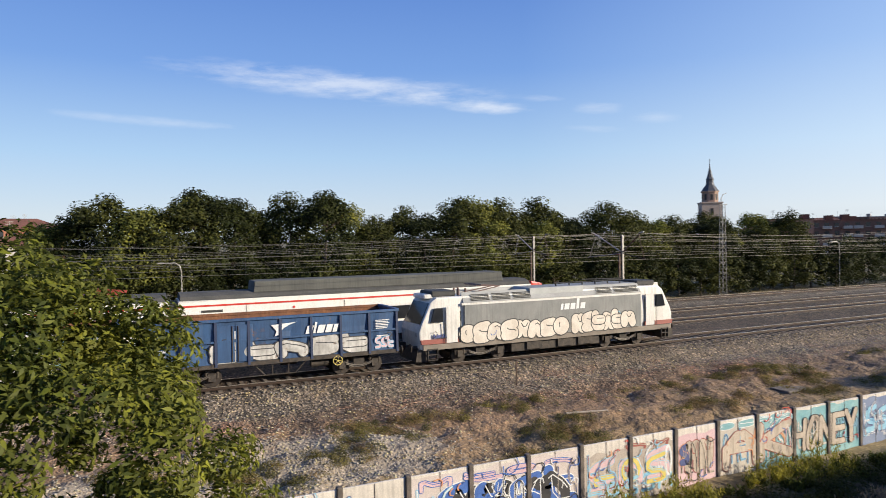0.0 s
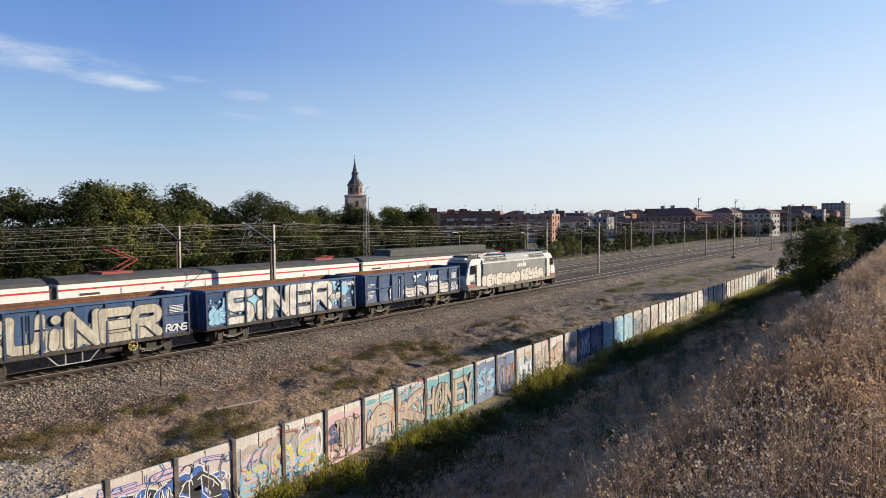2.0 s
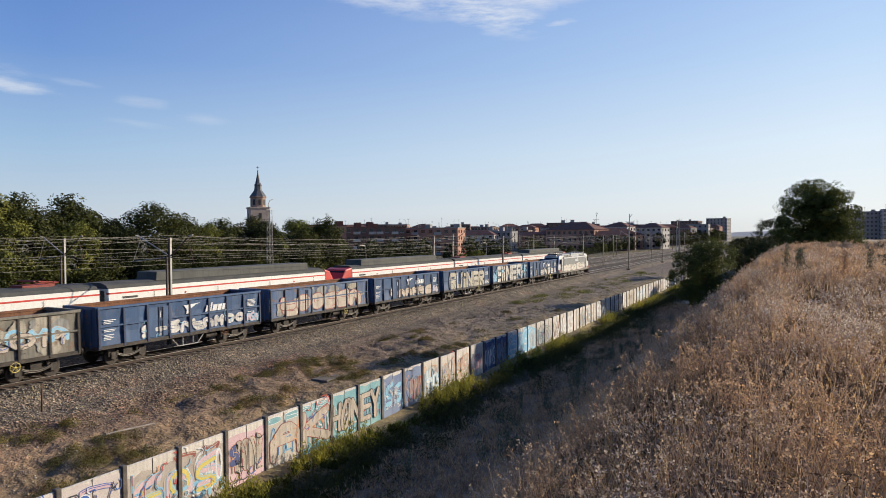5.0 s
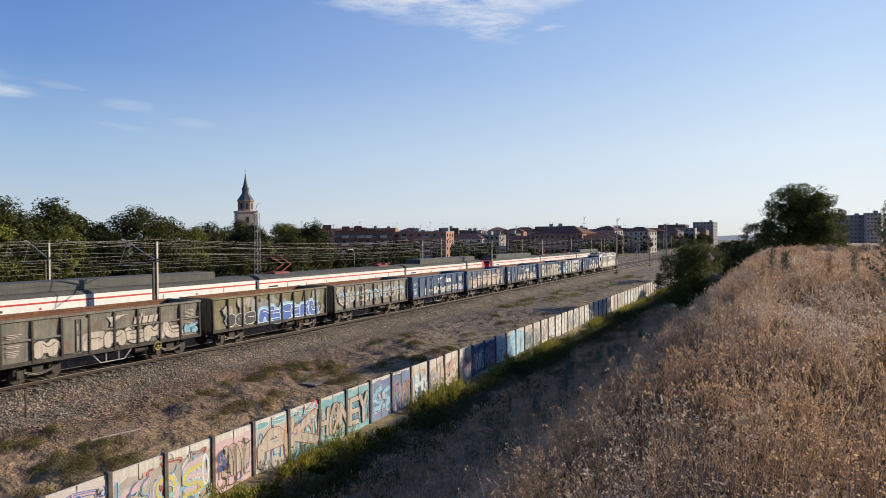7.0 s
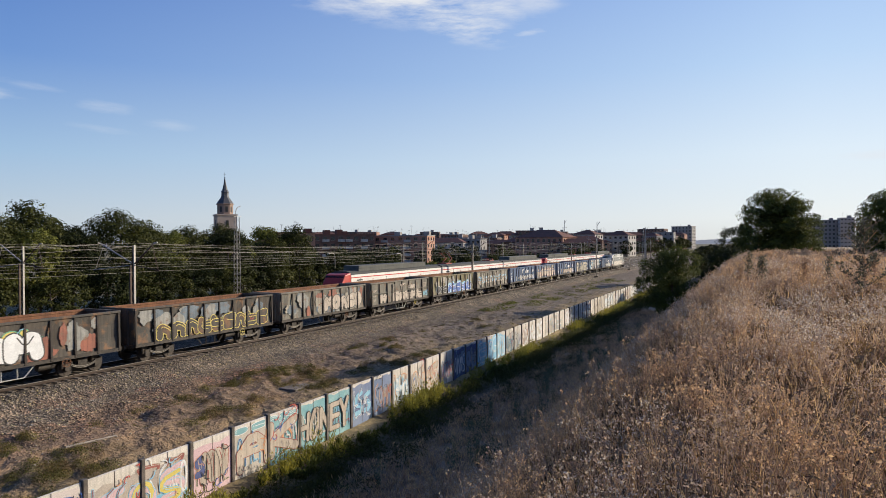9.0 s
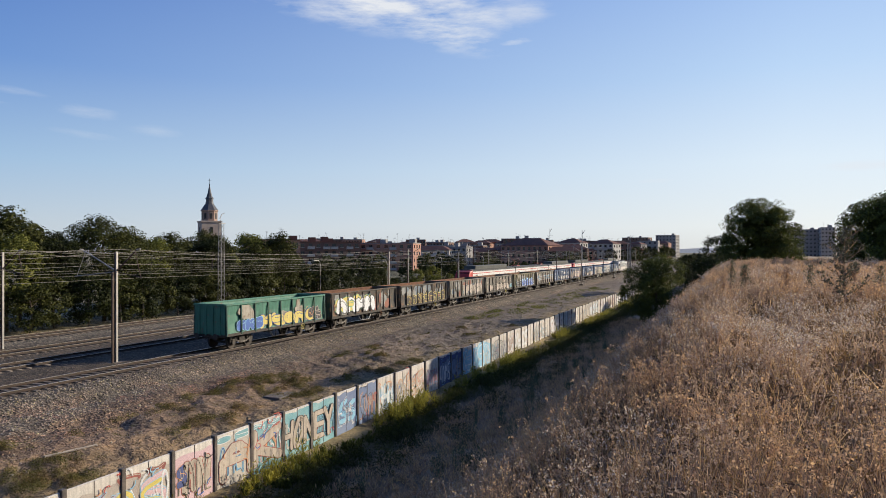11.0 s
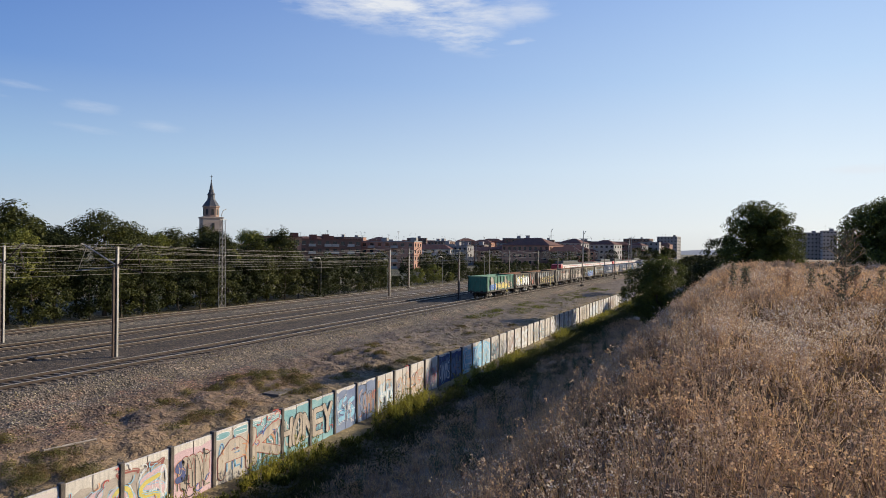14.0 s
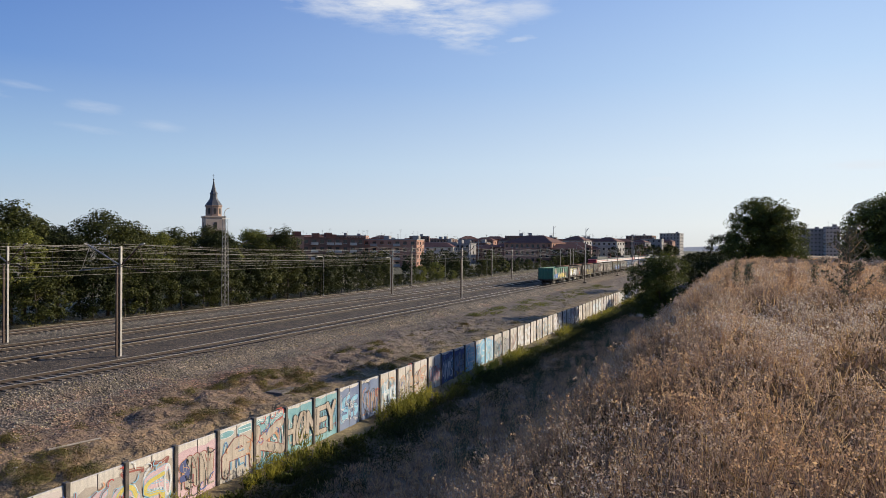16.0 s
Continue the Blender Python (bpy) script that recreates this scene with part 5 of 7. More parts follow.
def wires():
    for y, xs in ((35.3, MAST_X1), (42.0, MAST_X1), (47.8, MAST_X2), (54.6, MAST_X2), (37.9, MAST_X1), (50.9, MAST_X2)):
        on_post = y in (37.9, 50.9)
        span = thing("overhead_wire", "thin overhead wires hung between the masts", "wire", pose(0, 0, 0), "overhead wires")
        for nm, z, sag in ((("feeder_wire", 7.3, 0.5), ("earth_wire", 6.3, 0.45)) if on_post else (("messenger_wire", 7.2, 0.95), ("contact_wire", 5.45, 0.05))):
            bm = bmesh.new()
            for a, b in zip(xs, xs[1:]):
                n = 8
                for i in range(n):
                    u, v = i / n, (i + 1) / n
                    rod(bm, (a + (b - a) * u, y, z - 4 * sag * u * (1 - u)), (a + (b - a) * v, y, z - 4 * sag * v * (1 - v)), 0.010, seg=4)
            part(nm, bm, M_WIRE, span)
        if not on_post:
            bm = bmesh.new()
            for a, b in zip(xs, xs[1:]):
                for i in range(1, 9):
                    u = i / 9
                    rod(bm, (a + (b - a) * u, y, 5.45), (a + (b - a) * u, y, 7.2 - 3.8 * u * (1 - u)), 0.006, seg=3)
            part("droppers", bm, M_WIRE, span)


wires()


def lattice_mast(x, y, h, w=0.62):
    m = thing("lattice_mast", "tall grey steel lattice mast with a curved arm on top", "mast", pose(x, y, -0.6))
    for sx in (-1, 1):
        for sy in (-1, 1):
            bm = bmesh.new()
            rod(bm, (sx * w / 2, sy * w / 2, 0), (sx * w * 0.36, sy * w * 0.36, h), 0.035, seg=5)
            part("leg", bm, M_MAST, m)
    bm = bmesh.new()
    n = int(h / 0.62)
    for i in range(n):
        z0, z1 = h * i / n, h * (i + 1) / n
        a, b = w / 2 * (1 - 0.28 * i / n), w / 2 * (1 - 0.28 * (i + 1) / n)
        s = 1 if i % 2 else -1
        for q in (-1, 1):
            rod(bm, (s * a, q * a, z0), (-s * b, q * b, z1), 0.016, seg=4)
            rod(bm, (q * a, s * a, z0), (q * b, -s * b, z1), 0.016, seg=4)
    part("bracing", bm, M_MAST, m)
    bm = bmesh.new()
    pts = [(0, 0, h), (-0.25, 0, h + 0.7), (0.1, 0, h + 1.3), (0.7, 0, h + 1.5)]
    for p, q in zip(pts, pts[1:]):
        rod(bm, p, q, 0.05, 0.04, 6)
    rod(bm, (-0.6, 0, h + 0.1), (0.8, 0, h + 0.1), 0.04, seg=5)
    part("top_arm", bm, M_MAST, m)
    return m


lattice_mast(66.5, 60.4, 11.3)
lattice_mast(171.0, 24.5, 9.5, 0.5)


def street_lamp(x, y, h, arm=1.4):
    m = thing("street_lamp", "grey street lamp with a curved arm beside the trees", "street lamp", pose(x, y, -0.7), "street lamps")
    bm = bmesh.new()
    rod(bm, (0, 0, 0), (0, 0, h - 0.7), 0.065, 0.04, 8)
    pts = [(0, 0, h - 0.7), (0.12, 0, h - 0.2), (0.45, 0, h + 0.05), (arm, 0, h + 0.05)]
    pts = [(-a, b, c) for a, b, c in pts]
    for p, q in zip(pts, pts[1:]):
        rod(bm, p, q, 0.05, 0.045, 8)
    part("pole", bm, M_MAST, m)
    bm = bmesh.new()
    box(bm, -arm - 0.5, -arm + 0.05, -0.12, 0.12, h - 0.02, h + 0.12)
    bevelled(bm, 0.04)
    part("lamp_head", bm, M_MAST, m)


for x, y, h in ((89.0, 60.6, 6.4), (112.0, 61.0, 6.0), (139.0, 61.5, 6.4), (168.0, 62.0, 6.4), (3.5, 60.6, 6.0), (-9.5, 62.0, 7.0)):
    street_lamp(x, y, h)

# ---------------------------------------------------------------- trees and shrubs
M_BARK = mat("bark", (0.13, 0.10, 0.075), (0.09, 0.07, 0.05), 5, 0.95, bump=0.5)
LEAF = {
    "deep": mat("leaf_deep", (0.040, 0.047, 0.015), (0.020, 0.027, 0.009), 0.5, 0.6, translucent=0.22, island=0.45, fine=0),
    "mid": mat("leaf_mid", (0.082, 0.086, 0.026), (0.040, 0.047, 0.015), 0.5, 0.6, translucent=0.25, island=0.45, fine=0),
    "gold": mat("leaf_gold", (0.20, 0.20, 0.05), (0.125, 0.14, 0.038), 0.5, 0.6, translucent=0.3, island=0.4, fine=0),
    "fresh": mat("leaf_fresh", (0.215, 0.22, 0.045), (0.045, 0.065, 0.018), 0.6, 0.55, translucent=0.35, island=0.5, fine=0),
    "bank": mat("leaf_bank", (0.125, 0.14, 0.038), (0.06, 0.075, 0.022), 0.5, 0.6, translucent=0.3, island=0.45, fine=0),
    "silver": mat("leaf_silver", (0.15, 0.17, 0.12), (0.10, 0.12, 0.08), 0.6, 0.6, translucent=0.2, island=0.35, fine=0),
}


def leaf_quads(centres, normals, size, rng, aspect=0.55):
    """One pointed leaf, folded along its rib, per centre: two triangles as one quad each."""
    n = len(centres)
    t = rng.normal(size=(n, 3))
    t -= normals * (t * normals).sum(1)[:, None]
    t /= np.linalg.norm(t, axis=1)[:, None] + 1e-9
    b = np.cross(normals, t)
    s = (size * rng.uniform(0.65, 1.35, n))[:, None]
    fold = normals * s * 0.12
    v = np.stack([centres - t * s * 0.5, centres + b * s * aspect * 0.5 + fold, centres + t * s * 0.5 - fold * 0.6, centres - b * s * aspect * 0.5 + fold], 1).reshape(-1, 3)
    f = np.arange(4 * n).reshape(n, 4)
    return v, f


def crown_points(seed, rx, rz, cz, clumps, per, clump_r, flat=0.75, low=-0.75, core=0.55):
    """Leaf places: clumps spread over an uneven egg, thinner inside, with gaps between."""
    rng = np.random.default_rng(seed)
    C, N = [], []
    lob = rng.normal(size=(5, 3))
    lob /= np.linalg.norm(lob, axis=1)[:, None]
    for _ in range(clumps):
        d = rng.normal(size=3)
        d /= np.linalg.norm(d)
        if d[2] < low:
            d[2] = -d[2]
        bulge = 0.82 + 0.3 * max(0, (lob @ d).max() - 0.4)
        r = rng.uniform(core, 1.0) ** 0.6 * bulge
        c = np.array([d[0] * rx * r, d[1] * rx * r, cz + d[2] * rz * r])
        q = rng.normal(size=(per, 3))
        q /= np.linalg.norm(q, axis=1)[:, None]
        rad = clump_r * rng.uniform(0.7, 1.3) * rng.uniform(0.35, 1.0, per) ** 0.5
        p = c + q * rad[:, None] * (1, 1, flat)
        nn = q * 0.7 + d * 0.5 + rng.normal(size=(per, 3)) * 0.5 + (0, 0, 0.3)
        nn /= np.linalg.norm(nn, axis=1)[:, None]
        C.append(p)
        N.append(nn)
    return np.concatenate(C), np.concatenate(N), rng


def make_tree(label, seed, h, rx, leaf, clumps=55, per=95, size=0.3, clump_r=0.95, trunk_r=0.2, crown_low=0.06, category="tree", group="row of trees", name="tree", aspect=0.55, at=None, core=0.55):
    t = thing(name, label, category, at, group)
    rng = random.Random(seed)
    cz, rz = h * (1 + crown_low) / 2, h * (1 - crown_low) / 2
    bm = bmesh.new()
    top = Vector((rng.uniform(-0.3, 0.3), rng.uniform(-0.3, 0.3), h * 0.75))
    bend = Vector((rng.uniform(-0.2, 0.2), rng.uniform(-0.2, 0.2), h * 0.3))
    rod(bm, (0, 0, -0.5), bend, trunk_r, trunk_r * 0.75, 8)
    rod(bm, bend, top, trunk_r * 0.75, trunk_r * 0.25, 8)
    for k in range(7):
        a = k * 0.9 + rng.uniform(-0.3, 0.3)
        u = rng.uniform(0.15, 0.85)
        p = bend.lerp(top, u)
        q = p + Vector((math.cos(a) * rx * 0.5, math.sin(a) * rx * 0.5, h * rng.uniform(0.06, 0.16)))
        rod(bm, p, q, trunk_r * 0.35, trunk_r * 0.1, 6)
    part("trunk", bm, M_BARK, t)
    C, N, g = crown_points(seed, rx, rz, cz, clumps, per, clump_r, core=core)
    v, f = leaf_quads(C, N, size, g, aspect)
    ob = new("crown", quads_mesh("crown", v, f, leaf))
    ob.parent = t
    return t


def plant_rows():
    kinds = [("dark green leafy tree beside the railway", "deep"), ("green leafy tree with dense crown", "mid"), ("dark green leafy tree beside the railway", "deep"), ("yellowing green leafy tree", "gold"), ("green leafy tree with dense crown", "mid")]
    protos = [make_tree(lab, 40 + i, 11.0, 2.9 + 0.25 * (i % 3), LEAF[k], 120, 90, 0.235, 0.85, at=pose(-400 - 12 * i, 400, -0.7)) for i, (lab, k) in enumerate(kinds)]
    hx = [-40, -14, -8, -4, 11, 20, 30.5, 39, 49, 62, 77, 88, 97]
    hz = [11, 10.6, 11.6, 13.2, 13.6, 12.7, 11.8, 12.2, 12.2, 10.6, 10.4, 10.8, 6.5]
    rng = random.Random(8)
    x, used = -7.5, set()
    order = [3, 1, 4, 3, 1, 2, 0, 4, 1, 0, 3, 4, 1, 2, 4]
    i = 0
    while x < 97:
        k = order[i % len(order)]
        s = float(np.interp(x, hx, hz)) / 11.3 * rng.uniform(0.84, 1.12)
        m = pose(x, 68.5 + rng.uniform(-2.5, 3), -0.7, 0, 0, rng.uniform(0, 360))
        wide = rng.uniform(0.95, 1.2)
        if k not in used:
            o = protos[k]
            used.add(k)
            o.scale = (s * wide, s * wide, s)
            o.matrix_basis = m @ Matrix.Diagonal((s * wide, s * wide, s, 1))
        else:
            o = copy_thing(protos[k], m)
            o.scale = (s * wide, s * wide, s)
        x += rng.uniform(2.3, 3.5)
        i += 1
    # lower hedge of bushes before the trees, going on along the line
    sh = [make_tree(lab, 60 + i, 5.6, 2.3, LEAF[k], 62, 66, 0.24, 0.66, 0.1, -0.12, "bush", "bushes along the line", "bush", at=pose(-500 - 12 * i, 400, -0.7))
          for i, (lab, k) in enumerate((("dense dark green bush beside the far track", "deep"), ("dense green bush beside the far track", "mid"), ("yellow-green bush beside the far track", "gold")))]
    used = set()
    bx = [-30, 20, 60, 80, 95, 108, 125, 150, 300]
    bh = [5.6, 5.4, 5.8, 7.0, 6.8, 4.8, 4.2, 5.0, 5.5]
    x = -22.0
    while x < 300:
        k = rng.choice([0, 0, 1, 1, 2]) if x > 70 else rng.choice([0, 0, 1, 1, 1])
        s = float(np.interp(x, bx, bh)) / 5.6 * (rng.uniform(0.85, 1.1) if x < 100 else rng.uniform(0.45, 1.1))
        m = pose(x, 63.0 + rng.uniform(-0.6, 1.8) + max(0, x - 100) * 0.05, -0.75, 0, 0, rng.uniform(0, 360))
        wide = rng.uniform(0.9, 1.2)
        if k not in used:
            used.add(k)
            o = sh[k]
            o.matrix_basis = m @ Matrix.Diagonal((s * wide, s * wide, s, 1))
        else:
            o = copy_thing(sh[k], m)
            o.scale = (s * wide, s * wide, s)
        x += rng.uniform(2.6, 4.0) * (1 + max(0, x - 100) / 110)
    # scattered town trees
    low = [make_tree("dark green tree among the town houses", 80 + i, 11.0, 3.6, LEAF[k], 60, 18, 0.85, 1.1, 0.2, 0.0, at=pose(-600 - 12 * i, 420, -0.6), group="town trees") for i, k in enumerate(("deep", "mid"))]
    for _ in range(70):
        az, r = radians(rng.uniform(56, 86)), rng.uniform(150, 300)
        x, y = r * math.sin(az), r * math.cos(az)
        if y < 66 or 75 > math.degrees(az) > 71:
            continue
        s = rng.uniform(0.45, 0.68)
        o = copy_thing(low[rng.choice([0, 0, 1])], pose(x, y, -0.6, 0, 0, rng.uniform(0, 360)))
        o.scale = (s, s, s)
        o["group"] = "town trees"
    for o, (x, y) in zip(low, ((150.0, 92.0), (178.0, 84.0))):
        o.matrix_basis = pose(x, y, -0.6) @ Matrix.Diagonal((0.6, 0.6, 0.6, 1))
    for q in range(88):
        x, y = (rng.uniform(300, 820), rng.uniform(64, 84)) if q < 52 else (rng.uniform(215, 620), rng.uniform(4, 26))
        s = rng.uniform(0.5, 0.9) * (1 + (x - 300) / 900) * (1 if q < 52 else 0.62)
        o = copy_thing(low[rng.choice([0, 0, 1])], pose(x, y, -0.6, 0, 0, rng.uniform(0, 360)))
        o.scale = (s * 1.2, s * 1.2, s)
        o["group"] = "town trees"


plant_rows()
# the leafy tree close by at the start, its long compound leaves in sun
near_tree = make_tree("leafy green tree with yellow-green sunlit leaves close by", 90, 9.5, 3.45, LEAF["fresh"], 210, 250, 0.15, 0.5, 0.16, 0.06, "tree", "", "tree", 0.34, at=pose(-1.75, 11.2, -2.3))
make_tree("rounded dark green tree on the grassy bank", 91, 6.6, 4.0, LEAF["bank"], 480, 130, 0.18, 0.55, 0.16, -0.45, "tree", "", "tree", 0.4, core=0.08, at=pose(66.0, -2.3, ground_z(66, -2.3) - 0.2))
make_tree("large dark green tree on the grassy bank", 92, 6.2, 5.6, LEAF["bank"], 520, 130, 0.2, 0.65, 0.25, -0.3, "tree", "", "tree", 0.4, core=0.08, at=pose(57.0, -11.2, ground_z(57, -11.2) - 0.5))
make_tree("tall wide green bush at the foot of the bank", 93, 9.2, 4.6, LEAF["bank"], 300, 110, 0.22, 0.7, 0.14, -0.2, "bush", "", "bush", 0.4, core=0.1, at=pose(88.0, 9.2, -2.2))
for i, (x, y, h, r) in enumerate(((135, 7.5, 6.0, 3.5), (150, 3.0, 7.0, 4.0), (165, 9, 5.5, 3.5), (120, 4.0, 3.4, 3.0), (190, 12, 5, 4))):
    make_tree("dark green bush at the far end of the bank", 94 + i, h, r, LEAF["deep"], 45, 85, 0.3, 0.9, 0.14, 0.0, "bush", "bushes at the end of the bank", "bush", 0.5, at=pose(x, y, ground_z(x, y) - 0.3))

# ---------------------------------------------------------------- town
M_BRICK = mat("brick_brown", (0.20, 0.115, 0.09), (0.16, 0.095, 0.075), 0.2, 0.9, bump=0.2, bscale=6)
M_BRICK2 = mat("brick_red", (0.36, 0.15, 0.095), (0.30, 0.125, 0.08), 0.2, 0.9, bump=0.2, bscale=6)
M_SALMON = mat("render_salmon", (0.44, 0.235, 0.17), (0.37, 0.20, 0.145), 0.15, 0.9)
M_PLASTER = mat("render_white", (0.50, 0.47, 0.44), (0.43, 0.40, 0.37), 0.15, 0.9)
M_GREYB = mat("render_grey", (0.33, 0.31, 0.30), (0.27, 0.255, 0.25), 0.15, 0.9)
M_TILE = mat("roof_tile", (0.21, 0.085, 0.06), (0.15, 0.066, 0.05), 0.3, 0.9, bump=0.4, bscale=5)
M_SLATE = mat("slate", (0.075, 0.075, 0.085), (0.10, 0.10, 0.11), 0.6, 0.6, bump=0.3, bscale=4)
M_STONE = mat("tower_stone", (0.56, 0.44, 0.36), (0.47, 0.36, 0.29), 0.3, 0.9, bump=0.2, bscale=4)
WIN = {}


def window_mesh(w, h):
    key = (round(w, 2), round(h, 2))
    if key not in WIN:
        bm = bmesh.new()
        box(bm, -w / 2, w / 2, -0.06, 0.05, 0, h)
        for f in bm.faces:
            f.material_index = 0
        vs = box(bm, -w / 2 - 0.1, w / 2 + 0.1, -0.16, 0.0, -0.14, -0.002)
        for f in [f for f in bm.faces if f.calc_center_median().z < 0]:
            f.material_index = 1
        WIN[key] = mesh_of("window", bm, [M_GLASS, M_PLASTER])
    return WIN[key]


def building(label, az, rng_m, width, depth, h, wallm, roofm, turn=0.0, roof="flat", storeys=4, bays=8, balconies=(), base=-0.5, category="building", group="town buildings", name="apartment_building"):
    a = radians(az)
    b = thing(name, label, category, pose(rng_m * math.sin(a), rng_m * math.cos(a), base, 0, 0, -az + turn), group)
    bm = bmesh.new()
    box(bm, -width / 2, width / 2, 0, depth, 0, h)
    part("wall", bm, wallm, b)
    bm = bmesh.new()
    if roof == "hip":
        e, t = 0.5, min(width, depth) * 0.22
        lo = [bm.verts.new(c) for c in ((-width / 2 - e, -e, h), (width / 2 + e, -e, h), (width / 2 + e, depth + e, h), (-width / 2 - e, depth + e, h))]
        k = min(width, depth) / 2 * 0.95
        hi = [bm.verts.new(c) for c in ((-width / 2 + k, depth / 2, h + t), (width / 2 - k, depth / 2, h + t))]
        bm.faces.new((lo[0], lo[1], hi[1], hi[0])), bm.faces.new((lo[2], lo[3], hi[0], hi[1]))
        bm.faces.new((lo[1], lo[2], hi[1])), bm.faces.new((lo[3], lo[0], hi[0])), bm.faces.new(lo[::-1])
    else:
        box(bm, -width / 2 - 0.15, width / 2 + 0.15, -0.15, depth + 0.15, h, h + 0.35)
        rr = random.Random(int(az * 10))
        for _ in range(max(1, int(width / 9))):
            x = rr.uniform(-width / 2 + 1.5, width / 2 - 1.5)
            box(bm, x - 1.2, x + 1.2, depth * 0.4, depth * 0.4 + 3, h + 0.35, h + rr.uniform(1.4, 2.6))
    r = part("roof", bm, roofm, b)
    rr = random.Random(int(az * 31))
    for _ in range(3):
        bm = bmesh.new()
        x = rr.uniform(-width / 2, width / 2) * 0.8
        z = h + rr.uniform(2.5, 4.5)
        rod(bm, (x, depth * 0.5, h), (x, depth * 0.5, z), 0.05, seg=4)
        for q in range(3):
            rod(bm, (x - 0.5, depth * 0.5, z - 0.25 * q), (x + 0.5, depth * 0.5, z - 0.25 * q), 0.03, seg=4)
        part("aerial", bm, M_MAST, r)
    sh = h / storeys
    bw = width / bays
    wm = window_mesh(min(1.5, bw * 0.45), sh * 0.45)
    for s in range(storeys):
        for k in range(bays):
            o = new("window", wm)
            o.parent = b
            o.matrix_basis = pose(-width / 2 + bw * (k + 0.5), 0, s * sh + sh * 0.32)
        for side in (-1, 1):
            for k in range(max(1, int(depth / 4))):
                o = new("window", wm)
                o.parent = b
                o.matrix_basis = pose(side * width / 2, 2.0 + 4.0 * k, s * sh + sh * 0.32, 0, 0, 90 * side)
        for k in balconies:
            bm = bmesh.new()
            x = -width / 2 + bw * (k + 0.5)
            box(bm, x - bw * 0.45, x + bw * 0.45, -1.1, 0, s * sh + 0.15, s * sh + 0.3)
            box(bm, x - bw * 0.45, x + bw * 0.45, -1.1, -1.02, s * sh + 0.3, s * sh + 1.2)
            part("balcony", bm, M_PLASTER, b)
    return b


building("long brown brick apartment block with pale balconies", 55.6, 262, 34, 12, 11.4, M_BRICK, M_TILE, 14, "flat", 4, 11, (1, 4, 6, 7, 9))
building("dark brick apartment block with flat roof", 61.0, 270, 26, 12, 11.0, M_SALMON, M_GREYB, -18, "flat", 4, 8, (2, 5))
building("small pink house among the trees", 52.6, 225, 12, 9, 11.5, M_SALMON, M_TILE, 10, "flat", 3, 4)
building("long red brick apartment block with tiled hip roof", 73.2, 345, 27, 18, 10.8, M_SALMON, M_TILE, -26, "hip", 3, 9)
building("white apartment block with balconies", 77.0, 375, 13, 12, 12.5, M_PLASTER, M_TILE, -22, "hip", 4, 4, (1, 3))
building("white apartment block with balconies", 79.6, 390, 15, 12, 12.0, M_PLASTER, M_TILE, -22, "hip", 4, 5, (0, 2, 4))
building("tall grey-brown apartment block at the edge of town", 82.4, 900, 34, 20, 25.5, M_BRICK, M_GREYB, -15, "flat", 6, 8)
building("tall grey-brown apartment block at the edge of town", 84.8, 930, 26, 20, 29.0, M_GREYB, M_GREYB, -15, "flat", 7, 6)
building("long grey apartment block far beyond the bank", 94.9, 560, 20, 14, 23.4, M_GREYB, M_GREYB, 8, "flat", 8, 8)
building("white striped apartment block far beyond the bank", 96.4, 550, 9, 14, 24.4, M_PLASTER, M_GREYB, 8, "flat", 9, 4, (0, 1, 2, 3))
building("red brick building behind the trees", -8.4, 190, 24, 12, 11.5, M_BRICK2, M_TILE, 0, "hip", 4, 8)
building("white low house behind the trees", -7.6, 110, 8, 8, 7.5, M_PLASTER, M_TILE, 5, "hip", 2, 3)


def fill_town():
    rng = random.Random(17)
    pal = [(M_PLASTER, "white rendered"), (M_SALMON, "salmon rendered"), (M_BRICK, "brown brick"), (M_GREYB, "grey rendered"), (M_BRICK, "brown brick"), (M_BRICK2, "red brick")]
    for i in range(64):
        az = 50.5 + (i % 32) * 1.1 + rng.uniform(-0.4, 0.4)
        r = max(rng.uniform(300, 420) if i < 32 else rng.uniform(480, 620), 82.0 / math.cos(radians(az)))
        m, nm = rng.choice(pal)
        hip = rng.random() < 0.55
        h = 7.6 + r * math.tan(radians(rng.uniform(0.3, 0.75) if i < 32 else rng.uniform(0.75, 1.15))) - (2.5 if hip else 0)
        building(f"{nm} town building with {'tiled hip' if hip else 'flat'} roof", az, r, rng.uniform(12, 24), 11, h, m, M_TILE if hip else M_GREYB, rng.uniform(-28, 10), "hip" if hip else "flat", 3 if h < 11 else 4, rng.randint(4, 7), (), -0.5)


fill_town()


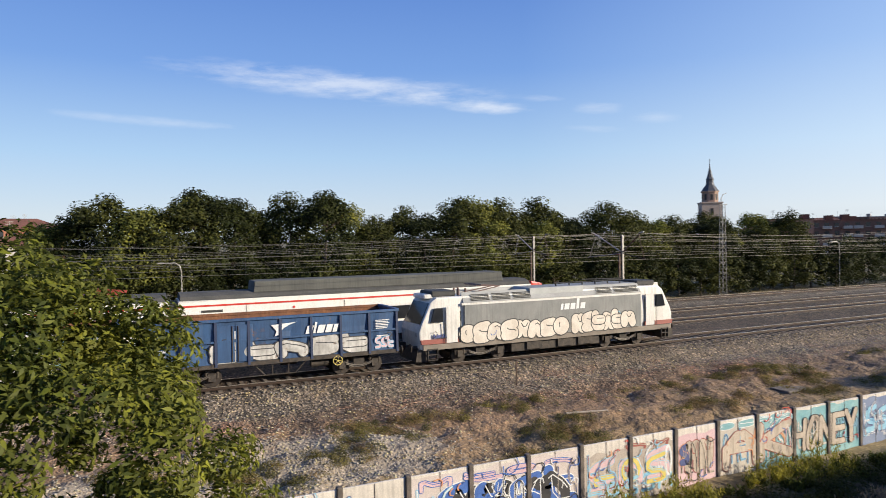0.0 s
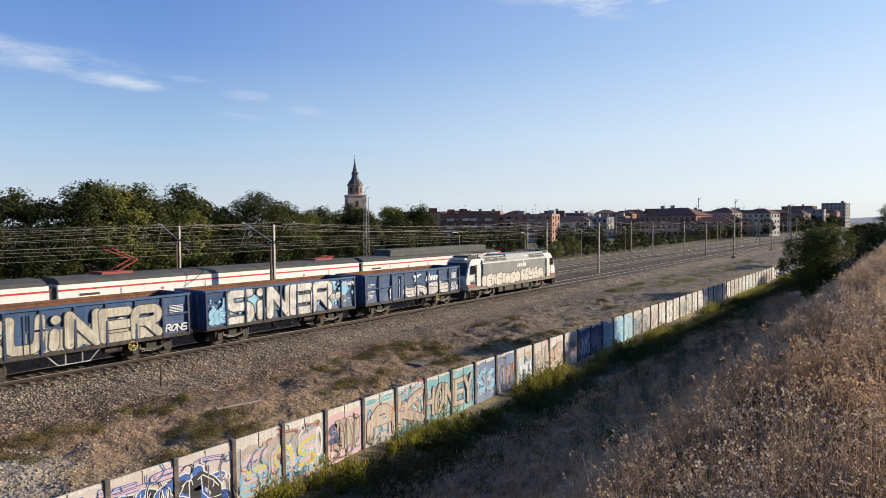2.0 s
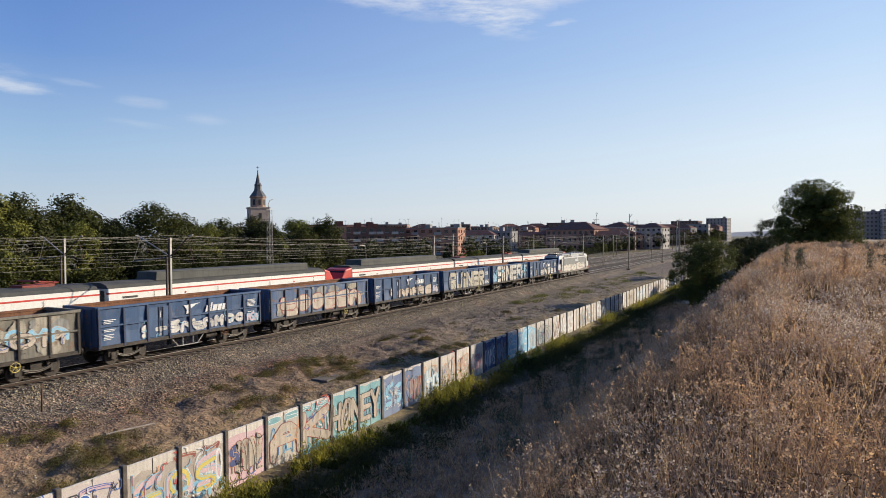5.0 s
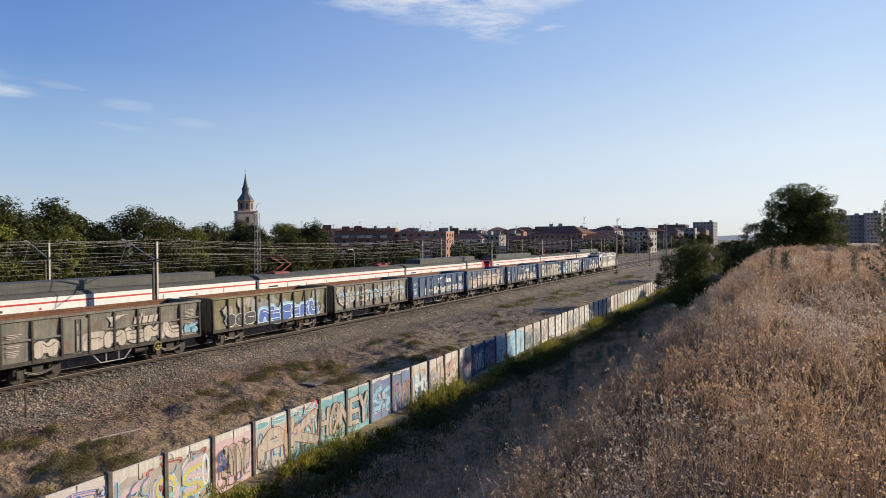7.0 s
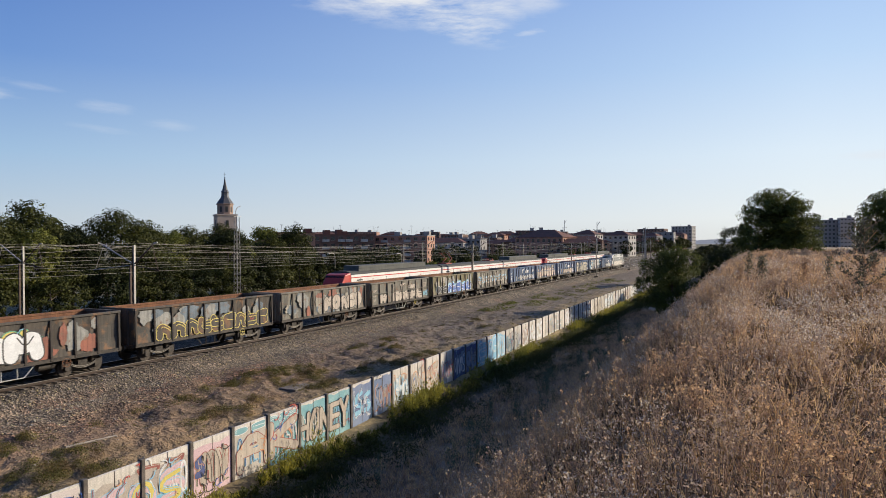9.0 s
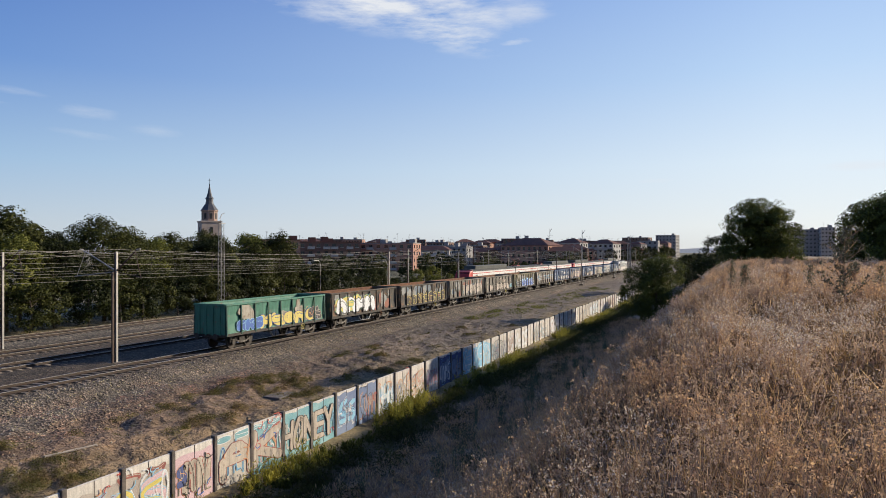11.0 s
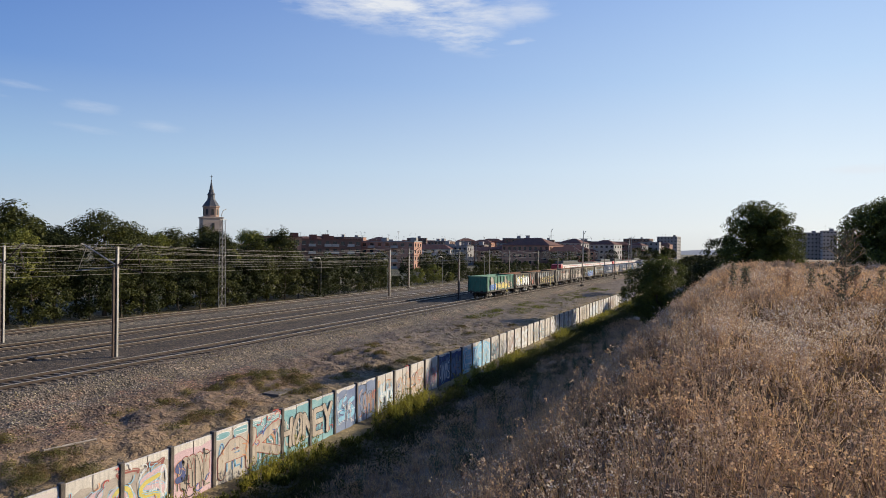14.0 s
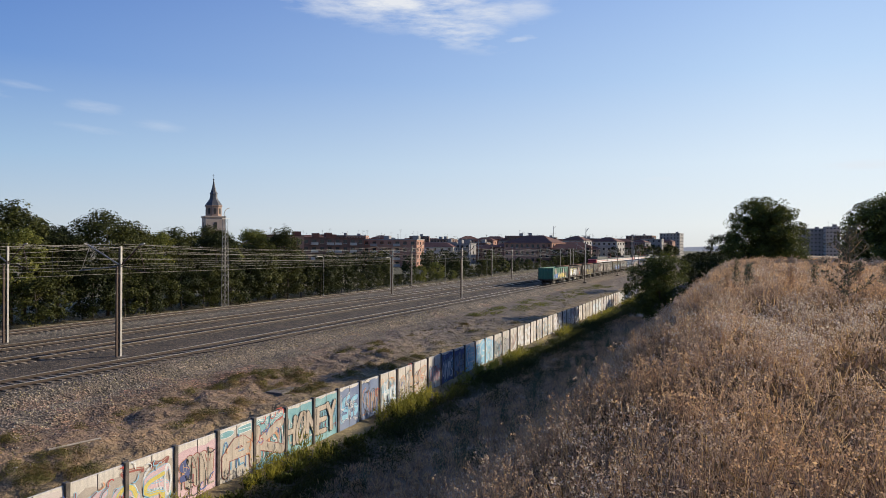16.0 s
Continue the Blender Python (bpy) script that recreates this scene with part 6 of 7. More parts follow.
def church_tower():
    a, r = radians(46.84), 300.0
    t = thing("church_tower", "pale stone church tower with a dark slate spire", "church tower", pose(r * math.sin(a), r * math.cos(a), -0.5, 0, 0, -46.84 + 12))
    bm = bmesh.new()
    box(bm, -4.0, 4.0, -4.0, 4.0, 0, 20.3)
    box(bm, -4.3, 4.3, -4.3, 4.3, 20.3, 20.9)
    part("base", bm, M_STONE, t)
    bm = bmesh.new()
    ring = lambda z, q: [bm.verts.new((q * math.cos(radians(45 * k + 22.5)), q * math.sin(radians(45 * k + 22.5)), z)) for k in range(8)]

    def loft(rs):
        rr = [ring(z, q) for z, q in rs]
        for u, v in zip(rr, rr[1:]):
            for k in range(8):
                bm.faces.new((u[k], u[(k + 1) % 8], v[(k + 1) % 8], v[k]))
        bm.faces.new(rr[0][::-1]), bm.faces.new(rr[-1])
    loft([(20.9, 3.3), (25.0, 3.3), (25.05, 3.65), (25.5, 3.65)])
    bel = part("belfry", bm, mat("belfry_brick", (0.36, 0.25, 0.20), (0.30, 0.21, 0.165), 0.5, 0.9), t)
    for k in range(8):
        bm = bmesh.new()
        box(bm, -0.5, 0.5, -0.08, 0.08, 21.8, 24.2)
        part("belfry_opening", bm, M_DARK, bel, at=Matrix.Rotation(radians(45 * k), 4, "Z") @ pose(0, -3.08, 0))
    bm = bmesh.new()
    loft([(25.5, 3.6), (26.6, 2.9), (28.2, 1.75), (29.2, 1.5), (30.4, 1.5), (30.45, 1.75), (31.4, 1.15), (34.0, 0.55), (36.6, 0.12)])
    sp = part("spire", bm, M_SLATE, t, "dark slate spire")
    bm = bmesh.new()
    rod(bm, (0, 0, 36.5), (0, 0, 39.0), 0.07, seg=6)
    rod(bm, (-0.6, 0, 38.2), (0.6, 0, 38.2), 0.06, seg=6)
    bmesh.ops.create_icosphere(bm, subdivisions=1, radius=0.3, matrix=Matrix.Translation((0, 0, 36.7)))
    part("cross", bm, M_DARK, sp)
    for s in range(4):
        bm = bmesh.new()
        box(bm, -0.6, 0.6, -0.1, 0.1, 15.5, 18.3)
        part("opening", bm, M_DARK, t, at=Matrix.Rotation(radians(90 * s), 4, "Z") @ pose(0, -3.98, 0))


church_tower()


def tower_crane(az, r, h, nm, label):
    a = radians(az)
    t = thing(nm, label, nm.replace("_", " "), pose(r * math.sin(a), r * math.cos(a), -0.5, 0, 0, -az))
    bm = bmesh.new()
    rod(bm, (0, 0, 0), (0, 0, h), 0.22, 0.14, 5)
    part("shaft", bm, M_MAST, t)
    bm = bmesh.new()
    rod(bm, (0, 0, h * 0.9), (1.2, 0, h), 0.14, 0.1, 5)
    rod(bm, (-1.8, 0, h * 0.8), (1.8, 0, h * 0.8), 0.08, seg=4)
    part("head", bm, M_MAST, t)


tower_crane(75.4, 420, 22, "chimney_mast", "thin pale mast rising above the town roofs")
tower_crane(88.0, 420, 17, "chimney_mast", "thin pale mast rising above the town roofs")
for az, r, h in ((78.1, 300, 17), (68.3, 300, 12), (69.0, 260, 11), (82.0, 330, 15)):
    tower_crane(az, r, h, "lattice_pole", "thin grey pole standing beside the railway")


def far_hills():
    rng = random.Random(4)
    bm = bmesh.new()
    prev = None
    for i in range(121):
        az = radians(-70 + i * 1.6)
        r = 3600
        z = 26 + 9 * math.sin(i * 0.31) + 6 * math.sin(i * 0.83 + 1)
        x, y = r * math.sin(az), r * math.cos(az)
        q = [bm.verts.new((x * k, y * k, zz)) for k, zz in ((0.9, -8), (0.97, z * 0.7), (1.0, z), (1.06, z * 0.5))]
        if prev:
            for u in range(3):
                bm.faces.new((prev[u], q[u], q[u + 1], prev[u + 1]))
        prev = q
    # distance haze is put into the hills' pale blue-grey colour
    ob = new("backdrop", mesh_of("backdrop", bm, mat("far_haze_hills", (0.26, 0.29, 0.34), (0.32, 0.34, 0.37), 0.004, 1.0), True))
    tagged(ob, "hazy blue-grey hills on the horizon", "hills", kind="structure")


far_hills()

# ---------------------------------------------------------------- low plants
STRAW = mat("dry_straw", (0.60, 0.42, 0.295), (0.46, 0.315, 0.215), 0.4, 0.8, translucent=0.4, island=0.4, fine=0)
STEM = mat("dry_stems", (0.52, 0.345, 0.24), (0.38, 0.25, 0.175), 0.5, 0.8, translucent=0.25, island=0.4, fine=0)
SEED = mat("seed_heads", (0.64, 0.48, 0.37), (0.53, 0.385, 0.29), 0.5, 0.9, translucent=0.4, island=0.2, fine=0)
PALE = mat("pale_seed_heads", (0.68, 0.57, 0.49), (0.59, 0.485, 0.405), 0.5, 0.9, translucent=0.4, island=0.2, fine=0)
GOLDEN = mat("golden_seed_heads", (0.72, 0.48, 0.30), (0.60, 0.385, 0.235), 0.5, 0.9, translucent=0.4, island=0.2, fine=0)


def zs_of(x, y):
    return np.array([ground_z(a, b) for a, b in zip(x, y)])


def dry_grass():
    """Dry weeds on the bank: bushy plants of thin branching stems that end in small fluffy seed heads, over a layer of straw blades."""
    rng = np.random.default_rng(11)
    V, F, I = [], [], []
    count = 0

    def add(quads, mi):
        nonlocal count
        k = len(quads)
        V.append(quads.reshape(-1, 3).astype(np.float32))
        F.append(np.arange(4 * k).reshape(k, 4) + count)
        I.append(np.full(k, mi) if np.isscalar(mi) else mi)
        count += 4 * k

    def ribbon(p, q, w0, w1, mi):
        a = rng.uniform(0, 6.283, len(p))
        sd = np.stack([np.cos(a), np.sin(a), 0 * a], 1)
        w0, w1 = np.broadcast_to(w0, len(p))[:, None], np.broadcast_to(w1, len(p))[:, None]
        add(np.stack([p - sd * w0, p + sd * w0, q + sd * w1, q - sd * w1], 1), mi)

    def scatter(bands):
        X, Y = [], []
        for r0, r1, dens in bands:
            n = int((r1 * r1 - r0 * r0) * radians(75) / 2 * dens)
            r = np.sqrt(rng.uniform(r0 * r0, r1 * r1, n))
            a = np.radians(rng.uniform(38, 113, n))
            X.append(r * np.sin(a))
            Y.append(r * np.cos(a))
        return np.concatenate(X), np.concatenate(Y)

    field = lambda x, y, k, o: np.array([noise.noise((a * k, b * k, o)) for a, b in zip(x, y)])
    # blades under the weeds
    x, y = scatter(((2.2, 6, 190), (6, 12, 130), (12, 22, 75), (22, 40, 36), (40, 75, 11)))
    r, a = np.sqrt(rng.uniform(0.3, 200, 9000)), rng.uniform(0, 6.283, 9000)      # thinner all round the standing place
    x, y = np.concatenate([x, r * np.sin(a)]), np.concatenate([y, r * np.cos(a)])
    k = (y < 15.0) & (y > -26)
    x, y = x[k], y[k]
    d = np.hypot(x, y)
    b = np.stack([x, y, zs_of(x, y) - 0.02], 1)
    h = rng.uniform(0.12, 0.42, len(x)) * np.clip(1.15 - y / 22.0, 0.5, 1)
    t = b + np.stack([rng.normal(size=len(x)) * 0.35 * h, rng.normal(size=len(x)) * 0.35 * h, h], 1)
    w = np.clip(0.0010 * d, 0.003, 0.022)
    ribbon(b, t, w, w * 0.3, 0)
    # the plants
    x, y = scatter(((2.6, 6, 17), (6, 12, 15), (12, 22, 11), (22, 40, 6.5), (40, 75, 3.4)))
    lump = field(x, y, 0.9, 9.0) + 0.7 * field(x, y, 0.35, 4.0)
    k = (y < 14.3) & (y > -26) & (rng.uniform(size=len(x)) < np.clip(0.62 + lump * 1.1, 0.12, 1) * np.clip((17.0 - y) / 8.0, 0.45, 1))
    x, y, lump = x[k], y[k], lump[k]
    d = np.hypot(x, y)
    tone = field(x, y, 0.24, 21.0) + 0.55 * field(x, y, 1.1, 2.0) + 0.14 * np.clip((d - 7.5) / 3.0, -1, 1) - 0.3 * np.clip((d - 15) / 9, 0, 1)
    kind = np.where(tone > 0.16, 2, np.where(tone < -0.12, 3, 1))
    size = rng.uniform(0.32, 0.62, len(x)) * (1 + 0.45 * lump) * np.clip(1.15 - np.maximum(y, 0) / 22.0, 0.6, 1.0) * np.clip(0.55 + d / 10, 0.6, 1.05)
    root = np.stack([x, y, zs_of(x, y) - 0.03], 1)
    stems = np.where(d < 9, 13, np.where(d < 16, 11, np.where(d < 30, 8, 6)))
    for s in range(13):
        L = stems > s
        m = int(L.sum())
        a, out = rng.uniform(0, 6.283, m), rng.uniform(0.05, 0.62, m)
        hh = size[L] * rng.uniform(0.65, 1.08, m)
        way = np.stack([np.cos(a) * out, np.sin(a) * out, np.sqrt(1 - 0.6 * out * out)], 1)
        r0 = root[L]
        mid = r0 + way * (hh * 0.5)[:, None] * (0.8, 0.8, 1.0)
        tip = r0 + way * hh[:, None] + rng.normal(size=(m, 3)) * 0.02
        w = np.clip(0.00055 * d[L], 0.0018, 0.013)
        ribbon(r0, mid, w, w * 0.85, 4)
        ribbon(mid, tip, w * 0.85, w * 0.5, 4)
        for e in range(3):
            u = rng.uniform(0.25, 0.95, m)[:, None] if e else np.ones((m, 1))
            p = mid + (tip - mid) * u
            q = p + (rng.normal(size=(m, 3)) * (0.05, 0.05, 0.03) + (0, 0, 0.045)) * (1.0 if e else 0.4)
            if e:
                ribbon(p, q, w * 0.5, w * 0.35, 4)
            fluff = np.clip(0.0055 + 0.00075 * d[L], 0.008, 0.042) * rng.uniform(0.6, 1.35, m)
            bits = 5 if e == 0 else 4
            for _ in range(bits):
                near = d[L] < (60 if _ < 2 else 24 if _ < 3 else 14)
                c = (q + rng.normal(size=(m, 3)) * (fluff * 1.1)[:, None])[near]
                g1 = rng.normal(size=c.shape)
                g1 /= np.linalg.norm(g1, axis=1)[:, None]
                g2 = np.cross(g1, rng.normal(size=c.shape))
                g2 /= np.linalg.norm(g2, axis=1)[:, None] + 1e-9
                sz = (fluff[near] * rng.uniform(0.6, 1.15, len(c)))[:, None]
                add(np.stack([c - g1 * sz, c + g2 * sz * 0.7, c + g1 * sz, c - g2 * sz * 0.7], 1), kind[L][near])
    ob = new("dry_grass", quads_mesh("dry_grass", np.concatenate(V), np.concatenate(F), [STRAW, SEED, PALE, GOLDEN, STEM], np.concatenate(I)))
    tagged(ob, "dry golden-brown weeds with fluffy seed heads covering the bank", "dry grass", kind="stuff")


dry_grass()


def straw_litter():
    """Matted fallen straw that hides the soil between the weeds."""
    rng = np.random.default_rng(77)
    r = np.sqrt(rng.uniform(1.5 ** 2, 26.0 ** 2, 60000) * rng.uniform(0.15, 1, 60000)) + 1.2
    a = np.radians(rng.uniform(38, 113, len(r)))
    x, y = r * np.sin(a), r * np.cos(a)
    k = (y < 7) & (y > -20)
    x, y, r = x[k], y[k], r[k]
    c = np.stack([x, y, zs_of(x, y) + rng.uniform(0.0, 0.22, len(x))], 1)
    nn = rng.normal(size=c.shape) + (0, 0, 0.8)
    nn /= np.linalg.norm(nn, axis=1)[:, None]
    v, f = leaf_quads(c, nn, 0.12 + 0.012 * r, rng, 0.09)
    ob = new("straw_litter", quads_mesh("straw_litter", v, f, mat("fallen_straw", (0.27, 0.18, 0.11), (0.18, 0.12, 0.075), 0.5, 0.85, translucent=0.2, island=0.45, fine=0)))
    tagged(ob, "matted brown fallen straw under the weeds", "straw", kind="stuff")


straw_litter()


def tufts(name, label, category, leaf, spots, size, per, seed, spread=0.5, up=0.6, aspect=0.22):
    """Low leafy tufts at spots (x, y, height, radius), joined as one growth."""
    rng = np.random.default_rng(seed)
    C, N, S = [], [], []
    for x, y, h, r in spots:
        k = int(per * max(0.4, r * h * 2.2))
        a, q = rng.uniform(0, 6.283, k), np.sqrt(rng.uniform(0, 1, k))
        z = rng.uniform(0, 1, k) * h * (1.05 - 0.6 * q)
        C.append(np.stack([x + np.cos(a) * q * r, y + np.sin(a) * q * r, ground_z(x, y) - 0.05 + z], 1))
        nn = np.stack([np.cos(a), np.sin(a), 0 * a + up], 1) + rng.normal(size=(k, 3)) * spread
        N.append(nn / np.linalg.norm(nn, axis=1)[:, None])
    v, f = leaf_quads(np.concatenate(C), np.concatenate(N), size, rng, aspect)
    ob = new(name, quads_mesh(name, v, f, leaf))
    tagged(ob, label, category, kind="stuff")


def spikes(name, label, category, leaf, spots, seed, size=0.13, stems=9, leaves=22, aspect=0.2):
    """Upright feathery weeds at spots (x, y, height, radius): stems that spread from the root, set with narrow leaves."""
    rng = np.random.default_rng(seed)
    C, N, T = [], [], []
    for x, y, h, r in spots:
        z = ground_z(x, y) - 0.05
        for _ in range(stems):
            a, o, hh = rng.uniform(0, 6.283), rng.uniform(0, r), h * rng.uniform(0.55, 1.05)
            u = np.sort(rng.uniform(0.08, 1.0, leaves))
            c = np.stack([x + math.cos(a) * o * (0.45 + 0.55 * u), y + math.sin(a) * o * (0.45 + 0.55 * u), z + hh * u], 1)
            C.append(c + rng.normal(size=c.shape) * (0.05, 0.05, 0.02))
            q = rng.uniform(0, 6.283, leaves)
            N.append(np.stack([np.cos(q), np.sin(q), 0.25 + 0 * q], 1))
    C, N = np.concatenate(C), np.concatenate(N)
    N /= np.linalg.norm(N, axis=1)[:, None]
    n = len(C)
    up = rng.normal(size=(n, 3)) * 0.45 + (0, 0, 1)
    up -= N * (up * N).sum(1)[:, None]
    up /= np.linalg.norm(up, axis=1)[:, None]
    b = np.cross(N, up)
    s = (size * rng.uniform(0.6, 1.4, n))[:, None]
    v = np.stack([C - up * s * 0.4, C + b * s * aspect * 0.5, C + up * s * 0.6, C - b * s * aspect * 0.5], 1).reshape(-1, 3)
    ob = new(name, quads_mesh(name, v, np.arange(4 * n).reshape(n, 4), leaf))
    tagged(ob, label, category, kind="stuff")


def low_plants():
    rng = random.Random(29)
    # bright weeds along the foot of the wall, on the bank's side
    sp, lo, dk = [], [], []
    x = 14.0
    while x < 190:
        d = noise.noise((x * 0.16, 4.0, 0)) + 0.4 * noise.noise((x * 0.6, 9.0, 0))
        far = 1 + max(0.0, x - 40) / 60
        for q in range(3):
            if d > -0.02 + 0.16 * q:
                sp.append((x + rng.uniform(-0.4, 0.4), 17.75 - rng.uniform(0, 0.55) * (q + 1), rng.uniform(0.45, 1.2) * (1 + 0.8 * max(0, d)), rng.uniform(0.3, 0.5) * far))
        if rng.random() < 0.8:
            lo.append((x + rng.uniform(-0.5, 0.5), 17.6 - rng.uniform(0, 1.2), rng.uniform(0.25, 0.6), rng.uniform(0.3, 0.6)))
        x += rng.uniform(0.22, 0.5) * far
    weed = mat("leaf_weed", (0.38, 0.34, 0.068), (0.19, 0.19, 0.042), 0.6, 0.6, translucent=0.35, island=0.4, fine=0)
    spikes("weeds", "tall yellow-green weeds along the foot of the wall", "weeds", weed, sp, 3, 0.15, 10, 20)
    spikes("low_weeds", "low green weeds along the foot of the wall", "weeds", LEAF["bank"], lo, 33, 0.15, 10, 20, 0.3)
    for q in range(620):
        x, y = rng.uniform(8, 130), 16.9 - abs(rng.gauss(0, 1.7))
        dk.append((x, y, rng.uniform(0.4, 1.05), rng.uniform(0.5, 1.1)))
    tufts("undergrowth", "dark green undergrowth in the ditch below the bank", "undergrowth", LEAF["mid"], dk, 0.15, 170, 4)
    dd = [(rng.uniform(4, 95), rng.uniform(6.0, 15.2), rng.uniform(0.2, 0.5), rng.uniform(0.35, 0.9)) for _ in range(2300)]
    spikes("ditch_grass", "dull brown dry grass in the shaded ditch", "dry grass", mat("ditch_straw", (0.60, 0.42, 0.31), (0.47, 0.325, 0.235), 0.6, 0.8, translucent=0.3, island=0.4, fine=0), dd, 14, 0.2, 9, 6, 0.16)
    gr = []
    for _ in range(46):
        x, y = rng.uniform(20, 75), rng.uniform(8.5, 13.5)
        gr.append((x, y, rng.uniform(0.8, 1.7), rng.uniform(0.35, 0.7)))
    spikes("grey_weeds", "tall grey-green weeds on the lower bank", "weeds", LEAF["silver"], gr, 5, 0.10, 10, 34, 0.3)
    # scrub on the dirt between wall and ballast: domed clumps with gaps
    a, b, c = [], [], []
    for _ in range(2600):
        x, y = rng.uniform(-8, 90), rng.uniform(21.6, 28.6)
        d = noise.noise((x * 0.16, y * 0.3, 2.0)) + 0.6 * noise.noise((x * 0.7, y * 0.7, 5.0))
        if d < 0.2 + max(0, x - 38) * 0.012:
            continue
        k = rng.random()
        (a if k < 0.5 else b if k < 0.8 else c).append((x, y, rng.uniform(0.18, 0.5), rng.uniform(0.25, 0.62)))
    olive = mat("scrub_olive", (0.22, 0.185, 0.065), (0.125, 0.108, 0.042), 0.6, 0.7, translucent=0.2, island=0.45, fine=0)
    tufts("scrub", "low olive-green scrub on the dirt", "scrub", olive, a, 0.075, 900, 6)
    tufts("dry_scrub", "low dry brown scrub on the dirt", "scrub", mat("scrub_brown", (0.27, 0.185, 0.095), (0.16, 0.11, 0.06), 0.6, 0.8, translucent=0.2, island=0.4, fine=0), b, 0.075, 800, 7)
    tufts("dark_scrub", "low dark green scrub on the dirt", "scrub", mat("scrub_dark", (0.14, 0.13, 0.045), (0.085, 0.08, 0.03), 0.6, 0.7, translucent=0.2, island=0.45, fine=0), c, 0.075, 900, 17)
    lw = []
    for _ in range(3000):
        x, y = rng.uniform(-8, 130), rng.uniform(19.0, 28.5)
        if y > 21.5 and rng.random() < 0.55:
            continue
        lw.append((x, y, rng.uniform(0.05, 0.15), rng.uniform(0.12, 0.4)))
    tufts("short_grass", "short dry grass on the verge", "grass", mat("verge_grass", (0.25, 0.205, 0.095), (0.18, 0.155, 0.065), 0.6, 0.8, translucent=0.2, island=0.4, fine=0), lw, 0.10, 80, 8, 0.8, 0.2)
    lw = [(rng.uniform(70, 150), rng.uniform(25.0, 29.5), rng.uniform(0.3, 0.6), rng.uniform(0.5, 1.4)) for _ in range(50)]
    tufts("yellow_scrub", "yellow-green low scrub beside the ballast", "scrub", LEAF["gold"], lw, 0.16, 240, 9)
    # stones, joined
    rp = np.random.default_rng(6)
    n = 4500
    x, y = 4.0 + rp.normal(size=n) * 4.0, 25.0 + rp.normal(size=n) * 1.6
    s = rp.uniform(0.03, 0.09, n)
    o = np.array([(1, 0, 0), (-1, 0, 0), (0, 1, 0), (0, -1, 0), (0, 0, 0.7), (0, 0, -0.7)], float)
    V = np.stack([x, y, zs_of(x, y)], 1)[:, None, :] + o[None] * s[:, None, None] * rp.uniform(0.6, 1.3, (n, 6, 1))
    t = np.array([(0, 2, 4), (2, 1, 4), (1, 3, 4), (3, 0, 4), (2, 0, 5), (1, 2, 5), (3, 1, 5), (0, 3, 5)])
    F = (t[None] + np.arange(n)[:, None, None] * 6).reshape(-1, 3)
    ob = new("crushed_stone", quads_mesh("crushed_stone", V.reshape(-1, 3), F, mat("pale_stone", (0.38, 0.335, 0.285), (0.28, 0.24, 0.20), 0.4, 0.9, island=0.4, fine=0)))
    tagged(ob, "spill of pale grey crushed stone on the dirt", "gravel", kind="stuff")
    rs = np.random.default_rng(5)
    n = 11000
    x = rs.uniform(-10, 75, n)
    y = 33.2 - np.abs(rs.normal(size=n)) * 2.2
    y = np.where(rs.uniform(size=n) < 0.12, rs.uniform(20, 31, n), y)
    z = zs_of(x, y)
    s = rs.uniform(0.025, 0.085, n)
    o = np.array([(1, 0, 0), (-1, 0, 0), (0, 1, 0), (0, -1, 0), (0, 0, 0.7), (0, 0, -0.7)], float)
    V = np.stack([x, y, z], 1)[:, None, :] + o[None] * s[:, None, None] * rs.uniform(0.6, 1.3, (n, 6, 1))
    t = np.array([(0, 2, 4), (2, 1, 4), (1, 3, 4), (3, 0, 4), (2, 0, 5), (1, 2, 5), (3, 1, 5), (0, 3, 5)])
    F = (t[None] + np.arange(n)[:, None, None] * 6).reshape(-1, 3)
    ob = new("gravel", quads_mesh("gravel", V.reshape(-1, 3), F, mat("gravel_stone", (0.36, 0.32, 0.28), (0.26, 0.2, 0.16), 0.4, 0.9, island=0.5, fine=0)))
    tagged(ob, "loose grey and brown ballast stones", "gravel", kind="stuff")


low_plants()


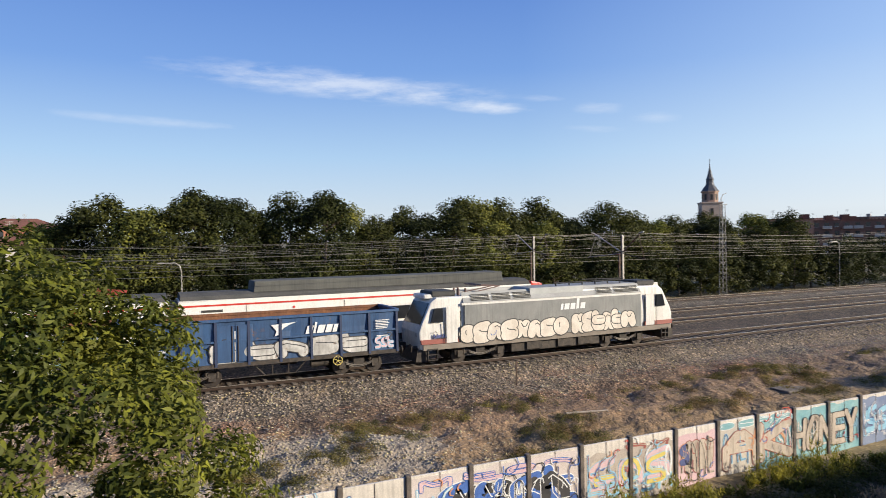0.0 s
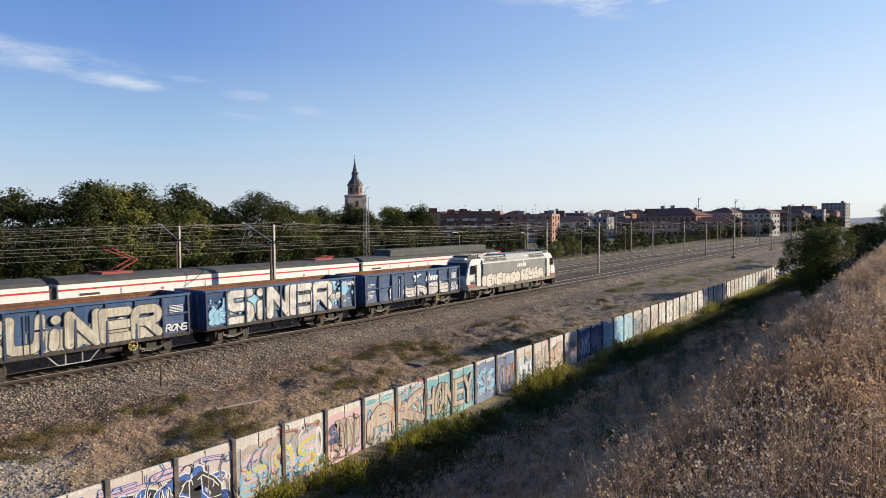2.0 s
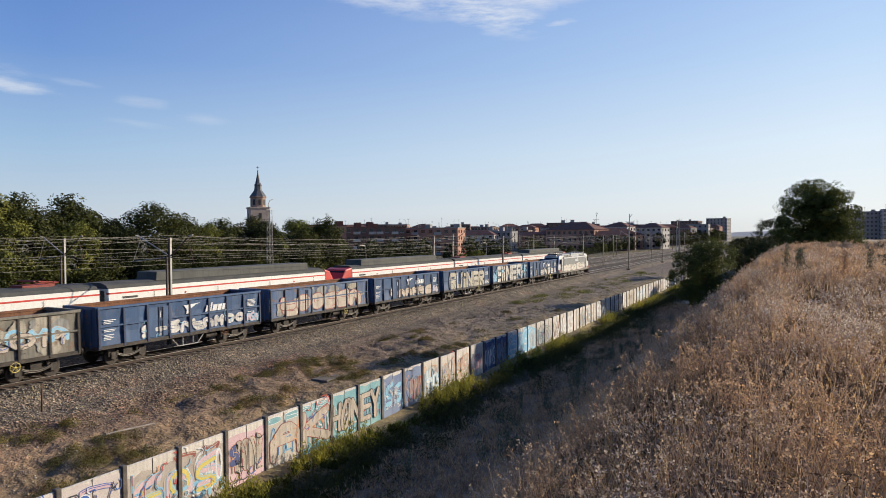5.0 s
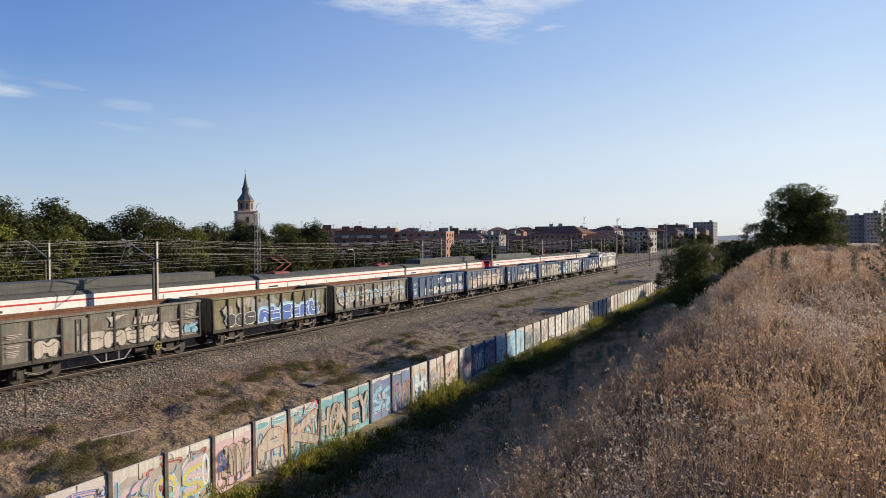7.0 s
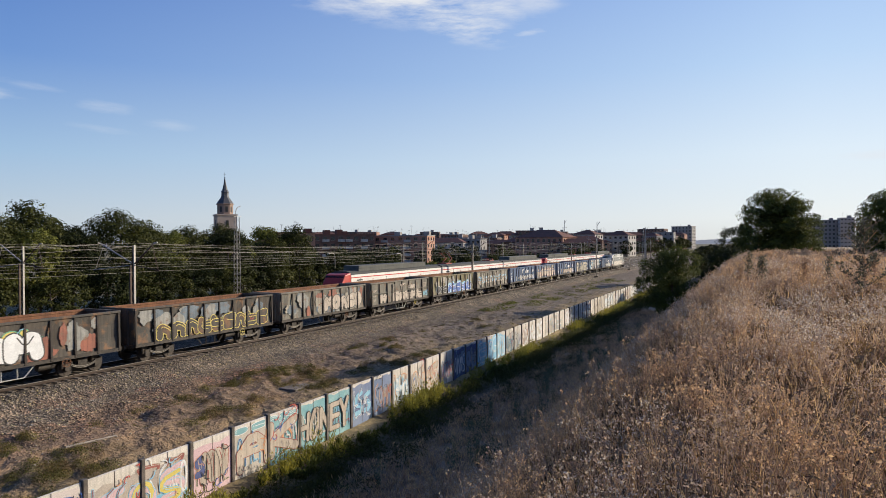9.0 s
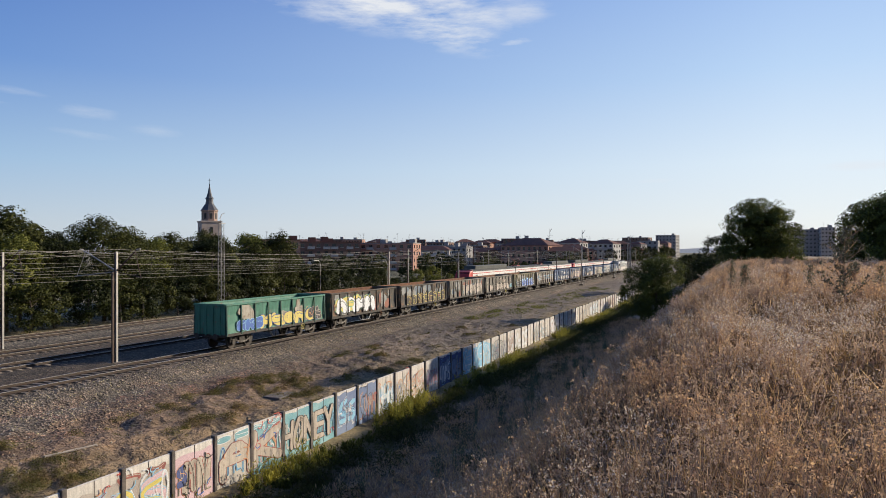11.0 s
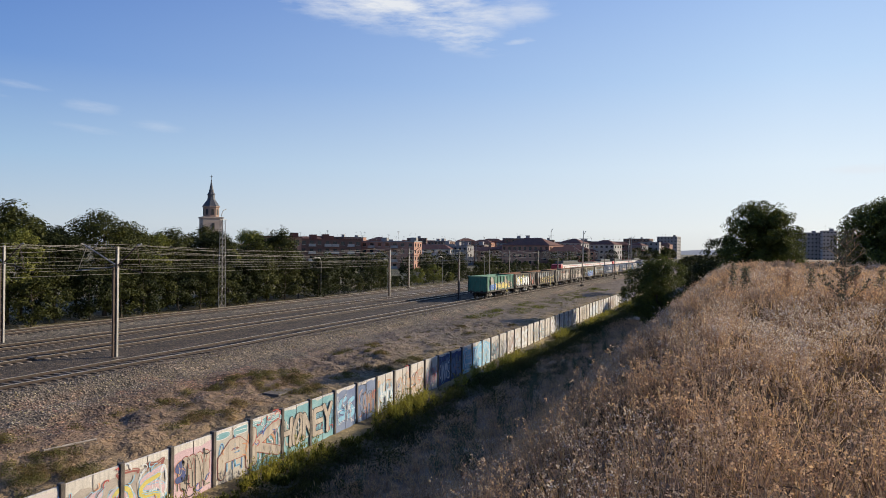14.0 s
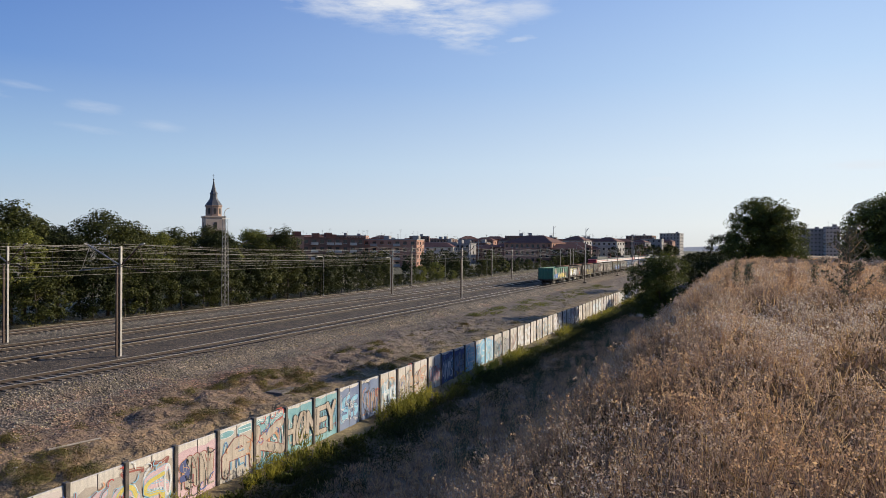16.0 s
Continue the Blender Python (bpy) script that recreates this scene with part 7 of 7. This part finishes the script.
def thistle(x, y, h, seed, leaf):
    t = thing("thistle", "tall dry branching thistle standing in the grass", "plant", pose(x, y, ground_z(x, y)), "thistles")
    rng = random.Random(seed)
    bm = bmesh.new()
    tips = []
    rod(bm, (0, 0, -0.1), (0, 0, h), 0.018, 0.008, 6)
    for k in range(16):
        z = h * (0.12 + 0.05 * k)
        a = k * 2.4
        L = (0.34 if h > 1.5 else 0.16) * h * (1.1 - z / h * 0.75)
        q = (math.cos(a) * L, math.sin(a) * L, z + L * 0.8)
        rod(bm, (0, 0, z), q, 0.009, 0.004, 5)
        tips.append(q)
        for s in (0.4, 0.7):
            p = (q[0] * s, q[1] * s, z + (q[2] - z) * s)
            e = (p[0] + rng.uniform(-0.12, 0.12), p[1] + rng.uniform(-0.12, 0.12), p[2] + 0.14)
            rod(bm, p, e, 0.006, 0.004, 4)
            tips.append(e)
    part("stem", bm, STRAW, t)
    g = np.random.default_rng(seed)
    T = np.array(tips + [(0, 0, h)])
    k = 14 if h > 1.5 else 5
    C = np.repeat(T, k, 0) + g.normal(size=(len(T) * k, 3)) * 0.025
    m = 70 if h > 1.5 else 20
    st = np.stack([np.zeros(m), np.zeros(m), g.uniform(0.05, h, m)], 1) + g.normal(size=(m, 3)) * (0.05, 0.05, 0)
    reach = np.hypot(T[:, 0], T[:, 1])[:, None] * (0, 0, 0.8)
    br = np.concatenate([T * (u, u, 1) - reach * (1 - u) for u in (0.2, 0.35, 0.5, 0.65, 0.8)])
    k = 5 if h > 1.5 else 1
    br = np.repeat(br, k, 0) + g.normal(size=(len(br) * k, 3)) * 0.03
    C = np.concatenate([C, st, br])
    N = g.normal(size=C.shape)
    N /= np.linalg.norm(N, axis=1)[:, None]
    v, f = leaf_quads(C, N, 0.05 + 0.015 * h, g, 0.26)
    ob = new("leaves", quads_mesh("leaves", v, f, leaf))
    ob.parent = t


thistle(16.8, -2.2, 1.95, 1, mat("leaf_thistle", (0.16, 0.15, 0.11), (0.11, 0.105, 0.078), 0.6, 0.6, translucent=0.15, island=0.35, fine=0))
for i, (x, y, h) in enumerate(((19, -1.2, 1.0), (22, -2.0, 1.0), (26, -0.3, 0.9), (24, -3.4, 0.9), (22, -0.3, 1.0), (24, 0.1, 1.1), (20, 0.3, 0.9), (23, -3.9, 0.9))):
    thistle(x, y, h, 20 + i, LEAF["silver"] if i % 3 else STEM)

# small things on the dirt
def small_things():
    s = thing("concrete_slab", "flat grey concrete slab lying on the dirt", "slab", pose(32.4, 24.9, ground_z(32.4, 24.9) - 0.02, 2, 3, 8))
    bm = bmesh.new()
    box(bm, -1.1, 1.1, -0.55, 0.55, -0.12, 0.12)
    bevelled(bm, 0.03)
    part("slab", bm, M_SLEEPER, s)
    s = thing("broken_pole", "pale broken pole lying on the dirt", "pole", pose(19.2, 25.5, ground_z(19.2, 25.5) + 0.07, 0, 2, -8))
    bm = bmesh.new()
    rod(bm, (-1.1, 0, -0.02), (1.1, 0, 0.0), 0.05, 0.042, 8)
    part("pole", bm, mat("weathered_pole", (0.38, 0.33, 0.28), (0.30, 0.25, 0.21), 3, 0.9), s)
    s = thing("marker_post", "thin dark steel marker post beside the track", "post", pose(18.6, 30.9, ground_z(18.6, 30.9)))
    bm = bmesh.new()
    box(bm, -0.035, 0.035, -0.035, 0.035, -0.1, 1.35)
    bevelled(bm, 0.008)
    part("post", bm, M_POLE_DARK, s)
    bm = bmesh.new()
    box(bm, -0.06, 0.06, -0.05, -0.036, 1.1, 1.3)
    part("plate", bm, M_POLE_DARK, s)


small_things()


motions()
